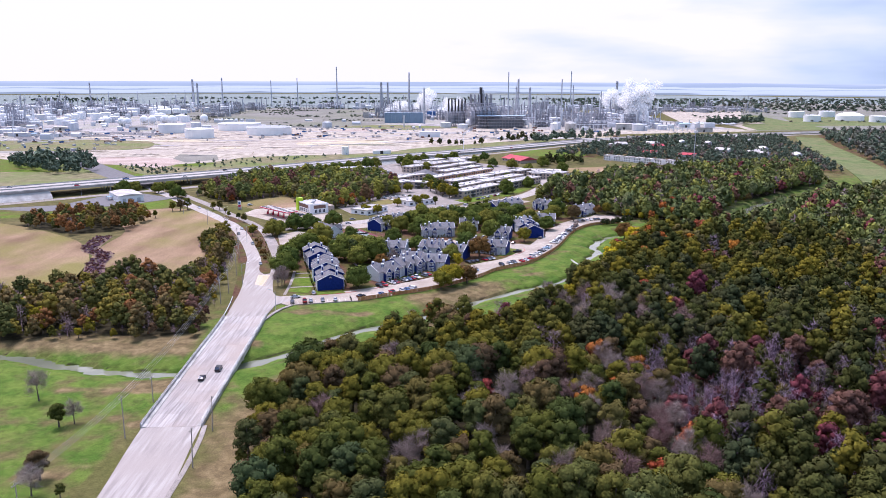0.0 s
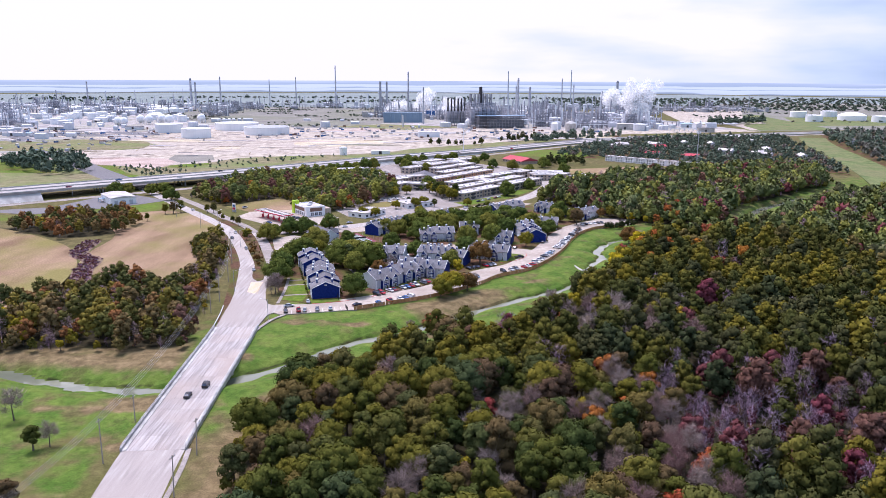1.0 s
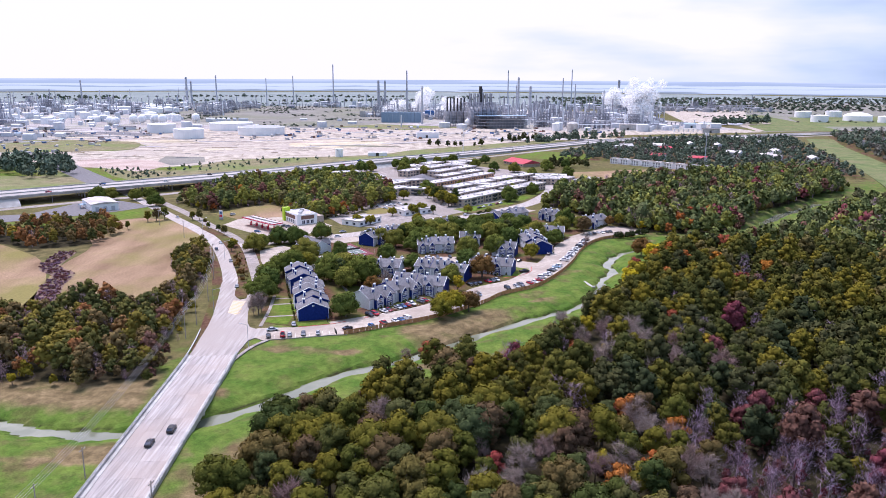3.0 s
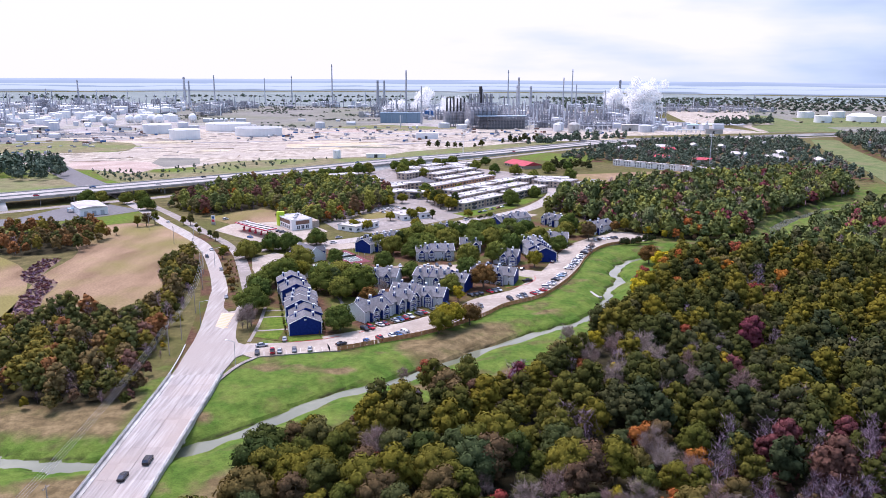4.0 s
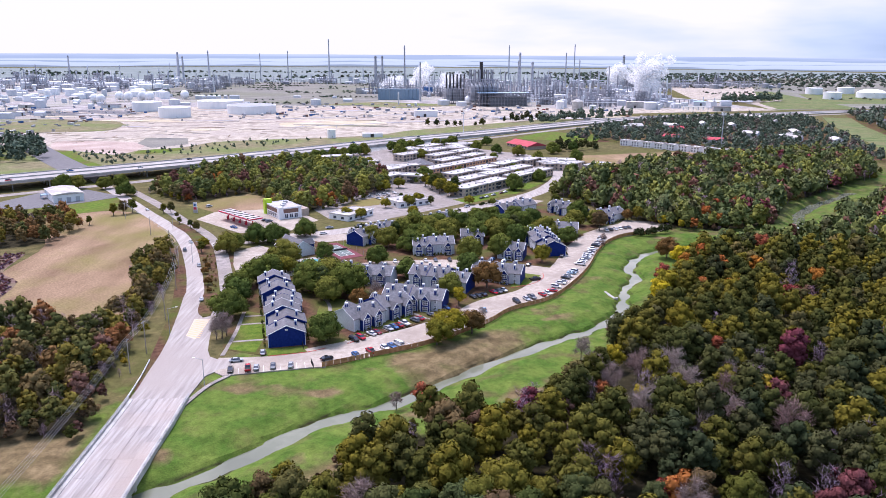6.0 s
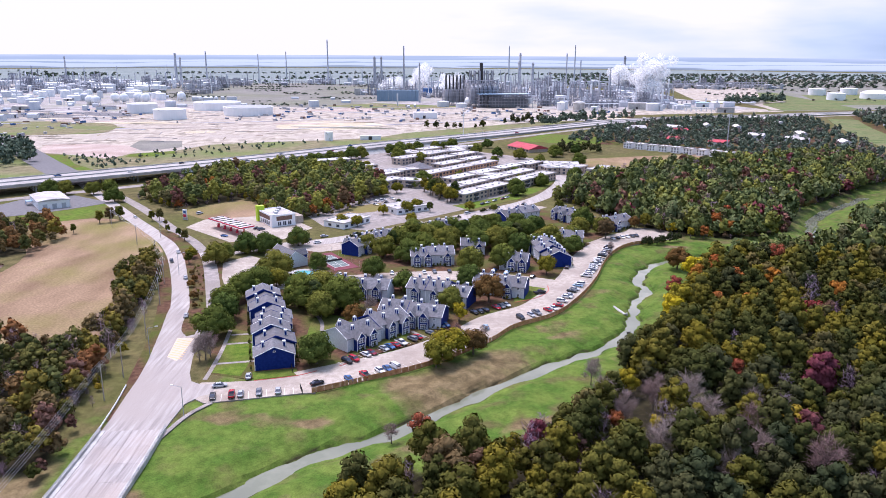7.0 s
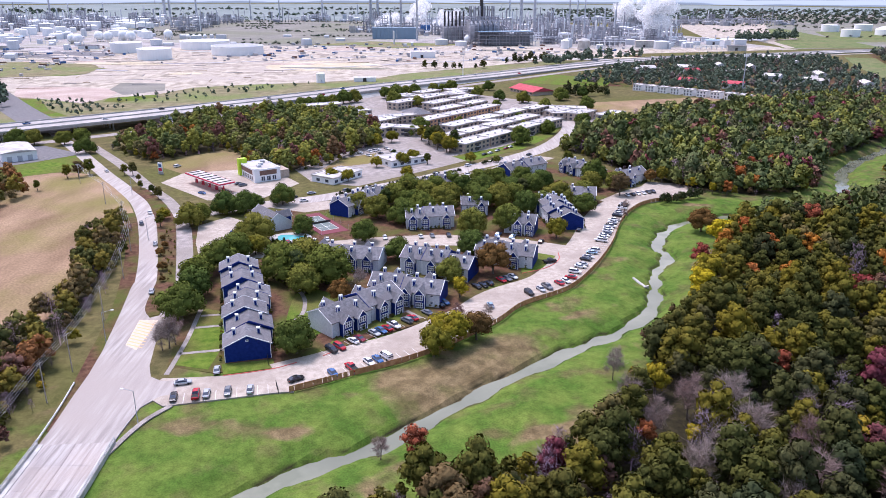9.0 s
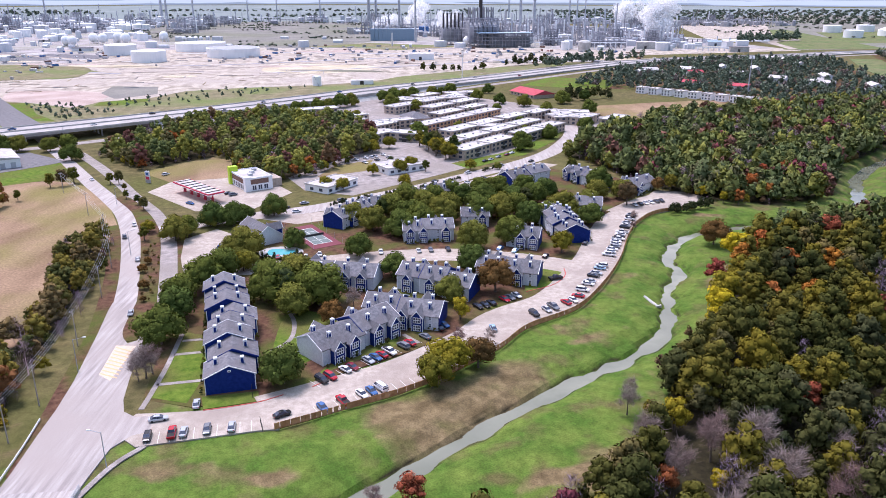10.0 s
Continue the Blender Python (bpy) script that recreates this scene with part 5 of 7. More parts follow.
flats(-8.0, 528.0, 38, [(13, 0, 0), (12, 0.5, 0.5)], (), (5,), 11.0)
flats(-43.0, 491.0, 62, [(14, 0.2, 0), (10, 0, 0.6)], (7,), (6,), 10.5)
flats(-33.0, 512.0, 40, [(12, -0.3, 0)], (), (6,), 9.0)
flats(-78.0, 483.0, -52, [(18, 0.0, 0)], (), (12,), 13.0, 3.3, 4.6, False, ((0, -1), (0, 1)), label="grey gabled clubhouse beside the pool")

woods("foundation_shrubs", SHRUBS, "speck", "low clipped green shrubs along the flats", lambda x, y: float(rng.choice([0.0, 0.1, 0.3, 0.55])), 0.13)


# ---- vehicles ----
CAR_PAINT = {"w": (0.75, 0.75, 0.76), "k": (0.015, 0.015, 0.018), "s": (0.42, 0.44, 0.47), "g": (0.16, 0.17, 0.19), "r": (0.42, 0.015, 0.03), "b": (0.04, 0.12, 0.30), "l": (0.30, 0.45, 0.60), "m": (0.20, 0.012, 0.03)}
CAR_WORD = {"w": "white", "k": "black", "s": "silver", "g": "grey", "r": "red", "b": "blue", "l": "pale blue", "m": "maroon"}
paints = {k: flat("car_paint_" + CAR_WORD[k].replace(" ", "_"), c, 0.25, 0.1, 0.03, spec=0.5) for k, c in CAR_PAINT.items()}
m_lamp = flat("lamp_glass", (0.6, 0.58, 0.55), 0.2)
m_tail = flat("tail_lamp_red", (0.35, 0.02, 0.02), 0.3)
wheel_me = Mesh().lathe([(0.30, -0.11), (0.33, -0.08), (0.33, 0.08), (0.30, 0.11)], 12, m=pose(0, 0, 0, 90)).data("wheel")
# stations along the body (x, half width, sill, belt) and along the glass (x, height, half width)
SHAPES = {
    "sedan": (4.7, [(-2.35, 0.66, 0.44, 0.80), (-2.22, 0.82, 0.34, 0.93), (-1.55, 0.90, 0.29, 0.97), (0.2, 0.91, 0.27, 0.95), (1.15, 0.90, 0.29, 0.93), (1.85, 0.86, 0.31, 0.84), (2.22, 0.76, 0.36, 0.74), (2.35, 0.58, 0.44, 0.64)], [(1.25, 0.90, 0.80), (0.40, 1.40, 0.64), (-0.3, 1.45, 0.64), (-1.0, 1.41, 0.62), (-1.85, 0.94, 0.76)]),
    "suv": (4.8, [(-2.4, 0.74, 0.46, 0.98), (-2.3, 0.86, 0.38, 1.08), (-1.5, 0.93, 0.34, 1.09), (0.4, 0.94, 0.32, 1.07), (1.25, 0.93, 0.34, 1.05), (1.95, 0.90, 0.36, 0.98), (2.28, 0.82, 0.40, 0.88), (2.4, 0.64, 0.48, 0.76)], [(1.4, 1.03, 0.84), (0.65, 1.64, 0.70), (-0.6, 1.72, 0.70), (-1.9, 1.68, 0.68), (-2.34, 1.05, 0.80)]),
    "pickup": (5.6, [(-2.8, 0.88, 0.55, 1.08), (-2.7, 0.96, 0.48, 1.14), (-1.0, 0.98, 0.42, 1.14), (0.6, 0.98, 0.40, 1.13), (1.35, 0.97, 0.42, 1.12), (2.2, 0.94, 0.44, 1.06), (2.65, 0.86, 0.48, 0.96), (2.8, 0.70, 0.55, 0.84)], [(1.5, 1.10, 0.86), (0.8, 1.74, 0.72), (0.0, 1.82, 0.72), (-0.7, 1.78, 0.71), (-0.95, 1.11, 0.82)]),
    "van": (5.2, [(-2.6, 0.86, 0.45, 1.12), (-2.5, 0.95, 0.38, 1.15), (-1.0, 0.97, 0.35, 1.15), (1.0, 0.97, 0.35, 1.15), (1.9, 0.94, 0.37, 1.10), (2.4, 0.86, 0.42, 0.98), (2.6, 0.70, 0.48, 0.84)], [(2.1, 1.08, 0.84), (1.25, 1.90, 0.76), (0.0, 2.0, 0.76), (-2.3, 1.96, 0.75), (-2.56, 1.12, 0.84)]),
}


def loft(rings):
    """Skins a row of rings that have the same number of corners."""
    me, n = Mesh(), len(rings[0])
    me.v = [p for ring in rings for p in ring]
    for i in range(len(rings) - 1):
        me.f += [(i * n + j, i * n + (j + 1) % n, (i + 1) * n + (j + 1) % n, (i + 1) * n + j) for j in range(n)]
    me.f += [tuple(range(n - 1, -1, -1)), tuple((len(rings) - 1) * n + j for j in range(n))]
    return me


def car_body(stations):
    return loft([[(x, -w * 0.92, lo), (x, -w, lo + 0.45 * (hi - lo)), (x, -w * 0.97, lo + 0.8 * (hi - lo)), (x, -w * 0.8, hi), (x, w * 0.8, hi), (x, w * 0.97, lo + 0.8 * (hi - lo)), (x, w, lo + 0.45 * (hi - lo)), (x, w * 0.92, lo)] for x, w, lo, hi in stations])


car_store = {}


def car(shape, paint, x, y, rot, z=0.14, group="parked vehicles", where="parked on the concrete lot", far=False):
    key = (shape, paint, where)
    if key not in car_store:
        length, side, top = SHAPES[shape]
        half = 0.9 if shape in ("sedan", "suv") else 0.97
        root = thing(shape if shape in ("pickup", "van") else "car", pose(0, 0, 0), f"{CAR_WORD[paint]} {shape} {where}", "pickup" if shape == "pickup" else "van" if shape == "van" else "car")
        body = car_body(side)
        cab = Mesh()
        n = len(top)
        vs = [(u, -w, z) for u, z, w in top] + [(u, w, z) for u, z, w in top]
        cab.add(vs, [tuple(range(n)), tuple(range(2 * n - 1, n - 1, -1))] + [(i, n + i, n + (i + 1) % n, (i + 1) % n) for i in range(n)])
        part("body", body, paints[paint], root)
        part("glasshouse", cab, m_glass, root, "dark tinted glass")
        crown = [(u, z, w) for u, z, w in top][1:4]
        part("roof_panel", loft([[(u, -w - 0.02, z - 0.06), (u, -w * 0.8, z + 0.035), (u, w * 0.8, z + 0.035), (u, w + 0.02, z - 0.06)] for u, z, w in crown]), paints[paint], root)
        if shape == "pickup":
            part("bed", Mesh().box(-2.65, -half + 0.14, 1.12, -1.05, half - 0.14, 1.165), m_tyre, root, "dark open load bed")
        if shape == "van":
            part("side_panel", Mesh().box(-2.45, -half * 0.93, 1.1, 0.5, half * 0.93, 1.72), paints[paint], root)
        for s in (-1, 1):
            for lamps in () if far else (1,):
                part("headlight", Mesh().box(length / 2 - 0.3, s * half * 0.68 - 0.16, 0.56, length / 2 - 0.07, s * half * 0.68 + 0.16, 0.70), m_lamp, root)
            for lamps in () if far else (1,):
                part("tail_light", Mesh().box(-length / 2 + 0.0, s * half * 0.72 - 0.16, 0.66, -length / 2 + 0.2, s * half * 0.72 + 0.16, 0.82), m_tail, root)
            for u in (0.31, -0.31):
                w = part("wheel", wheel_me, m_tyre, root)
                w.matrix_basis = pose(u * length, s * (half - 0.1), 0.33)
        car_store[key] = root
        root.matrix_basis = pose(x, y, z, 0, 0, rot)
        return tagged(root, group=group)
    ob = copy_thing(car_store[key], pose(x, y, z, 0, 0, rot))
    return tagged(ob, group=group)


def car_row(x0, y0, x1, y1, code, turn, jitter=0.25, **more):
    """Cars in stalls from one end to the other: a letter a stall for the paint, capitals for larger ones, a dot for a free stall."""
    n = len(code)
    face = math.degrees(math.atan2(y1 - y0, x1 - x0)) + turn
    for i, ch in enumerate(code):
        if ch == ".":
            continue
        u = i / max(1, n - 1)
        shape = "sedan" if ch.islower() else str(rng.choice(["suv", "pickup", "suv"]))
        car(shape, ch.lower(), x0 + (x1 - x0) * u + rng.uniform(-jitter, jitter), y0 + (y1 - y0) * u + rng.uniform(-jitter, jitter), face + rng.uniform(-3, 3) + 180 * int(rng.integers(2)), **more)


def stall_lines(x0, y0, x1, y1, n, length, turn=90, parent=None):
    face = math.degrees(math.atan2(y1 - y0, x1 - x0)) + turn
    me = Mesh().box(-length / 2, -0.06, 0, length / 2, 0.06, 0.012).data("stall_line")
    for i in range(n + 1):
        u = i / n
        ob = part("stall_line", me, m_mark, parent)
        ob.matrix_basis = pose(x0 + (x1 - x0) * u, y0 + (y1 - y0) * u, 0.105, 0, 0, face)


# ---- car park of the estate ----
FENCE = curve_points([(x, y, 0) for x, y in ((-37, 330.6), (-22.4, 338.7), (-1.5, 351.4), (20, 372), (31, 387), (49, 401.5), (63, 424), (75, 450), (85, 478), (95, 499), (108, 514), (128, 522))], 2.4)
lot = setting("estate_drive", ribbon(FENCE, 17.5, 0.4, 0.09), m_lot, "pale concrete drive and parking along the fence")
patch("south_lot", [(-76, 330), (-68, 323.6), (-41, 330.2), (-36, 330.8), (-36, 348), (-43.2, 343.4), (-56.8, 339.4), (-66, 338.4), (-73, 338)], 0.095, m_lot, "pale concrete car park by the entrance")
patch("end_lot", [(92, 512), (108, 514), (134, 528), (140, 542), (132, 552), (118, 556), (112, 546), (98, 534), (84, 518)], 0.098, m_lot, "concrete turning circle")
drive = setting("courtyard_drive", ribbon(curve_points([(-92, 436, 0), (-78, 440, 0), (-55, 443, 0), (-25, 452, 0), (8, 456, 0), (36, 450, 0), (58, 440, 0)], 4), 7, -7, 0.085), m_lot, "concrete drive between the flats")
patch("rear_lot", [(-78, 505), (-60, 497), (-44, 505), (-36, 512), (-45, 519.5), (-62, 513)], 0.072, m_lot, "concrete parking behind the tennis court")
patch("club_lot", [(-98, 452), (-92, 436), (-76, 440), (-73, 458), (-80, 478), (-94, 490), (-104, 476)], 0.09, m_lot, "concrete car park at the clubhouse")
patch("rear_lot", [(-44, 520), (-34, 512), (20, 556), (60, 596), (76, 616), (66, 622), (30, 584)], 0.07, m_lot, "concrete parking behind the flats")
stall_lines(-66.5, 326.8, -43.0, 332.2, 9, 5.0, 90, lot)
stall_lines(-28.0, 338.8, -4.0, 353.5, 10, 5.0, 90, lot)
stall_lines(-30.5, 352.5, -3.5, 378.5, 13, 5.0, 90, lot)
stall_lines(50.5, 410.5, 74.0, 456.5, 19, 5.0, 90, lot)
car_row(-66.5, 327.3, -45.0, 331.8, "k.Rs.g.s.s"[:9], 90)
car("sedan", "s", -59.1, 341.7, 102)
car("sedan", "s", -66.4, 334.8, 17)
car("sedan", "k", -36.3, 336.6, 35)
car_row(-26.6, 339.8, -12.7, 349.6, "b.R.wb.", 90)
car("van", "w", -12.7, 349.6, 128)
car_row(-28.9, 354.1, -5.7, 376.0, "KR.wm.sbrW.Gr", 90)
car_row(-1.4, 380.3, 4.8, 388.7, "g..kb", 75)
car("sedan", "l", 20.0, 386.3, 100)
car_row(16.2, 402.9, 30.1, 412.2, "kkk.rgw", 90)
car_row(34.1, 396.9, 48.7, 408.1, "K.sG.rw", 80)
car_row(51.3, 412.0, 65.9, 441.7, "r.W.ws.ks.lW", 90)
car_row(71.2, 453.9, 94.1, 509.0, "WwwgwwWkwW.Kws.wKs", 90, where="parked at the end of the lot", far=True)
car_row(100.1, 526.4, 115.0, 533.4, "wkwwkk", 75, where="parked at the end of the lot", far=True)
car("pickup", "k", 46.0, 428.6, 20)
car("suv", "m", 68.5, 481.7, 70)
car("sedan", "k", 64.5, 468.5, 70)
car_row(28.5, 461.9, 45.6, 452.7, "b.l...k", 90)
car_row(-19.5, 457.7, 7.4, 461.0, "w.....w.g..k", 90, where="parked between the flats", far=True)
car_row(-60, 452, -32, 458, "r.k.w..s", 90, where="parked between the flats", far=True)
car("suv", "b", -84.4, 463.2, 5)
car("sedan", "s", -80.4, 452.0, 8)
car_row(-28, 528, 52, 598, "k..r...w..k....w..K..w.r.k", 90, where="parked behind the flats", far=True)
for u, (code, shape) in enumerate((("k", "sedan"), ("k", "suv"))):
    p = STREET[[i for i, q in enumerate(STREET) if q.y > 236 + 9 * u][0]]
    car(shape, code, p.x - 0.4 + 3.6 * u, p.y, 92, 0.14, "cars on the road", "on the pale road", True)
for y, off, code in ((395, 2.4, "s"), (448, 2.2, "s"), (474, -2.2, "g"), (492, 2.2, "w"), (575, 2.0, "w")):
    i = [i for i, q in enumerate(STREET) if q.y > y][0]
    p, q = STREET[i], STREET[i + 1]
    car("sedan" if code != "g" else "suv", code, p.x + off, p.y + off * 0.4, math.degrees(math.atan2(q.y - p.y, q.x - p.x)), 0.1, "cars on the road", "on the pale road", True)
for i, p in enumerate(FREEWAY[8:75:4]):
    off = (-12, 8, -7, 13)[i % 4]
    j = 8 + 4 * i
    q, s = FREEWAY[j + 1], sides(FREEWAY)[j]
    car(("sedan", "suv", "pickup")[i % 3], "wkgsrb"[i % 6], p.x + s.x * off, p.y + s.y * off, math.degrees(math.atan2(q.y - p.y, q.x - p.x)), p.z + 0.02, "cars on the freeway", "on the pale freeway", True)

# ---- cedar fence along the car park, board by board ----
fence = thing("wooden_fence", pose(0, 0, 0), "reddish cedar board fence along the car park", "fence")
board_me = Mesh().box(-0.6, -0.015, 0.02, 0.6, 0.015, 1.78).data("board")
post_me = Mesh().box(-0.06, -0.06, 0, 0.06, 0.06, 1.85).data("post")
fine = curve_points([(p.x, p.y, 0) for p in FENCE], 1.1)
for i in range(len(fine) - 1):
    p, q = fine[i], fine[i + 1]
    a = math.degrees(math.atan2(q.y - p.y, q.x - p.x))
    b = part("board", board_me, m_fence, fence)
    b.matrix_basis = pose((p.x + q.x) / 2, (p.y + q.y) / 2, 0.0, 0, 0, a)
    if i % 2 == 0:
        part("post", post_me, m_fence, fence).matrix_basis = pose(p.x, p.y, 0, 0, 0, a)
part("fence_rail", ribbon(FENCE, 0.09, 0.02, 1.5, 0.1), m_fence, fence)


# ---- trees of the estate and the roadsides ----
for x, y, s in ((-39, 353, 1.15), (-37, 406, 1.5), (-53, 411, 1.3), (-47, 423, 1.2), (-44, 398, 1.1), (-73, 453, 1.15), (-79, 420, 1.15), (-76, 433, 1.1), (-84, 408, 1.05), (-81, 394, 1.15), (-80, 377, 1.1), (-56, 466, 0.75), (-28, 454, 1.0), (-73, 510, 0.95), (-97, 495, 1.0), (-88, 495, 1.0), (-25, 487, 1.18), (-13, 480, 1.05), (-3, 510, 1.12), (9, 512, 1.12), (25, 521, 1.18), (17, 462, 1.25), (33, 470, 1.2), (16, 437, 1.1), (-13, 432, 0.85), (7, 409, 0.85), (-18, 511, 1.1), (25, 545, 1.0), (34, 545, 1.1), (40, 524, 1.1), (72, 496, 1.0), (89, 559, 1.1), (97, 540, 1.0), (51, 531, 1.1), (40, 511, 1.1), (48, 548, 1.1), (58, 540, 1.1), (10, 540, 1.0), (-5, 490, 1.1), (22, 500, 1.15), (62, 510, 1.1), (44, 495, 1.15), (-35, 498, 1.0), (-12, 524, 1.1), (2, 526, 1.1), (16, 532, 1.0), (32, 506, 1.1), (-10, 500, 1.1), (5, 500, 1.1), (-60, 428, 0.8), (52, 500, 1.0), (76, 520, 1.0), (84, 540, 1.0)):
    plant(OAK[rng.integers(2)], x, y, s, group="trees of the estate")
for x, y, s in ((1, 351, 1.0), (6, 358, 1.15), (-70, 438, 0.85), (53, 458, 1.0)):
    plant(OLIVE[rng.integers(2)], x, y, s, group="trees of the estate")
for x, y, s in ((14, 362, 0.95), (23, 417, 1.3), (-31, 391, 0.85), (119, 554, 0.8)):
    plant(BROWN[0], x, y, s, group="trees of the estate")
for key, kinds, lab in (("yellow", YELLOW, "yellow autumn tree at the wood's edge"), ("rust", RUST, "red autumn tree in the woodland"), ("bare", BARE, "pale leafless tree at the wood's edge")):
    for x, y, s in SPECIAL[key]:
        plant(kinds[rng.integers(len(kinds))], x, y, s, lab, "woodland south of the creek")
for x, y, s in ((-171, 667, 1.15), (-164, 672, 1.1), (-168, 604, 0.7), (-110, 604, 0.8), (-70, 597, 1.0), (-77, 584, 0.8), (176, 563, 1.25), (165, 548, 1.15), (168, 534, 1.0), (152, 529, 0.8), (194, 578, 1.2), (231, 602, 1.1)):
    plant(RUST[rng.integers(2)], x, y, s, "rust-red autumn tree at the wood's edge", "autumn trees")
for x, y, s in ((137, 540, 0.9), (145, 531, 0.8), (-160, 686, 0.9)):
    plant(YELLOW[0], x, y, s, "yellow autumn tree at the wood's edge", "autumn trees")
plant(BROWN[0], 118, 468, 1.2, "broad brownish olive tree on the creek bank", z=-0.6)
plant(GREEN[1], 69, 361, 0.45, "small bright green tree on the creek bank", z=-0.8)
for x, y, s in [(-108 + 9.0 * i, 815 + 8.3 * i + rng.uniform(-3, 3), rng.uniform(0.85, 1.15)) for i in (0, 1, 2, 3, 4, 7, 8, 9, 10, 12, 13, 14)] + [(82, 848, 1.0), (119, 865, 1.1), (143, 884, 1.1), (-9, 700, 1.05), (-14, 823, 0.9), (95, 800, 1.0), (83, 699, 0.9), (59, 659, 1.15), (31, 800, 0.7), (55, 815, 0.8), (62, 865, 0.9), (116, 733, 1.0), (132, 807, 1.1), (-60, 772, 0.9), (-113, 808, 1.1), (-36, 839, 1.1), (42, 884, 1.0), (56, 934, 0.9)]:
    plant(OAK[rng.integers(2)], x, y, s, "dark green oak among the tan flats", "trees among the tan flats")
for x, y in ((-36, 409), (79, 585), (96, 527), (-48, 408), (-12, 514), (8, 512), (45, 520), (30, 545), (-22, 500)):
    plant(GREEN[rng.integers(4)], x, y, rng.uniform(0.75, 0.95), "mid-green leafy tree between the flats", "trees of the estate")
for x, y, s in ((125, 553, 0.75), (131, 552, 0.7)):
    plant(GREEN[2], x, y, s, "brownish olive autumn tree beside the drive", "trees of the estate")
for x, y, s in ((10, 394, 1.0),):
    plant(YELLOW[0], x, y, s, "yellowing broad tree beside the car park", "trees of the estate")
for x, y, s in ((-77, 356, 1.0), (-76, 358.5, 0.85), (-78.5, 354.5, 0.8), (-25, 402, 0.8), (9, 375, 0.6), (18.5, 377, 0.5), (93, 502, 0.5), (89, 487, 0.45)):
    plant(BARE[rng.integers(2)], x, y, s, "thin leafless tree beside the pavement", "trees of the estate")
for x, y, s in ((-107, 474, 1.0), (-104, 482, 0.9), (-98, 494, 0.7), (-91, 498, 0.75), (-85, 503, 0.7), (-73, 511, 0.8), (-220, 628, 0.95), (-238, 664, 1.0), (-246, 655, 1.0), (-266, 655, 1.1), (-274, 650, 1.1), (-77, 453, 0.95), (-69, 440, 0.7), (61, 672, 0.7), (-10, 716, 0.8), (39, 604, 0.45), (83, 697, 0.5), (77, 714, 0.6), (132, 811, 0.75), (114, 743, 0.6), (94, 798, 0.55), (83, 850, 0.7)):
    plant(OAK[rng.integers(2)], x, y, s, "dark green oak beside the street", "roadside trees")
for x, y, s in ((-120, 474, 0.55), (-173, 570, 0.55), (-168, 569, 0.6), (-137, 520, 0.5), (-202, 563, 0.6), (-197, 566, 0.7), (-193, 571, 0.7), (-153, 540, 0.4), (-143, 529, 0.4), (-205, 536, 0.5), (-160, 556, 0.35)):
    plant(GREEN[rng.integers(4)], x, y, s, "small brownish tree beside the road", "roadside trees")
for x, y, s in ((3, 640, 0.95), (9, 630, 0.85), (-24, 614, 0.5), (-3, 598, 0.6), (14, 645, 0.95), (-2, 655, 0.95), (-8, 672, 0.9), (2, 668, 0.9)):
    plant(GREEN[rng.integers(4)], x, y, s, "olive tree in the car park", "roadside trees")
for x, y, s in ((-126.5, 222, 1.05), (-107.5, 205.5, 0.75), (-99.3, 166, 0.85)):
    plant(BARE[rng.integers(2)], x, y, s, "spreading leafless tree on the grass", "trees on the grass")
for x, y, s in ((-111, 203.5, 0.62), (-101, 173.5, 0.7), (-91.5, 164.5, 0.36)):
    plant(GREEN[3], x, y, s, "small olive tree on the open grass", "trees on the grass")
plant(RUST[0], -3, 303, 0.85, "rust-red tree on the creek bank", z=-1)
plant(BARE[0], -11, 302, 0.6, "pinkish leafless tree on the creek bank", z=-1)
plant(BARE[1], 53, 346, 0.6, "small leafless tree on the creek bank", z=-0.6)
for x, y, s in ((-107.4, 437, 0.36), (-108.6, 446, 0.32), (-100.7, 420, 0.4), (-97, 409, 0.25), (-113, 456, 0.25)):
    plant(BROWN[0], x, y, s, "small brown tree on the mulched median", "median trees")
plant(OLIVE[0], -122, 485, 0.6, "pale olive tree at the end of the median", "median trees")
woods("median_shrubs", scatter([(-98, 408), (-93.5, 408), (-101, 436), (-112, 470), (-116, 470), (-108, 440)], 3.6), "speck", "low brown and green shrubs on the median", lambda x, y: float(rng.choice([0.1, 0.3, 0.68, 0.7, 0.7])), 0.12)
for poly, sz in (([(-25, 1126), (70, 1138), (66, 1152), (-22, 1140)], 0.85), ([(94, 1195), (160, 1235), (152, 1250), (90, 1212)], 0.95), ([(120, 880), (180, 890), (170, 930), (125, 915)], 0.8)):
    woods("tree_belt", scatter(poly, 12), "far", "dark green trees beside the freeway", lambda x, y: rng.uniform(0.5, 0.6), sz)
DITCH = curve_points([(-214, 470, 0), (-207, 436, 0), (-192, 420, 0), (-187, 398, 0), (-176, 366, 0), (-180, 340, 0)], 2.0)
setting("ditch", ribbon(DITCH, 5.5, -5.0, 0.075), M("mauve_brown_brush", (0.125, 0.075, 0.065), (0.23, 0.15, 0.135), 0.5, 0.95, scale2=0.08, c=(0.20, 0.15, 0.10), fine=0.35), "mauve-brown brush in a field ditch")
woods("ditch_shrubs", [(p.x + rng.uniform(-5, 5), p.y + rng.uniform(-3, 3)) for p in DITCH for k in range(11)], "tiny", "low purplish brown scrub filling a field ditch", lambda x, y: float(rng.choice([0.76, 0.79, 0.84, 0.86])), 0.14, None, None, 0.55)
for x, y, s in ((-163, 293, 1.15), (-171, 300, 1.0), (-181, 312, 0.9), (-158, 286, 0.8), (-150, 287, 0.5), (-190, 296, 0.8), (-141, 280, 0.55)):
    plant(YELLOW[0], x, y, s, "yellow autumn tree at the copse's edge", "roadside trees")
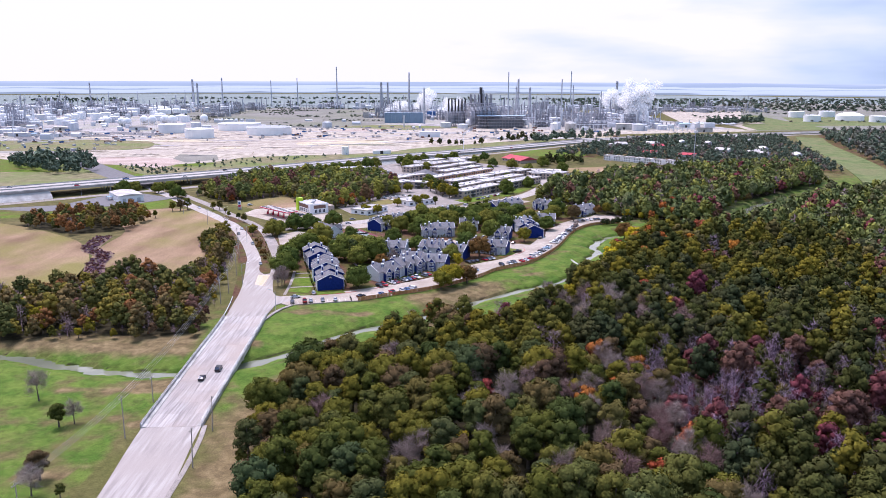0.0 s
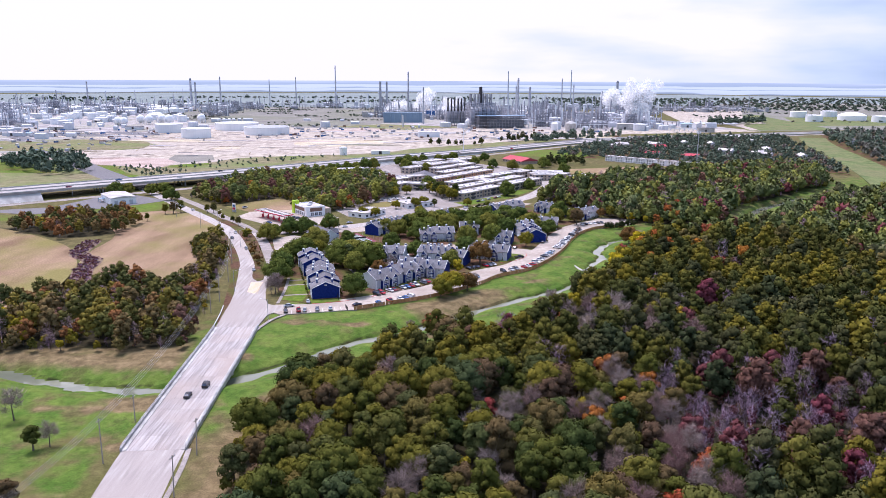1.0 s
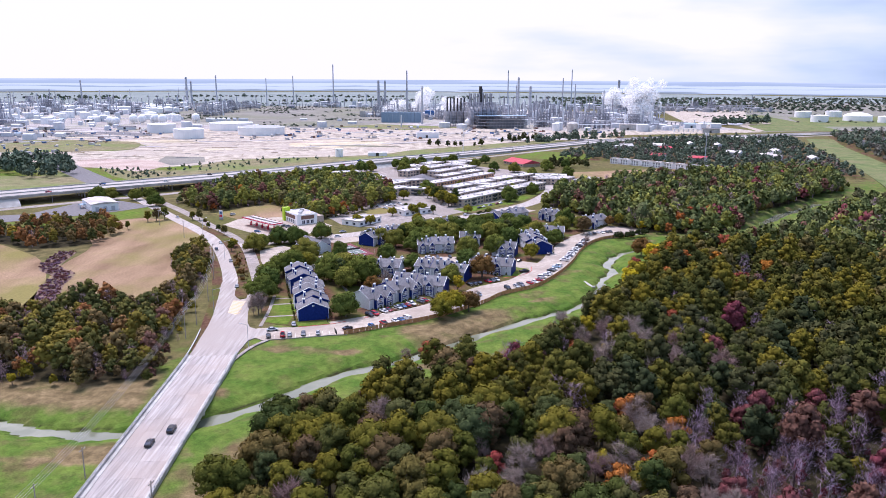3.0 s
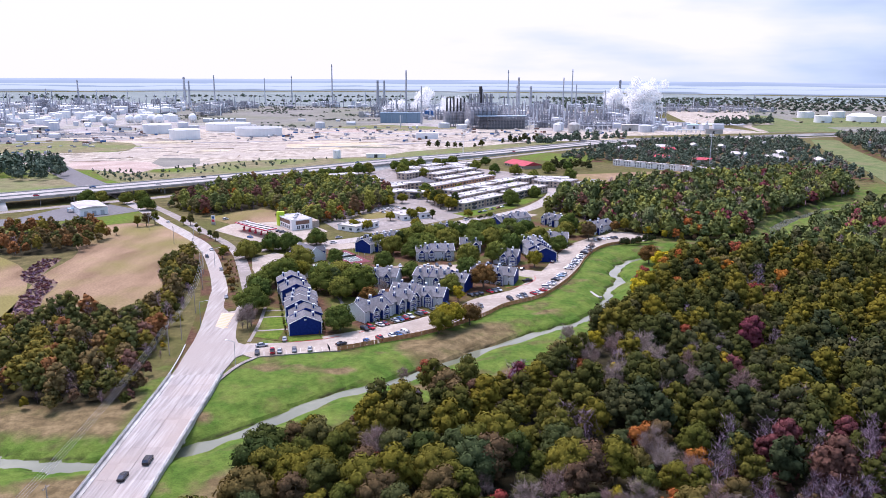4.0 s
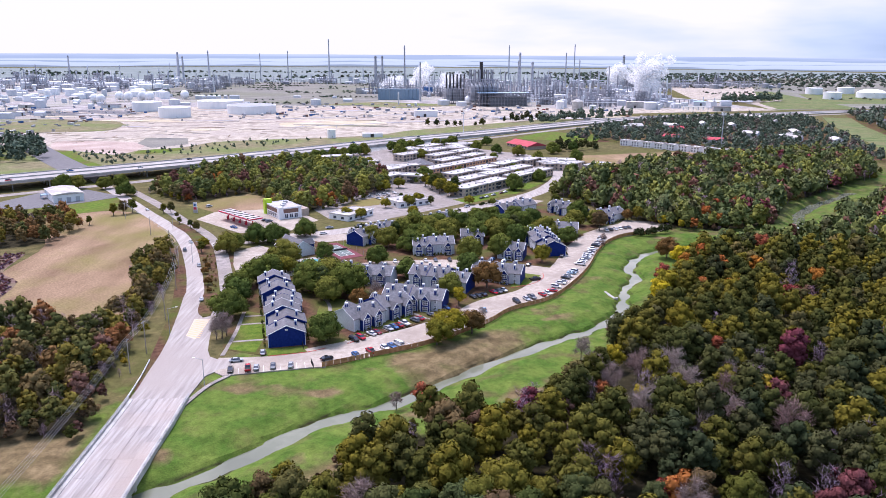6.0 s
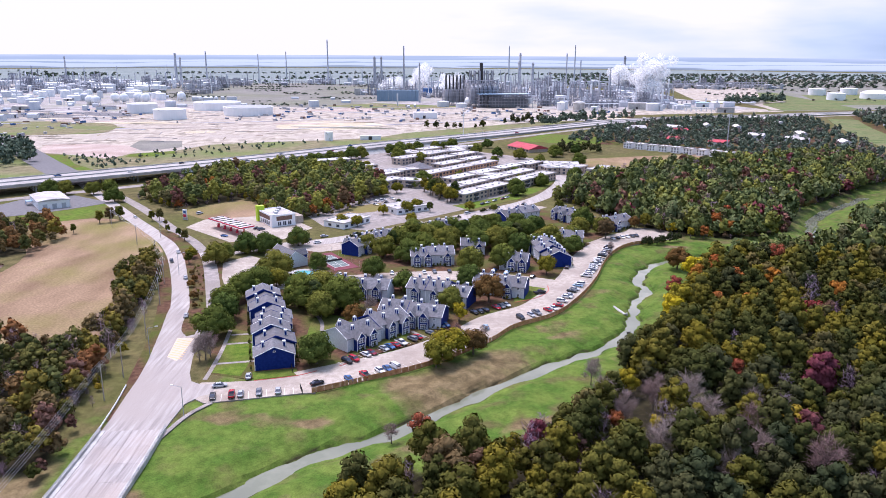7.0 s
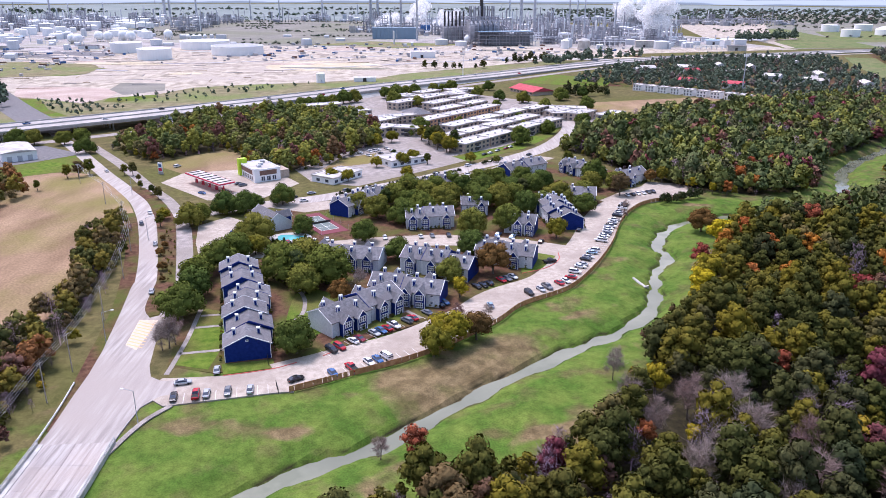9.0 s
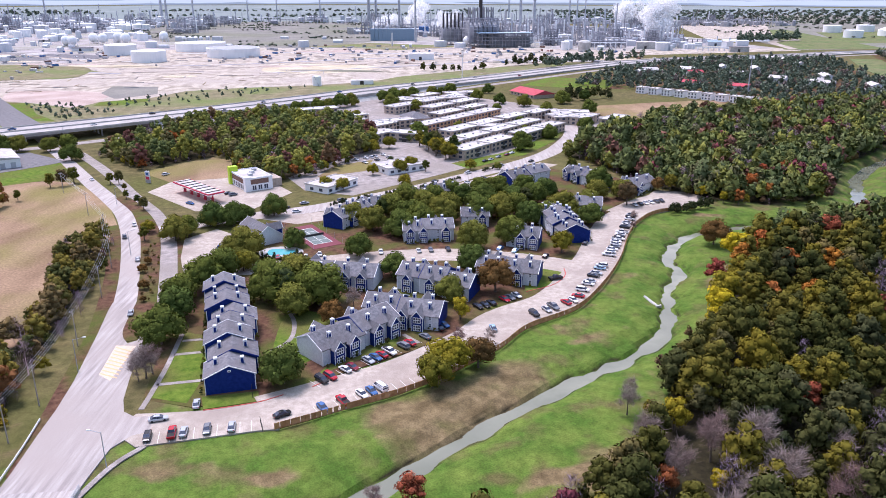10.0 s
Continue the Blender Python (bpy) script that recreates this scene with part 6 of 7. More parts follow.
woods("hedge", scatter([(112, 509), (136, 521), (138, 526), (110, 514)], 3.0), "far", "dark clipped hedge at the end of the lot", lambda x, y: 0.55, 0.36)
woods("hedge", scatter([(-69, 452), (-58, 447), (-50, 455), (-52, 458), (-58, 451), (-67, 456)], 1.6), "far", "dark clipped hedge round the pool", lambda x, y: 0.55, 0.14)


# ---- pool, court and filling station ----
pool = thing("swimming_pool", pose(-60, 459, 0.1), "turquoise swimming pool in a pale paved deck", "pool")
part("deck", Mesh().prism([(9 * math.cos(a), 7 * math.sin(a)) for a in np.linspace(0, 2 * math.pi, 28, False)], -0.3, 0.05, "z"), m_concrete, pool)
part("water", Mesh().prism([(6.2 * math.cos(a) * (1 + 0.14 * math.cos(3 * a)), 3.8 * math.sin(a) * (1 + 0.14 * math.cos(3 * a))) for a in np.linspace(0, 2 * math.pi, 32, False)], -0.2, 0.08, "z"), m_pool, pool)
court = thing("tennis_court", pose(-50.3, 479.5, 0.10, 0, 0, 122), "faded red and grey tennis court", "tennis court")
part("surface", Mesh().box(-16, -6.5, -0.1, 16, 6.5, 0.05), m_court, court)
part("court_inner", Mesh().box(-11, -4, 0.0, 11, 4, 0.06), m_court_in, court)
lines = Mesh()
for y in (-4, 4, 0):
    lines.box(-11, y - 0.1, 0.05, 11, y + 0.1, 0.068)
for x in (-11, -6, 6, 11):
    lines.box(x - 0.1, -4, 0.05, x + 0.1, 4, 0.068)
part("line_marking", lines, m_mark, court)
net = Mesh().box(-0.04, -5, 0.05, 0.04, 5, 1.0)
part("net", net, m_dark, court)
for x, y in ((-16, -6.5), (-8, -6.5), (0, -6.5), (8, -6.5), (16, -6.5), (16, 6.5), (8, 6.5), (0, 6.5), (-8, 6.5), (-16, 6.5)):
    part("fence_post", Mesh().rod((x, y, 0), (x, y, 3), 0.05, 5), m_steel, court)

canopy = thing("fuel_canopy", pose(-117.5, 543.3, 0.1, 0, 0, -45.5), "red-edged white filling station canopy over fuel pumps", "canopy")
part("fascia", Mesh().box(-18, -4.6, 4.7, 18, 4.6, 5.6), m_red, canopy, "bright red fascia")
part("canopy_roof", Mesh().box(-17.6, -4.2, 5.3, 17.6, 4.2, 5.66), m_roof_white, canopy)
part("fascia_band", Mesh().box(-18.05, -4.65, 4.72, 18.05, 4.65, 4.95), m_white, canopy)
for i in range(7):
    part("roof_beam", Mesh().box(-15 + 5 * i - 0.3, -4.1, 5.6, -15 + 5 * i + 0.3, 4.1, 5.95), m_dark, canopy)
for i in range(5):
    x = -14 + 7 * i
    part("canopy_column", Mesh().box(x - 0.3, -0.3, 0, x + 0.3, 0.3, 4.75), m_red, canopy)
    pump = part("fuel_pump", Mesh().box(x - 1.6, -0.45, 0, x - 0.8, 0.45, 2.0), m_red, canopy, "red and white fuel pump")
    part("pump_face", Mesh().box(x - 1.5, -0.5, 1.0, x - 0.9, 0.5, 1.7), m_white, pump)
store = thing("store", pose(-95.7, 552.8, 0.1, 0, 0, 34), "two-storey brown brick and white store with a lime tower", "store")
part("wall", Mesh().box(0, 0, 0, 14.5, 23, 6.6), m_white, store)
part("brick_band", Mesh().box(-0.05, 1.0, 3.6, 3.0, 20.5, 6.2), m_brown, store)
part("brick_band", Mesh().box(2.6, -0.05, 3.6, 12.4, 4.0, 6.2), m_brown, store)
part("flat_roof", Mesh().box(0.3, 0.3, 6.4, 14.2, 22.7, 6.75), m_roof_white, store)
part("parapet", Mesh().box(-0.15, -0.15, 6.2, 14.65, 0.15, 7.1).box(-0.15, 22.85, 6.2, 14.65, 23.15, 7.1).box(-0.15, 0.15, 6.2, 0.15, 22.85, 7.1).box(14.35, 0.15, 6.2, 14.65, 22.85, 7.1), m_white, store)
part("corner_tower", Mesh().box(-0.5, -0.4, 0, 2.4, 2.6, 7.6), m_white, store)
for i in range(3):
    part("roof_unit", Mesh().box(4 + 3 * i, 6 + 5 * i, 6.75, 6.2 + 3 * i, 8 + 5 * i, 7.9), m_steel, store)
for i in range(5):
    window(store, -0.08, 3.6 + 3.4 * i, 0.5, -90, 2.4, 2.5, 2, 1)
for i in range(3):
    window(store, 4.4 + 3.2 * i, -0.02, 0.5, 0, 2.2, 2.5, 2, 1)
part("sign_tower", Mesh().box(-1.2, 20.5, 0, 3.4, 23.6, 9.4), m_lime, store, "bright lime green sign tower")
part("store_wing", Mesh().box(14.5, 3, 0, 21, 20, 4.4), m_tan, store)
sign = thing("station_sign", pose(-153.6, 572.6, 0.1, 0, 0, -20), "white and pink roadside price sign on a plinth", "sign")
part("sign_board", Mesh().box(-1.4, -0.25, 1.6, 1.4, 0.25, 6.6), m_white, sign)
part("price_panel", Mesh().box(-1.2, -0.3, 1.9, 1.2, 0.3, 3.6), m_red, sign, "pink-red price panel")
part("emblem", Mesh().box(-0.9, -0.3, 4.2, 0.9, 0.3, 5.8), paints["b"], sign, "plain blue emblem panel")
part("plinth", Mesh().box(-1.5, -0.35, 0, 1.5, 0.35, 1.6), m_concrete, sign)
for k, (x, y, r) in enumerate(((-104, 549, 40), (-101, 546, 40), (-118, 530, -30), (-150, 590, 60), (-62, 530, 25), (-70, 522, 25))):
    car(("sedan", "suv")[k % 2], "kgbwsk"[k], x, y, r, 0.12, "parked vehicles")


car_row(-46, 628, -30, 642, "w.wWw.w", 90, where="in the office car park", far=True)
car_row(-40, 620, -26, 634, "w.k.w", 90, where="in the office car park", far=True)
for i, off, code in ((8, 2.5, "k"), (12, -2.5, "w"), (17, 3.5, "g"), (24, -3.5, "r"), (28, 3.5, "k"), (33, 3.6, "w"), (38, 3.6, "s"), (42, -3.0, "k")):
    p, q, sd = BACK_STREET[i], BACK_STREET[i + 1], sides(BACK_STREET)[i]
    car(("sedan", "suv")[i % 2], code, p.x + sd.x * off, p.y + sd.y * off, math.degrees(math.atan2(q.y - p.y, q.x - p.x)), 0.1, "cars on the street", "on the street behind the flats", True)


# ---- flat-roofed and plain buildings ----
@shared
def plain_window(w, h):
    return Mesh().box(-w / 2, -0.05, 0, w / 2, 0.05, h).data("window")


def block(x, y, rot, L, D, h, wall, label, cat="building", roof=None, win=(4.4, 2.3), name="apartment_block", storeys=2, entry=True, group=""):
    """A plain flat-roofed block with a parapet, windows and a stair entry painted dark."""
    root = thing(name, pose(x, y, 0.05, 0, 0, rot), label, cat, group)
    part("wall", Mesh().box(0, 0, 0, L, D, h), wall, root)
    part("flat_roof", Mesh().box(-0.35, -0.35, h - 0.05, L + 0.35, D + 0.35, h + 0.3), roof or m_roof_white, root)
    part("parapet", Mesh().box(-0.4, -0.4, h + 0.1, L + 0.4, 0, h + 0.65).box(-0.4, D, h + 0.1, L + 0.4, D + 0.4, h + 0.65).box(-0.4, 0, h + 0.1, 0, D, h + 0.65).box(L, 0, h + 0.1, L + 0.4, D, h + 0.65), m_roof_white, root)
    me = plain_window(win[1], 1.5)
    n = max(2, int(L / win[0]))
    for s in range(storeys):
        for i in range(n):
            u = (i + 0.5) * L / n
            if entry and abs(u - L / 2) < 2.0:
                continue
            part("window", me, m_glass, root).matrix_basis = pose(u, -0.03, 0.9 + 2.75 * s)
        for v in (0.3, 0.7):
            part("window", me, m_glass, root).matrix_basis = pose(-0.03, D * v, 0.9 + 2.75 * s, 0, 0, 90)
    if entry:
        # A solid dark box stands in for the shade of the stair recess
        part("stair_opening", Mesh().box(L / 2 - 1.6, -0.06, 0, L / 2 + 1.6, 0.5, h - 0.7), m_dark, root, "stair entry, its shade painted dark")
        part("balcony", Mesh().box(L / 2 - 1.9, -1.1, 2.6, L / 2 + 1.9, 0, 2.8), m_concrete, root)
    for i in range(max(1, int(L / 9))):
        part("roof_unit", Mesh().box(4 + 9 * i, D * 0.45, h + 0.3, 5.1 + 9 * i, D * 0.45 + 1.1, h + 1.1), m_steel, root)
    return root


U, V, O = Vector((0.616, 0.788)), Vector((-0.788, 0.616)), Vector((21, 628))
rows = ((0, ((0, 27), (29, 58), (68, 96), (99, 126))), (21, ((6, 30), (33, 60), (64, 94), (97, 128))), (44, ((46, 76), (80, 110), (116, 146))), (74, ((52, 84), (86, 118), (120, 152))), (96, ((100, 132), (138, 166))), (122, ((122, 154), (160, 190))), (148, ((106, 138), (146, 178), (184, 208))), (172, ((132, 160), (170, 198))))
for v, spans in rows:
    for a, b in spans:
        p = O + U * a + V * v
        warm = v == 74
        block(p.x, p.y, 52, b - a, 12.5, 5.9, m_orange if warm else m_tan, "orange brick flats with a white flat roof" if warm else "tan brick two-storey flats with a white flat roof", group="flat-roofed flats")
for a, v, L in ((150, 40, 26), (150, 18, 26), (152, -2, 26), (158, -24, 28), (6, 78, 20), (30, 100, 22), (30, 128, 20)):
    p = O + U * a + V * v
    block(p.x, p.y, 52, L, 12.5, 5.9, m_tan, "tan brick two-storey flats with a white flat roof", group="flat-roofed flats")
for x, y, rot, L, D in ((-107, 786, 27, 33, 12), (-86, 746, 30, 42, 12), (-40, 727, 32, 33, 11.5), (-33, 841, 17, 26, 13), (-5, 850, 20, 40, 13), (14, 888, 20, 30, 12), (-29, 689, -15, 21, 12), (95, 752, 14, 34, 13), (96, 779, -8, 30, 13), (33, 715, -14, 20, 12)):
    block(x, y, rot, L, D, 5.8, m_tan, "tan brick two-storey flats with a white flat roof", group="flat-roofed flats")
club = thing("club_building", pose(-18, 758, 0.05, 0, 0, 20), "pale low building with a grey hipped roof", "building")
part("wall", Mesh().box(0, 0, 0, 18, 22, 3.6), m_tan, club)
hip = Mesh()
hip.add([(-1, -1, 3.5), (19, -1, 3.5), (19, 23, 3.5), (-1, 23, 3.5), (9, 8, 7.6), (9, 14, 7.6)], [(0, 1, 4), (1, 2, 5, 4), (2, 3, 5), (3, 0, 4, 5), (3, 2, 1, 0)])
part("roof", hip, m_shingle, club, "grey hipped roof")
for i in range(4):
    part("window", plain_window(2.3, 1.5), m_glass, club).matrix_basis = pose(2.5 + 4.3 * i, -0.03, 0.9)
for k in range(5):
    p = O + U * (58 + 6 * k) + V * 66
    car_row(p.x, p.y, p.x + U.x * 4, p.y + U.y * 4, "rK"[k % 2] + "w", 90, where="beside the tan flats", far=True)
for a, v, code in ((4, -12, "k.w..s..m.w...k"), (10, 36, "w.k.r"), (90, 62, "r.kRb.w"), (120, 88, "k.w.r"), (96, 110, "kw.kb.s")):
    p, q = O + U * a + V * v, O + U * (a + 2.8 * len(code)) + V * v
    car_row(p.x, p.y, q.x, q.y, code, 90 if v > 0 else 0, where="beside the tan flats", far=True)
for k in range(10):
    p = O + U * (12 + (k * 37) % 140 + rng.uniform(-4, 4)) + V * ((17, 39, 65, 92, 115, 141)[k % 6] + rng.uniform(-1, 1))
    plant(OAK[k % 2], p.x, p.y, rng.uniform(0.5, 0.7), "dark green oak among the tan flats", "trees among the tan flats")
for x, y, s in ((-18, 594, 0.9), (-33, 590, 0.7), (-12, 606, 0.8), (-14, 564, 0.75), (23, 602, 0.7), (-56, 561, 0.7), (-46, 556, 0.75), (4, 648, 1.15), (11, 632, 1.1), (-3, 662, 1.1), (-62, 600, 0.7), (-38, 652, 0.9), (-28, 664, 0.9)):
    plant(OLIVE[rng.integers(2)], x, y, s, "olive tree beside the low halls", "roadside trees")
for x, y in ((-45, 529), (-33, 539), (-19, 548), (-2, 562), (13, 577), (33, 600)):
    woods("hedge", [(x + u * 0.77 + rng.normal() * 0.3, y + u * 0.64 + rng.normal() * 0.3) for u in np.arange(-4.5, 4.6, 1.1)], "far", "dark clipped hedge along the street", lambda x, y: 0.56, 0.17)
block(-24, 589, 35, 24.5, 19, 3.6, m_white, "low white hall with a pale membrane roof", name="hall", entry=False, storeys=1)
block(-53, 548, 56, 24, 15.6, 3.4, m_white, "low white office building with a flat roof", name="office_building", entry=False, storeys=1)
hall = thing("warehouse", pose(-242, 611, 0.05, 0, 0, 126), "white metal warehouse with a shallow roof", "warehouse")
part("wall", Mesh().box(0, 0, 0, 32, 19, 5.4), m_white, hall)
part("roof", Mesh().prism([(-0.4, 5.3), (19.4, 5.3), (19.4, 5.6), (14, 6.4), (9.5, 6.7), (5, 6.4), (-0.4, 5.6)], -0.4, 32.4, "x"), m_roof_white, hall)
for i in range(3):
    part("loading_door", Mesh().box(-0.06, 2.5 + 5.6 * i, 0, 0.1, 5.2 + 5.6 * i, 3.4), m_steel, hall)
for i in range(6):
    part("wall_seam", Mesh().box(2.5 + 5.2 * i, 18.96, 0.3, 2.65 + 5.2 * i, 19.04, 5.2), m_concrete, hall)
part("entrance_canopy", Mesh().box(20, 19, 2.8, 26, 23, 3.1).box(20.1, 22.6, 0, 20.4, 22.9, 2.8).box(25.6, 22.6, 0, 25.9, 22.9, 2.8), paints["l"], hall, "pale blue entrance canopy")
red_hall = thing("red_roofed_building", pose(78, 930, 0.05, 0, 0, -62), "long pale building with a red metal roof", "building")
part("wall", Mesh().box(0, 0, 0, 40, 24, 3.6), m_tan, red_hall)
part("roof", Mesh().prism([(-1, 3.4), (25, 3.4), (12, 7.2)], -1, 41, "x"), m_red_roof, red_hall, "red metal gable roof")
for i in range(7):
    part("window", plain_window(2.6, 1.4), m_glass, red_hall).matrix_basis = pose(3 + 5.6 * i, -0.03, 1.0)


def house(x, y, rot, L, D, h, roof_m, label):
    root = thing("house", pose(x, y, 0.05, 0, 0, rot), label, "house", "far houses")
    part("wall", Mesh().prism(gable_outline(D, h, 2.4), 0, L, "x"), m_siding, root)
    part("roof", gable_roof(-0.5, L + 0.5, D, h, 2.4), roof_m, root)
    if y < 1150 and x < 420:
        for i in range(3):
            part("window", plain_window(1.4, 1.3), m_glass, root).matrix_basis = pose((i + 0.5) * L / 3, -D / 2 - 0.03, 1.0)
    return root


for i in range(9):
    p = Vector((205, 938)).lerp(Vector((285, 862)), i / 8)
    block(p.x, p.y, -44, 9.5, 9, 5.8, m_white, "white terraced house in a far row", "house", m_roof_white, (3, 1.4), "terraced_house", 2, False, "far houses")
for i in range(26):
    x, y = rng.uniform(190, 520), rng.uniform(900, 1290)
    if inside(WOOD_RES, x, y):
        house(x, y, float(rng.choice([-40, 50, 10, 80])), rng.uniform(16, 30), 11, rng.uniform(3.5, 6.5), m_roof_white if rng.uniform() < 0.9 else m_red_roof, "far house among dark trees")
for i in range(24):
    x, y = rng.uniform(640, 1150), rng.uniform(820, 1350)
    if inside(WOOD_FAR_R, x, y):
        house(x, y, float(rng.choice([-40, 50, 10])), rng.uniform(14, 20), 10, 5.5, m_shingle, "far suburb house among trees")
mast = thing("cell_tower", pose(313, 925, 0), "tall grey cell tower with a ring of aerials", "tower")
part("pole", Mesh().lathe([(0.7, 0), (0.4, 38)], 8), m_steel, mast)
part("platform", Mesh().lathe([(2.2, 35.4), (2.2, 35.8)], 10), m_steel, mast)
for i in range(9):
    a = 2 * math.pi * i / 9
    part("aerial", Mesh().box(2.2 * math.cos(a) - 0.25, 2.2 * math.sin(a) - 0.25, 34.6, 2.2 * math.cos(a) + 0.25, 2.2 * math.sin(a) + 0.25, 37.6), m_white, mast)


# ---- poles and wires ----
def utility_pole(x, y, h=11.5, lean=0.0, label="grey wooden utility pole with a crossarm", z=0.0):
    root = thing("utility_pole", pose(x, y, z, 0, lean, 80), label, "pole", "utility poles")
    part("pole", Mesh().lathe([(0.17, 0), (0.12, h)], 7), m_wood_pole, root)
    part("crossarm", Mesh().box(-1.2, -0.06, h - 0.8, 1.2, 0.06, h - 0.65), m_wood_pole, root)
    for u in (-1.1, -0.4, 0.4, 1.1):
        part("insulator", Mesh().lathe([(0.06, h - 0.65), (0.05, h - 0.4)], 5, u, 0), m_steel, root)
    return root


LINE = ((-93, 150, 13), (-88.7, 196, 13), (-98.3, 325.5, 12), (-99.2, 342, 12), (-104.5, 376, 12), (-112.5, 412.5, 12), (-121, 442, 12), (-136, 474, 12), (-160, 512, 11), (-190, 552, 11))
for x, y, h in LINE:
    utility_pole(x, y, h)
utility_pole(-90, 221, 10, 0, "slim grey pole beside the bridge", -1.5)
utility_pole(-64.4, 179.7, 11, 4, "dark leaning wooden pole beside the road")
utility_pole(-65.4, 200.7, 11, 5, "dark leaning wooden pole beside the bridge", -0.5)
for k, u in enumerate((-1.1, -0.4, 0.4, 1.1)):
    me = Mesh()
    for (x0, y0, h0), (x1, y1, h1) in zip(LINE[:-1], LINE[1:]):
        a, b = Vector((x0 + u, y0, h0 - 0.4)), Vector((x1 + u, y1, h1 - 0.4))
        sag = (b - a).length * 0.018
        pts = [a.lerp(b, t) - Vector((0, 0, 4 * sag * t * (1 - t))) for t in np.linspace(0, 1, 9)]
        for p, q in zip(pts[:-1], pts[1:]):
            me.rod(p, q, 0.032, 3)
    tagged(part("power_cable", me, m_wire), "thin dark power cable strung between poles", "cable", "power cables")


def street_lamp(x, y, h=10.0, arm=2.6, rot=0.0, z=0.0):
    root = thing("street_lamp", pose(x, y, z, 0, 0, rot), "grey steel street lamp with one arm", "street lamp", "street lamps")
    part("pole", Mesh().lathe([(0.13, 0), (0.08, h)], 7), m_steel, root)
    part("arm", Mesh().rod((0, 0, h - 0.2), (arm, 0, h + 0.5), 0.06, 5), m_steel, root)
    part("lamp_head", Mesh().box(arm - 0.1, -0.16, h + 0.4, arm + 0.7, 0.16, h + 0.58), m_white, root)


street_lamp(-97.3, 360, 10, 2.8, 8)
street_lamp(-119, 456, 10, 2.8, 30)
street_lamp(-71.5, 316, 9, 2.4, 178)
street_lamp(-153, 528, 9, 2.4, 40)
for i in range(18):
    p, s = FREEWAY[12 + 6 * i], sides(FREEWAY)[12 + 6 * i]
    street_lamp(p.x - s.x * 22, p.y - s.y * 22, 11, 2.5, 130)
high = thing("high_mast", pose(33, 1021, 0), "tall white high-mast light beside the freeway", "street lamp")
part("pole", Mesh().lathe([(0.45, 0), (0.25, 34)], 8), m_white, high)
part("lamp_ring", Mesh().lathe([(1.3, 33.4), (1.3, 33.9)], 10), m_steel, high)

# ---- kerbs, hatching and small things by the entrance ----
hatch = thing("painted_hatching", pose(-88.9, 365.5, 0.112, 0, 0, 97), "faded orange diagonal hatching on the junction", "road marking")
part("ground_paint", Mesh().prism([(-11, -1.2), (10, -3.0), (11, 3.0), (-7, 2.8)], -0.01, 0.004, "z"), flat("worn_orange_wash", (0.60, 0.47, 0.36), 0.85), hatch)
stripe = Mesh().prism([(-1.9, -2.6), (-1.3, -2.6), (1.9, 2.6), (1.3, 2.6)], 0, 0.012, "z").data("stripe")
for i in range(9):
    part("stripe", stripe, m_hatch, hatch).matrix_basis = pose(-8 + 2.0 * i, 0, 0)
for line, lab in ((((-56.8, 339.4, 0), (-50, 341.2, 0), (-43.2, 343.6, 0), (-38, 347, 0)), "red-painted kerb"), (((-31, 351, 0), (-28, 354, 0)), "red-painted kerb"), (((34, 417, 0), (44, 423, 0), (50, 432, 0), (51, 440, 0)), "red-painted kerb")):
    setting("kerb", ribbon(curve_points(line, 1.5), 0.15, -0.15, 0.2, 0.2), m_red_paint, lab)
for line in (((-72.6, 340, 0), (-72.8, 347.2, 0), (-73.8, 364, 0), (-76, 384, 0)), ((-73, 352.5, 0), (-58, 355.5, 0)), ((-74, 370, 0), (-62, 372.5, 0)), ((-74.4, 379, 0), (-63.5, 381, 0)), ((-46, 372, 0), (-42, 380, 0), (-43, 392, 0), (-47, 402, 0)), ((-74, 302, 0), (-70.5, 316, 0), (-66, 324, 0)), ((-65.4, 140, 0), (-65.9, 165, 0), (-66.2, 180, 0), (-67.3, 195, 0), (-68.6, 204, 0)), ((-8, 383, 0), (-3, 377, 0))):
    setting("pavement", ribbon(curve_points(line, 2.0), 0.7, -0.7, 0.13, 0.3), m_yard, "narrow grey concrete footpath")
for line in (((-91.8, 307, 0), (-93.5, 322, 0), (-95.5, 335, 0)),):
    rail = tagged(part("guard_rail", ribbon(curve_points(line, 2.0), 0.1, -0.1, 0.8, 0.45), m_white), "white steel guard rail beside the road", "guard rail")
setting("median", Mesh().prism([(p.x, p.y) for p in curve_points([(-94.4, 384, 0), (-91, 378.5, 0), (-88.4, 380, 0), (-90.2, 393, 0), (-91.2, 404, 0), (-93.9, 413.4, 0), (-102.7, 441, 0), (-113.6, 474.5, 0), (-121.6, 494.3, 0), (-134, 516.6, 0), (-152, 542, 0), (-159, 542, 0), (-141.7, 516.7, 0), (-130.5, 494.4, 0), (-122, 474.6, 0), (-109.9, 441, 0), (-100.6, 413.4, 0), (-98.4, 404, 0), (-96.4, 392, 0)], 3, True)], -0.3, 0.16, "z"), m_mulch, "kerbed median of brown mulch")
gate = thing("entrance_gate", pose(0, 0, 0), "black steel rolling gate standing open", "gate")
for a, b in (((-39.6, 329.4), (-41.2, 334.0)), ((-45.6, 345.2), (-46.8, 349.6))):
    me = Mesh()
    for z in (0.3, 1.7):
        me.rod((*a, z), (*b, z), 0.05, 4)
    for t in np.linspace(0, 1, 14):
        p = Vector(a).lerp(Vector(b), t)
        me.rod((p.x, p.y, 0.1), (p.x, p.y, 1.8), 0.035, 4)
    part("gate_leaf", me, m_tyre, gate)
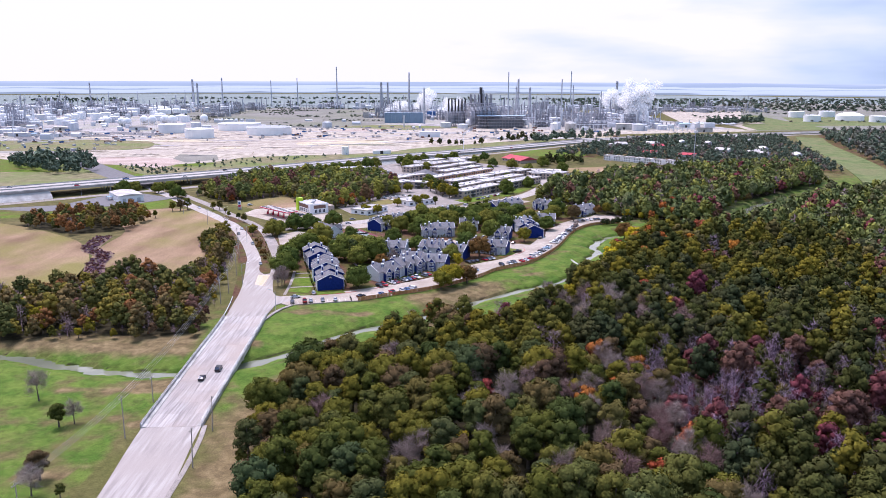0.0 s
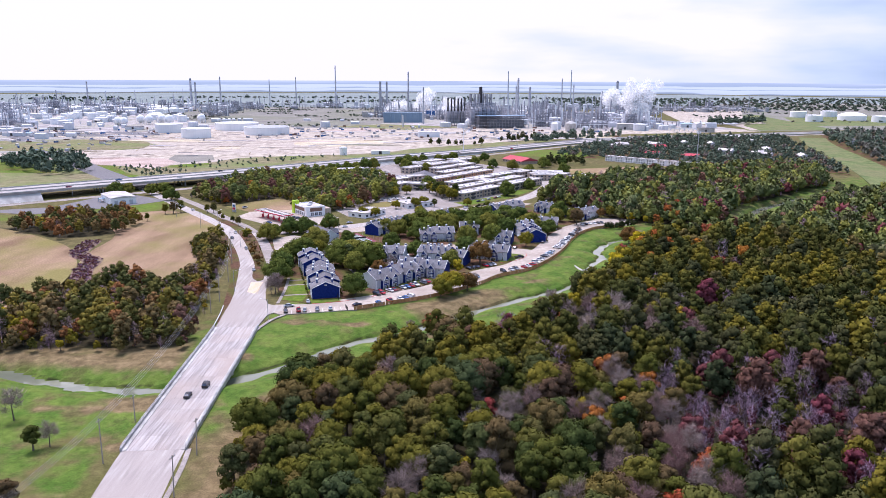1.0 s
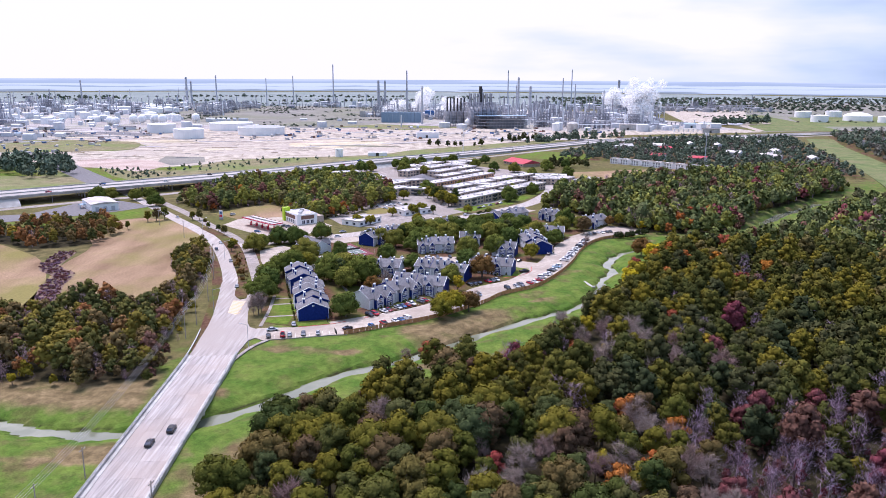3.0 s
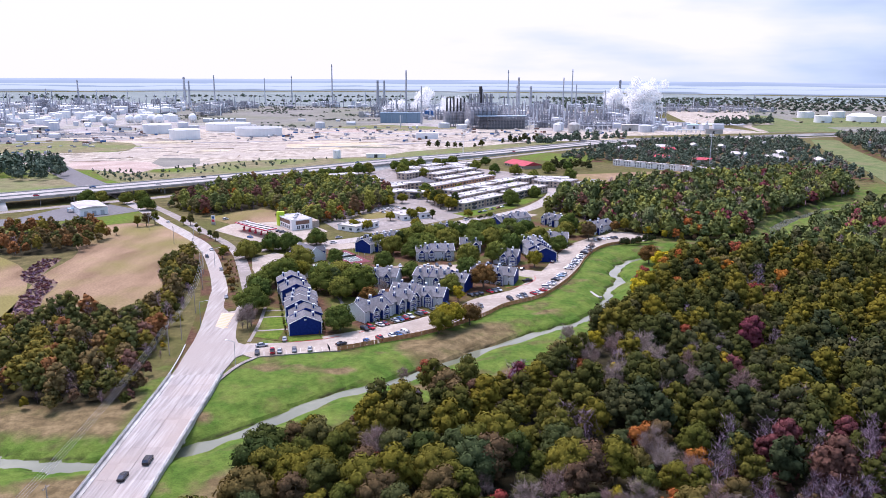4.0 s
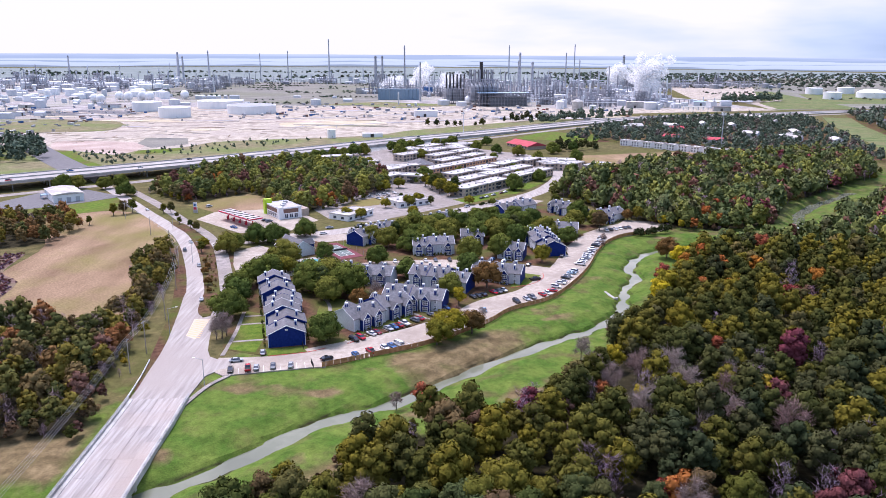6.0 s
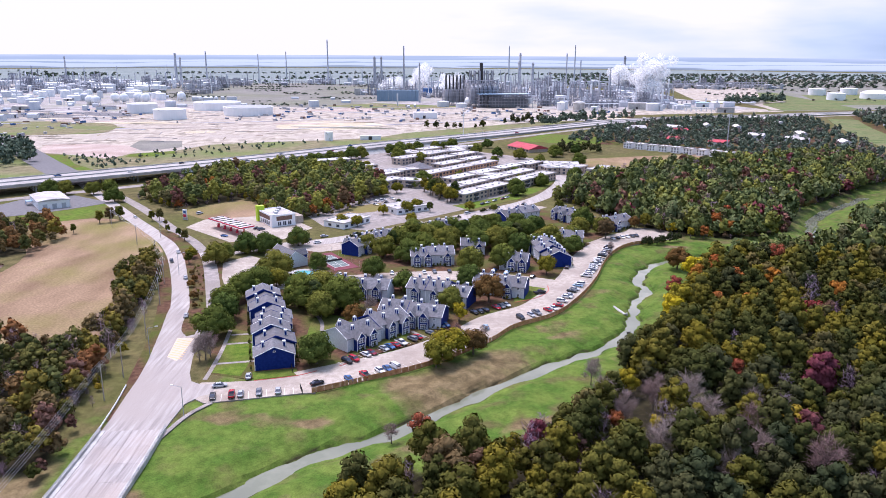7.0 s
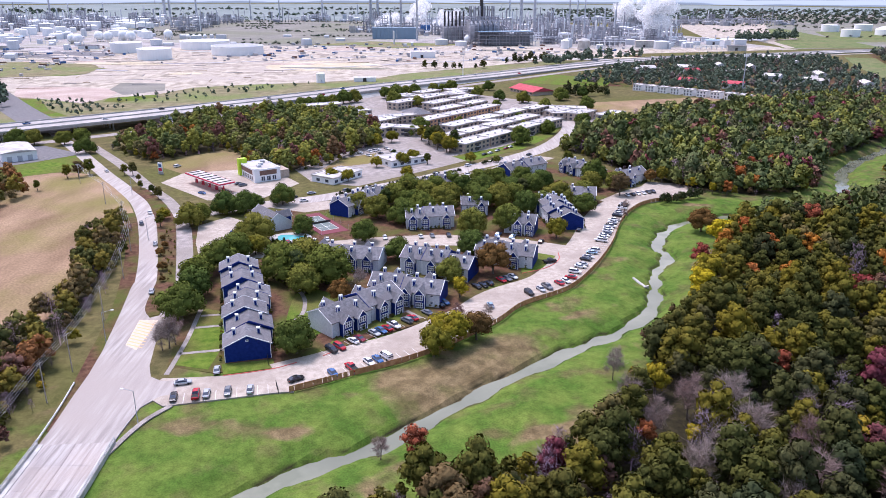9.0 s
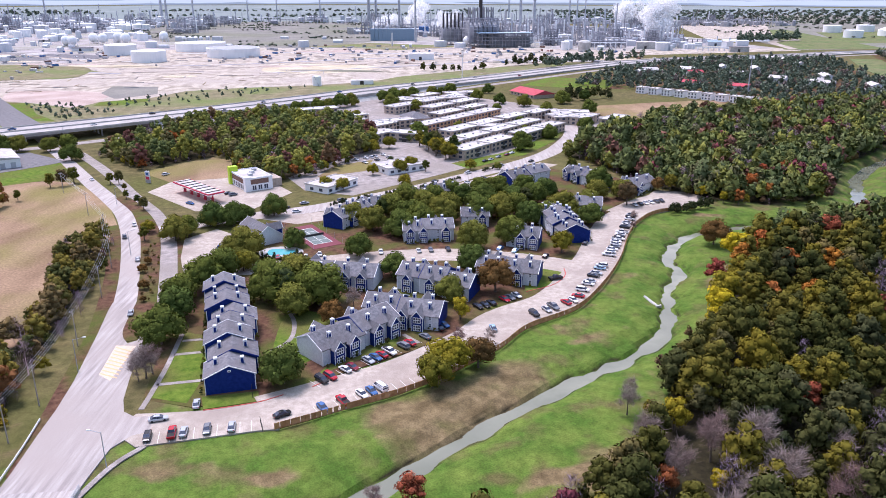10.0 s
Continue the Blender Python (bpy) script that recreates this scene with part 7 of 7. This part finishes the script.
pipe = thing("drain_pipe", pose(77.2, 411, -2.2, 0, 6, -62), "pale concrete drain pipe at the creek", "pipe")
part("pipe", Mesh().rod((-4.5, 0, 0.6), (2.5, 0, 0), 0.6, 10), m_concrete, pipe)
part("outlet", Mesh().box(2.3, -1.2, -1.0, 2.9, 1.2, 0.8), m_concrete, pipe)


# ---- the works beyond the freeway ----
def storage_tank(x, y, r, h, dome=0.6, label="white cylindrical storage tank", mat=None, rim=False):
    root = thing("storage_tank", pose(x, y, 0.1), label + " on pale ground", "tank", "storage tanks")
    part("shell", Mesh().lathe([(r, 0), (r, h)], 40), mat or m_tank, root)
    if rim:
        part("floating_roof", Mesh().lathe([(r * 0.97, h - 1.6), (r * 0.97, h + 0.02)], 40), m_steel, root)
        part("wind_girder", Mesh().lathe([(r + 0.5, h - 1.4), (r + 0.5, h - 1.0)], 40), mat or m_tank, root)
    else:
        part("roof", Mesh().lathe([(r + 0.15, h), (r * 0.7, h + dome * 0.6), (r * 0.35, h + dome * 0.9), (0.3, h + dome)], 40), mat or m_tank, root)
    part("stair", Mesh().rod((r * 0.5, -r * 0.9, 0.5), (-r * 0.4, -r * 0.95, h), 0.35, 4), m_steel, root)


for x, y, r, h, rim in ((-485, 1384, 24, 15, False), (-400, 1268, 23.5, 15, False), (-384, 1464, 40, 13, True), (-303, 1355, 39, 13, True)):
    storage_tank(x, y, r, h, 1.2, rim=rim)
for x, y, r, h, d in ((942, 2008, 20, 15, 1), (888, 1812, 19, 15, 1), (1038, 2040, 20, 15, 1), (1010, 1872, 32, 12, 8), (1040, 1800, 20, 14, 1)):
    storage_tank(x, y, r, h, d)
storage_tank(-20, 1925, 11, 16, 1, "dark blue storage tank", paints["b"])
storage_tank(-124, 997, 4.8, 10, 0.6, "small white upright tank")
storage_tank(223, 1478, 7, 13, 2)
storage_tank(249, 1446, 10, 15, 4, "grey dome-topped tank", m_concrete)
for i in range(22):
    x, y = rng.uniform(-1700, -620), rng.uniform(1750, 2350)
    storage_tank(x, y, rng.uniform(14, 30), rng.uniform(10, 16), 1.2)


def sphere_tank(x, y, r):
    root = thing("sphere_tank", pose(x, y, 0.1), "white spherical pressure tank on legs", "tank", "sphere tanks")
    prof = [(max(0.2, r * math.sin(a)), r * 1.25 - r * math.cos(a)) for a in np.linspace(0, math.pi, 13)]
    part("sphere", Mesh().lathe(prof, 22), m_tank, root, smooth=True)
    for i in range(8):
        a = 2 * math.pi * i / 8
        part("leg", Mesh().rod((r * 0.98 * math.cos(a), r * 0.98 * math.sin(a), 0), (r * 0.98 * math.cos(a), r * 0.98 * math.sin(a), r * 1.25), 0.4, 5), m_tank, root)


for x, y, r in ((-648, 1556, 8), (-632, 1546, 8), (-626, 1618, 8.5), (-604, 1606, 8.5), (-582, 1622, 9), (-562, 1606, 9), (-515, 1672, 8.5), (-482, 1690, 4), (-471, 1690, 4), (-460, 1690, 4), (-450, 1690, 4), (20, 1640, 6), (62, 1560, 8), (232, 1700, 6)):
    sphere_tank(x, y, r)


def tower_frame(me, x0, y0, x1, y1, h, bay_x, bay_y, floor_h, t=0.35):
    """An open steel frame: posts, and beams at each floor."""
    xs = np.linspace(x0, x1, max(2, int((x1 - x0) / bay_x) + 1))
    ys = np.linspace(y0, y1, max(2, int((y1 - y0) / bay_y) + 1))
    for x in xs:
        for y in ys:
            me.box(x - t, y - t, 0, x + t, y + t, h)
    for z in np.arange(floor_h, h + 0.1, floor_h):
        for y in ys:
            me.box(x0, y - t * 0.8, z - t, x1, y + t * 0.8, z + t)
        for x in xs:
            me.box(x - t * 0.8, y0, z - t, x + t * 0.8, y1, z + t)
    return me


furnace = thing("furnace_block", pose(64, 1540, 0.1, 0, 0, 12), "tall dark steel furnace block crowned with stacks", "industrial plant")
part("frame", tower_frame(Mesh(), 0, 0, 52, 46, 48, 7, 9, 6, 0.5), m_rust_steel, furnace)
for i in range(6):
    part("furnace_box", Mesh().box(2 + 8.4 * i, 4, 8, 8.6 + 8.4 * i, 40, 34), m_rust_steel, furnace)
    part("hood", Mesh().prism([(4, 34), (40, 34), (26, 44), (18, 44)], 2.4 + 8.4 * i, 8.2 + 8.4 * i, "x"), m_steel, furnace)
    for v in (16, 28):
        part("flue", Mesh().lathe([(1.5, 40), (1.3, 66)], 10, 5.3 + 8.4 * i, v), m_rust_steel, furnace)
part("main_stack", Mesh().lathe([(3.4, 40), (3.2, 80)], 12, 26, 22), m_dark, furnace, "dark wide main stack")
annex = thing("furnace_block", pose(18, 1585, 0.1, 0, 0, 12), "dark row of short furnace stacks", "industrial plant")
part("frame", tower_frame(Mesh(), 0, 0, 44, 26, 30, 7, 9, 6, 0.5), m_rust_steel, annex)
for i in range(6):
    part("furnace_box", Mesh().box(1 + 7.2 * i, 3, 6, 6.5 + 7.2 * i, 23, 28), m_rust_steel, annex)
    part("flue", Mesh().lathe([(1.7, 28), (1.5, 56)], 10, 4 + 7.2 * i, 13), m_dark, annex)
rack = thing("pipe_rack", pose(80, 1520, 0.1, 0, 0, 10), "long grey steel frame before the furnaces", "industrial plant")
part("frame", tower_frame(Mesh(), 0, 0, 96, 22, 24, 6, 7, 6, 0.4), m_rust_steel, rack)
part("deck", Mesh().box(0, 0, 17.4, 96, 22, 18).box(0, 0, 11.4, 96, 22, 12), m_steel, rack)
part("roof_sheet", Mesh().box(-0.5, -0.5, 24.2, 96.5, 22.5, 25), paints["l"], rack, "pale blue roof sheet")
part("wall_panel", Mesh().box(20, 3, 1, 92, 18, 16), paints["g"], rack)
wall_b = thing("sound_wall", pose(-122, 1700, 0.1, 0, 0, 3), "long blue-grey corrugated wall of a unit", "industrial plant")
for i in range(11):
    part("wall_panel", Mesh().box(8 * i, 0, 0, 8 * i + 7.7, 20, 22), flat("blue_grey_cladding", (0.20, 0.28, 0.36), 0.7), wall_b)


def stack(x, y, h, r=2.0, mat=None, label="slender tall grey stack"):
    root = thing("stack", pose(x, y, 0.1), label + " of the works", "chimney", "stacks of the works")
    part("shaft", Mesh().lathe([(r, 0), (r * 0.62, h)], 12), mat or m_steel, root)
    part("band", Mesh().lathe([(r * 0.8, h * 0.93), (r * 0.8, h * 0.95)], 12), m_rust_steel, root)
    part("platform", Mesh().lathe([(r * 1.3, h * 0.6), (r * 1.3, h * 0.61)], 12), m_steel, root)


for x, y, h, r in ((-332, 2492, 132, 2.6), (-80, 2033, 112, 2.6), (-33, 1661, 78, 2.2), (237, 2638, 118, 2.4), (455, 2657, 122, 2.4), (226, 2198, 96, 4.0), (243, 2059, 74, 4.5), (338, 2120, 96, 2.2), (-700, 2480, 96, 3), (-560, 2560, 88, 2), (-1080, 2380, 80, 3), (372, 1760, 70, 1.6), (300, 1720, 84, 1.8), (180, 1800, 80, 1.8), (-180, 2380, 84, 5), (-160, 2380, 84, 4), (-820, 2560, 90, 5), (-805, 2560, 78, 4), (-480, 2600, 96, 2), (140, 2450, 60, 2), (520, 2250, 90, 5), (-1180, 1420, 70, 2)):
    stack(x, y, h, r)


def process_unit(seed, label):
    """Vessels, columns, drums and pipe racks of one unit."""
    r = np.random.default_rng(seed)
    root = thing("process_unit", pose(0, 0, -800), label, "industrial plant", "process units")
    part("frame", tower_frame(Mesh(), 0, 0, 60, 12, 14, 10, 6, 5, 0.4), m_rust_steel, root)
    part("frame", tower_frame(Mesh(), 8, 16, 26, 34, float(r.uniform(18, 30)), 6, 6, 6, 0.4), m_rust_steel, root)
    me = Mesh()
    for i in range(6):
        me.rod((0, 1.5 + 1.6 * i, 10.8), (60, 1.5 + 1.6 * i, 10.8), 0.45, 6)
    tagged(part("pipe_run", me, m_steel, root), kind="stuff")
    for i in range(4):
        h, q = float(r.uniform(12, 38)), float(r.uniform(0.8, 2.2))
        part("column", Mesh().lathe([(q, 0), (q, h - 2), (q * 0.5, h)], 10, float(r.uniform(2, 58)), float(r.uniform(18, 48))), (m_steel, m_rust_steel, m_steel, m_tank, m_rust_steel)[i], root, "upright steel column")
    for i in range(3):
        x, y = float(r.uniform(2, 46)), float(r.uniform(16, 46))
        part("drum", Mesh().rod((x, y, 6), (x + float(r.uniform(7, 12)), y, 6), float(r.uniform(1.6, 2.6)), 10), m_tank, root, "white horizontal drum")
    for i in range(3):
        x, y, a, b, h = float(r.uniform(0, 44)), float(r.uniform(16, 44)), float(r.uniform(8, 16)), float(r.uniform(6, 12)), float(r.uniform(5, 15))
        part("shed", Mesh().box(x, y, 0, x + a, y + b, h), (m_siding, m_concrete, m_rust_steel)[i % 3], root)
    return root


UNITS = [process_unit(200 + i, "tangle of steel columns, racks and drums") for i in range(6)]
spots = [(x, y) for y in (1950, 2060, 2180, 2320, 2450) for x in range(-1300, 560, 230) if not (-560 < x < -150 and 1850 < y < 2330)]
spots += [(x, y) for y in (1640, 1800) for x in range(130, 460, 90)] + [(300, 1530), (360, 1500), (190, 1580), (-1500, 1700), (-1400, 1600), (-1250, 1640), (-1120, 1560), (-1000, 1640), (-880, 1560), (600, 2300), (690, 2330), (780, 2360), (850, 2400), (640, 2400), (-60, 1800), (30, 1840)]
for i, (x, y) in enumerate(spots):
    m = pose(x + rng.uniform(-22, 22), y + rng.uniform(-35, 35), 0.1, 0, 0, float(rng.choice([0, 12, 95, 180, -8])))
    if i < 6:
        UNITS[i].matrix_basis = m
    else:
        copy_thing(UNITS[int(rng.integers(6))], m)


def far_plant(name, seed, material, n, kinds, x0, x1, y0, y1, label):
    """Uncounted small columns, tanks, sheds and pipes of the far works in one mesh."""
    r, me = np.random.default_rng(seed), Mesh()
    for i in range(n):
        x, y = float(r.uniform(x0, x1)), float(r.uniform(y0, y1))
        if -640 < x < -120 and 1830 < y < 2360:
            continue
        k, k2 = r.choice(kinds), float(r.uniform())
        if k == "column":
            h, q = float(r.uniform(10, 30) if k2 < 0.85 else r.uniform(30, 58)), float(r.uniform(0.5, 1.6))
            me.lathe([(q, 0), (q, h * 0.96), (q * 0.4, h)], 6, x, y)
        elif k == "tank":
            h, q = float(r.uniform(7, 15)), float(r.uniform(4, 14))
            me.lathe([(q, 0), (q, h), (q * 0.3, h + 1.2)], 12, x, y)
        elif k == "shed":
            a, b, h = float(r.uniform(4, 22)), float(r.uniform(4, 12)), float(r.uniform(3, 9))
            me.box(x, y, 0, x + a, y + b, h)
            me.prism([(y, h), (y + b, h), (y + b / 2, h + b * 0.16)], x, x + a, "x")
        elif k == "crate":
            a, b, h = float(r.uniform(2, 9)), float(r.uniform(2, 4)), float(r.uniform(1.2, 3.4))
            me.box(-a / 2, -b / 2, 0, a / 2, b / 2, h, pose(x, y, 0.15, 0, 0, float(r.uniform(0, 180))))
        else:
            a, h = float(r.uniform(20, 70)), float(r.uniform(5, 14))
            for j in range(3):
                me.rod((x, y + 1.5 * j, h), (x + a, y + 1.5 * j, h), 0.5, 4)
            for u in np.arange(0, a, 9):
                me.box(x + u - 0.3, y - 0.5, 0, x + u + 0.3, y + 4, h)
    return tagged(part(name, me, material), label, "industrial plant", kind="stuff")


far_plant("far_plant", 1, m_rust_steel, 420, ["column", "column", "pipe", "shed"], -1500, 540, 1880, 2560, "dull columns and pipe racks of the far works")
far_plant("far_plant", 2, m_steel, 420, ["column", "column", "pipe", "tank"], -1500, 540, 1880, 2620, "grey steel columns and vessels of the far works")
far_plant("far_plant", 3, m_siding, 330, ["shed", "tank", "shed", "column"], -1700, 560, 1500, 2560, "pale sheds and tanks of the far works")
far_plant("far_plant", 4, m_tank, 160, ["tank", "tank", "shed"], -1900, -560, 1560, 2500, "white tanks of the far works")
far_plant("far_plant", 5, m_rust_steel, 150, ["column", "pipe", "shed", "column"], 110, 480, 1560, 1950, "dull steel plant beside the furnaces")
far_plant("far_plant", 6, m_siding, 90, ["shed", "tank", "column", "pipe"], 120, 500, 1460, 1950, "pale sheds beside the furnaces")
far_plant("far_plant", 7, m_steel, 110, ["column", "shed", "tank", "pipe"], 560, 1000, 2250, 2520, "grey plant beyond the far yard")
far_plant("far_plant", 8, m_siding, 90, ["shed", "shed", "tank", "column"], -1400, -560, 1180, 1700, "low pale works buildings far off")
for seed, mat, lab in ((31, m_roof_white, "pale huts and containers"), (32, m_rust_steel, "dull skips and machines"), (33, paints["b"], "blue containers and vans"), (34, m_brown, "brown spoil and rusty gear")):
    far_plant("yard_clutter", seed, mat, 110 if seed < 33 else 45, ["crate"], -1100, -470, 1020, 1460, lab + " in the works yards")
    far_plant("yard_clutter", seed + 10, mat, 70 if seed < 33 else 26, ["crate"], -330, 330, 1240, 1560, lab + " on the sandy lots")


def shed(x, y, rot, L, D, h, wall, roof, label):
    root = thing("works_building", pose(x, y, 0.1, 0, 0, rot), label, "building", "works buildings")
    part("wall", Mesh().box(0, 0, 0, L, D, h), wall, root)
    part("roof", Mesh().prism([(-0.5, h), (D + 0.5, h), (D / 2, h + D * 0.1)], -0.5, L + 0.5, "x"), roof, root)
    part("door", Mesh().box(L * 0.4, -0.08, 0, L * 0.4 + 4, 0.1, min(4.5, h - 0.5)), m_dark, root)
    return root


shed(-34, 1292, 6, 36, 14, 9, m_white, m_roof_white, "white vaulted works shed")
shed(-88, 1004, 8, 24, 9, 4.5, m_white, m_roof_white, "small white gatehouse with dark openings")
for i in range(24):
    x, y = rng.uniform(-1300, -560), rng.uniform(1230, 1760)
    shed(x, y, float(rng.choice([0, 90, 8, -6])), rng.uniform(12, 38), rng.uniform(9, 15), rng.uniform(3.5, 6.5), m_siding if i % 3 else m_concrete, (m_roof_white, paints["l"], m_roof_white, m_red_roof if i % 5 == 0 else m_shingle)[i % 4], "low pale works building among others")
for i in range(14):
    x, y = rng.uniform(120, 520), rng.uniform(1440, 1960)
    shed(x, y, float(rng.choice([0, 90, 8, -6])), rng.uniform(12, 34), rng.uniform(9, 16), rng.uniform(5, 12), m_siding if i % 2 else m_concrete, (m_roof_white, paints["l"], m_shingle)[i % 3], "low pale works building among others")

# drains and pipe ways between the lots
for line, w in ((((-1000, 1180, 0), (-620, 1190, 0), (-380, 1110, 0)), 3.0), (((-430, 1190, 0), (-250, 1235, 0), (60, 1400, 0)), 2.5), (((-200, 1120, 0), (40, 1250, 0), (200, 1360, 0)), 2.5), (((-260, 1420, 0), (20, 1400, 0), (60, 1470, 0)), 3.0), (((-230, 1540, 0), (60, 1500, 0)), 2.0), (((-1300, 1500, 0), (-700, 1480, 0)), 4.0), (((-1300, 1800, 0), (-700, 1790, 0), (-560, 1740, 0)), 4.0)):
    setting("drain", ribbon(curve_points(line, 20), w, -w, 0.3, 0.4), m_rust_steel, "dull pipe way across the works")



def worked_rows(seed, material, n, box, long_side, label):
    """Low spoil rows, hoses and laid pipes in one mesh."""
    r, me = np.random.default_rng(seed), Mesh()
    x0, x1, y0, y1 = box
    for i in range(n):
        x, y = float(r.uniform(x0, x1)), float(r.uniform(y0, y1))
        if y < 1060 + 0.62 * (x + 170) or y > 1330 - 0.15 * x:
            continue
        L, w = float(r.uniform(*long_side)), float(r.uniform(0.3, 0.8))
        a = radians(float(r.choice([8, 10, 12, 9, 100]))) + float(r.normal()) * 0.04
        me.box(-L / 2, -w / 2, 0, L / 2, w / 2, float(r.uniform(0.2, 0.45)), pose(x, y, 0.1, 0, 0, math.degrees(a)))
    return tagged(part("spoil_rows", me, material), label, "spoil rows", kind="stuff")


worked_rows(21, m_lot, 150, (-700, 330, 900, 1520), (10, 50), "low pale spoil rows over the sandy lots")
worked_rows(22, m_rust_steel, 130, (-700, 330, 900, 1520), (5, 30), "grey laid pipes and mats over the sandy lots")
worked_rows(23, m_field, 110, (-700, 330, 900, 1520), (6, 36), "tan spoil rows over the sandy lots")

# haul roads over the sand
for line, w in ((((-900, 1060, 0), (-520, 1075, 0), (-330, 1150, 0), (-120, 1230, 0), (120, 1330, 0)), 6), (((-560, 1240, 0), (-330, 1180, 0), (-260, 1320, 0), (-240, 1500, 0)), 5), (((-240, 1390, 0), (-120, 1300, 0), (-20, 1200, 0)), 5), (((-760, 1420, 0), (-560, 1330, 0), (-430, 1210, 0)), 5), (((620, 1500, 0), (660, 1680, 0), (740, 1760, 0), (640, 2000, 0)), 8)):
    setting("haul_road", ribbon(curve_points(line, 20), w, -w, 0.2, 0.3), m_lot, "pale haul road across the works")
tints = (M("yellow_sand", (0.46, 0.385, 0.27), (0.58, 0.50, 0.37), 0.03, fine=0.3), M("pink_sand", (0.36, 0.27, 0.235), (0.50, 0.40, 0.35), 0.03, fine=0.3), m_scrub, m_concrete)
patch("worked_ground", [(-398, 884), (-365, 872), (-318, 845), (-308, 880), (-330, 940), (-420, 950)], 0.13, tints[1], "pinkish graded mound", 10)
patch("worked_ground", [(-205, 1130), (-120, 1120), (-70, 1190), (-150, 1240), (-215, 1200)], 0.13, tints[0], "yellow graded sand lot", 6)
patch("worked_ground", [(-330, 935), (-300, 895), (-272, 930), (-290, 985), (-340, 990)], 0.135, m_scrub, "grey weedy patch of ground")
patch("works_grass", [(-640, 1150), (-469, 1195), (-416, 1077), (-470, 1045), (-539, 1030), (-640, 1040)], 0.36, m_berm, "brown-olive grass beside the graded lots", 14)
patch("worked_ground", [(-700, 1300), (-520, 1290), (-500, 1360), (-700, 1400)], 0.13, m_asphalt, "grey works yard", 6)
for i in range(36):
    x, y = rng.uniform(-900, 330), rng.uniform(1080, 1560)
    if y < 1080 + 0.36 * max(0, x + 300):
        continue
    a, b, t = rng.uniform(16, 80), rng.uniform(4, 20), radians(rng.uniform(-12, 12))
    pts = [(x + a * math.cos(q) * math.cos(t) - b * math.sin(q) * math.sin(t) * rng.uniform(0.7, 1.2), y + a * math.cos(q) * math.sin(t) + b * math.sin(q) * rng.uniform(0.6, 1.2)) for q in np.linspace(0, 2 * math.pi, 11, False)]
    patch("worked_ground", pts, 0.16 + 0.005 * i, tints[i % 4], "graded patch of worked ground", 12)
for i in range(26):
    x, y = rng.uniform(-620, 300), rng.uniform(1090, 1500)
    if y < 1110 + 0.40 * max(0, x + 300):
        continue
    car(("pickup", "van", "suv")[i % 3], "wbrgw"[i % 5], x, y, rng.uniform(0, 360), 0.4, "works vehicles", "on the sandy works ground", True)


def steam(x, y, z, w, h, n, lean, seed, label):
    """A billow of steam: rounded white puffs, thinning outwards into wisps."""
    r = np.random.default_rng(seed)
    vs, fs, k = [], [], 0
    for i in range(n):
        t = (i + 0.5) / n
        c = np.array([x + lean * t * t * h + r.normal() * w * (0.14 + 0.2 * t), y + r.normal() * w * 0.15, z + h * t])
        q = w * (0.16 + 0.17 * math.sin(math.pi * min(1, t * 0.8 + 0.15))) * r.uniform(0.6, 1.1)
        d = r.normal(size=(800, 3))
        d /= np.linalg.norm(d, axis=1)[:, None]
        v, f = leaf_faces(r, c + d * q * r.uniform(0.3, 1.12, (800, 1)) ** 0.8, r.normal(size=(800, 3)), q * 0.10)
        vs.append(v)
        fs.append(f + k)
        k += len(v)
    ob = part("steam_cloud", tri_mesh("steam_cloud", np.concatenate(vs), np.concatenate(fs)), m_steam)
    return tagged(ob, label, "steam", kind="stuff")


steam(402, 1600, 10, 46, 84, 44, 0.3, 1, "thick white steam billowing from a cooling tower")
steam(-60, 2130, 10, 52, 52, 18, 0.9, 2, "white steam drifting over the works")
steam(-130, 2140, 6, 50, 22, 10, 1.6, 3, "low white steam among the works")
steam(20, 2000, 8, 46, 36, 10, 0.8, 4, "low white steam behind the furnaces")
steam(470, 2120, 30, 60, 34, 12, 1.2, 5, "thin white steam among the stacks")
cool = thing("cooling_tower", pose(360, 1580, 0.1, 0, 0, -12), "long low cooling tower under steam", "industrial plant")
for i in range(5):
    cell = part("cell", Mesh().box(15 * i, 0, 0, 15 * i + 14.4, 16, 11), m_rust_steel, cool)
    part("fan_ring", Mesh().lathe([(5, 11), (4.4, 14)], 14, 15 * i + 7.2, 8), m_steel, cell)

for ob in PROTO:
    if ob.location.z < -100:
        for o in (*ob.children_recursive, ob):
            bpy.data.objects.remove(o)
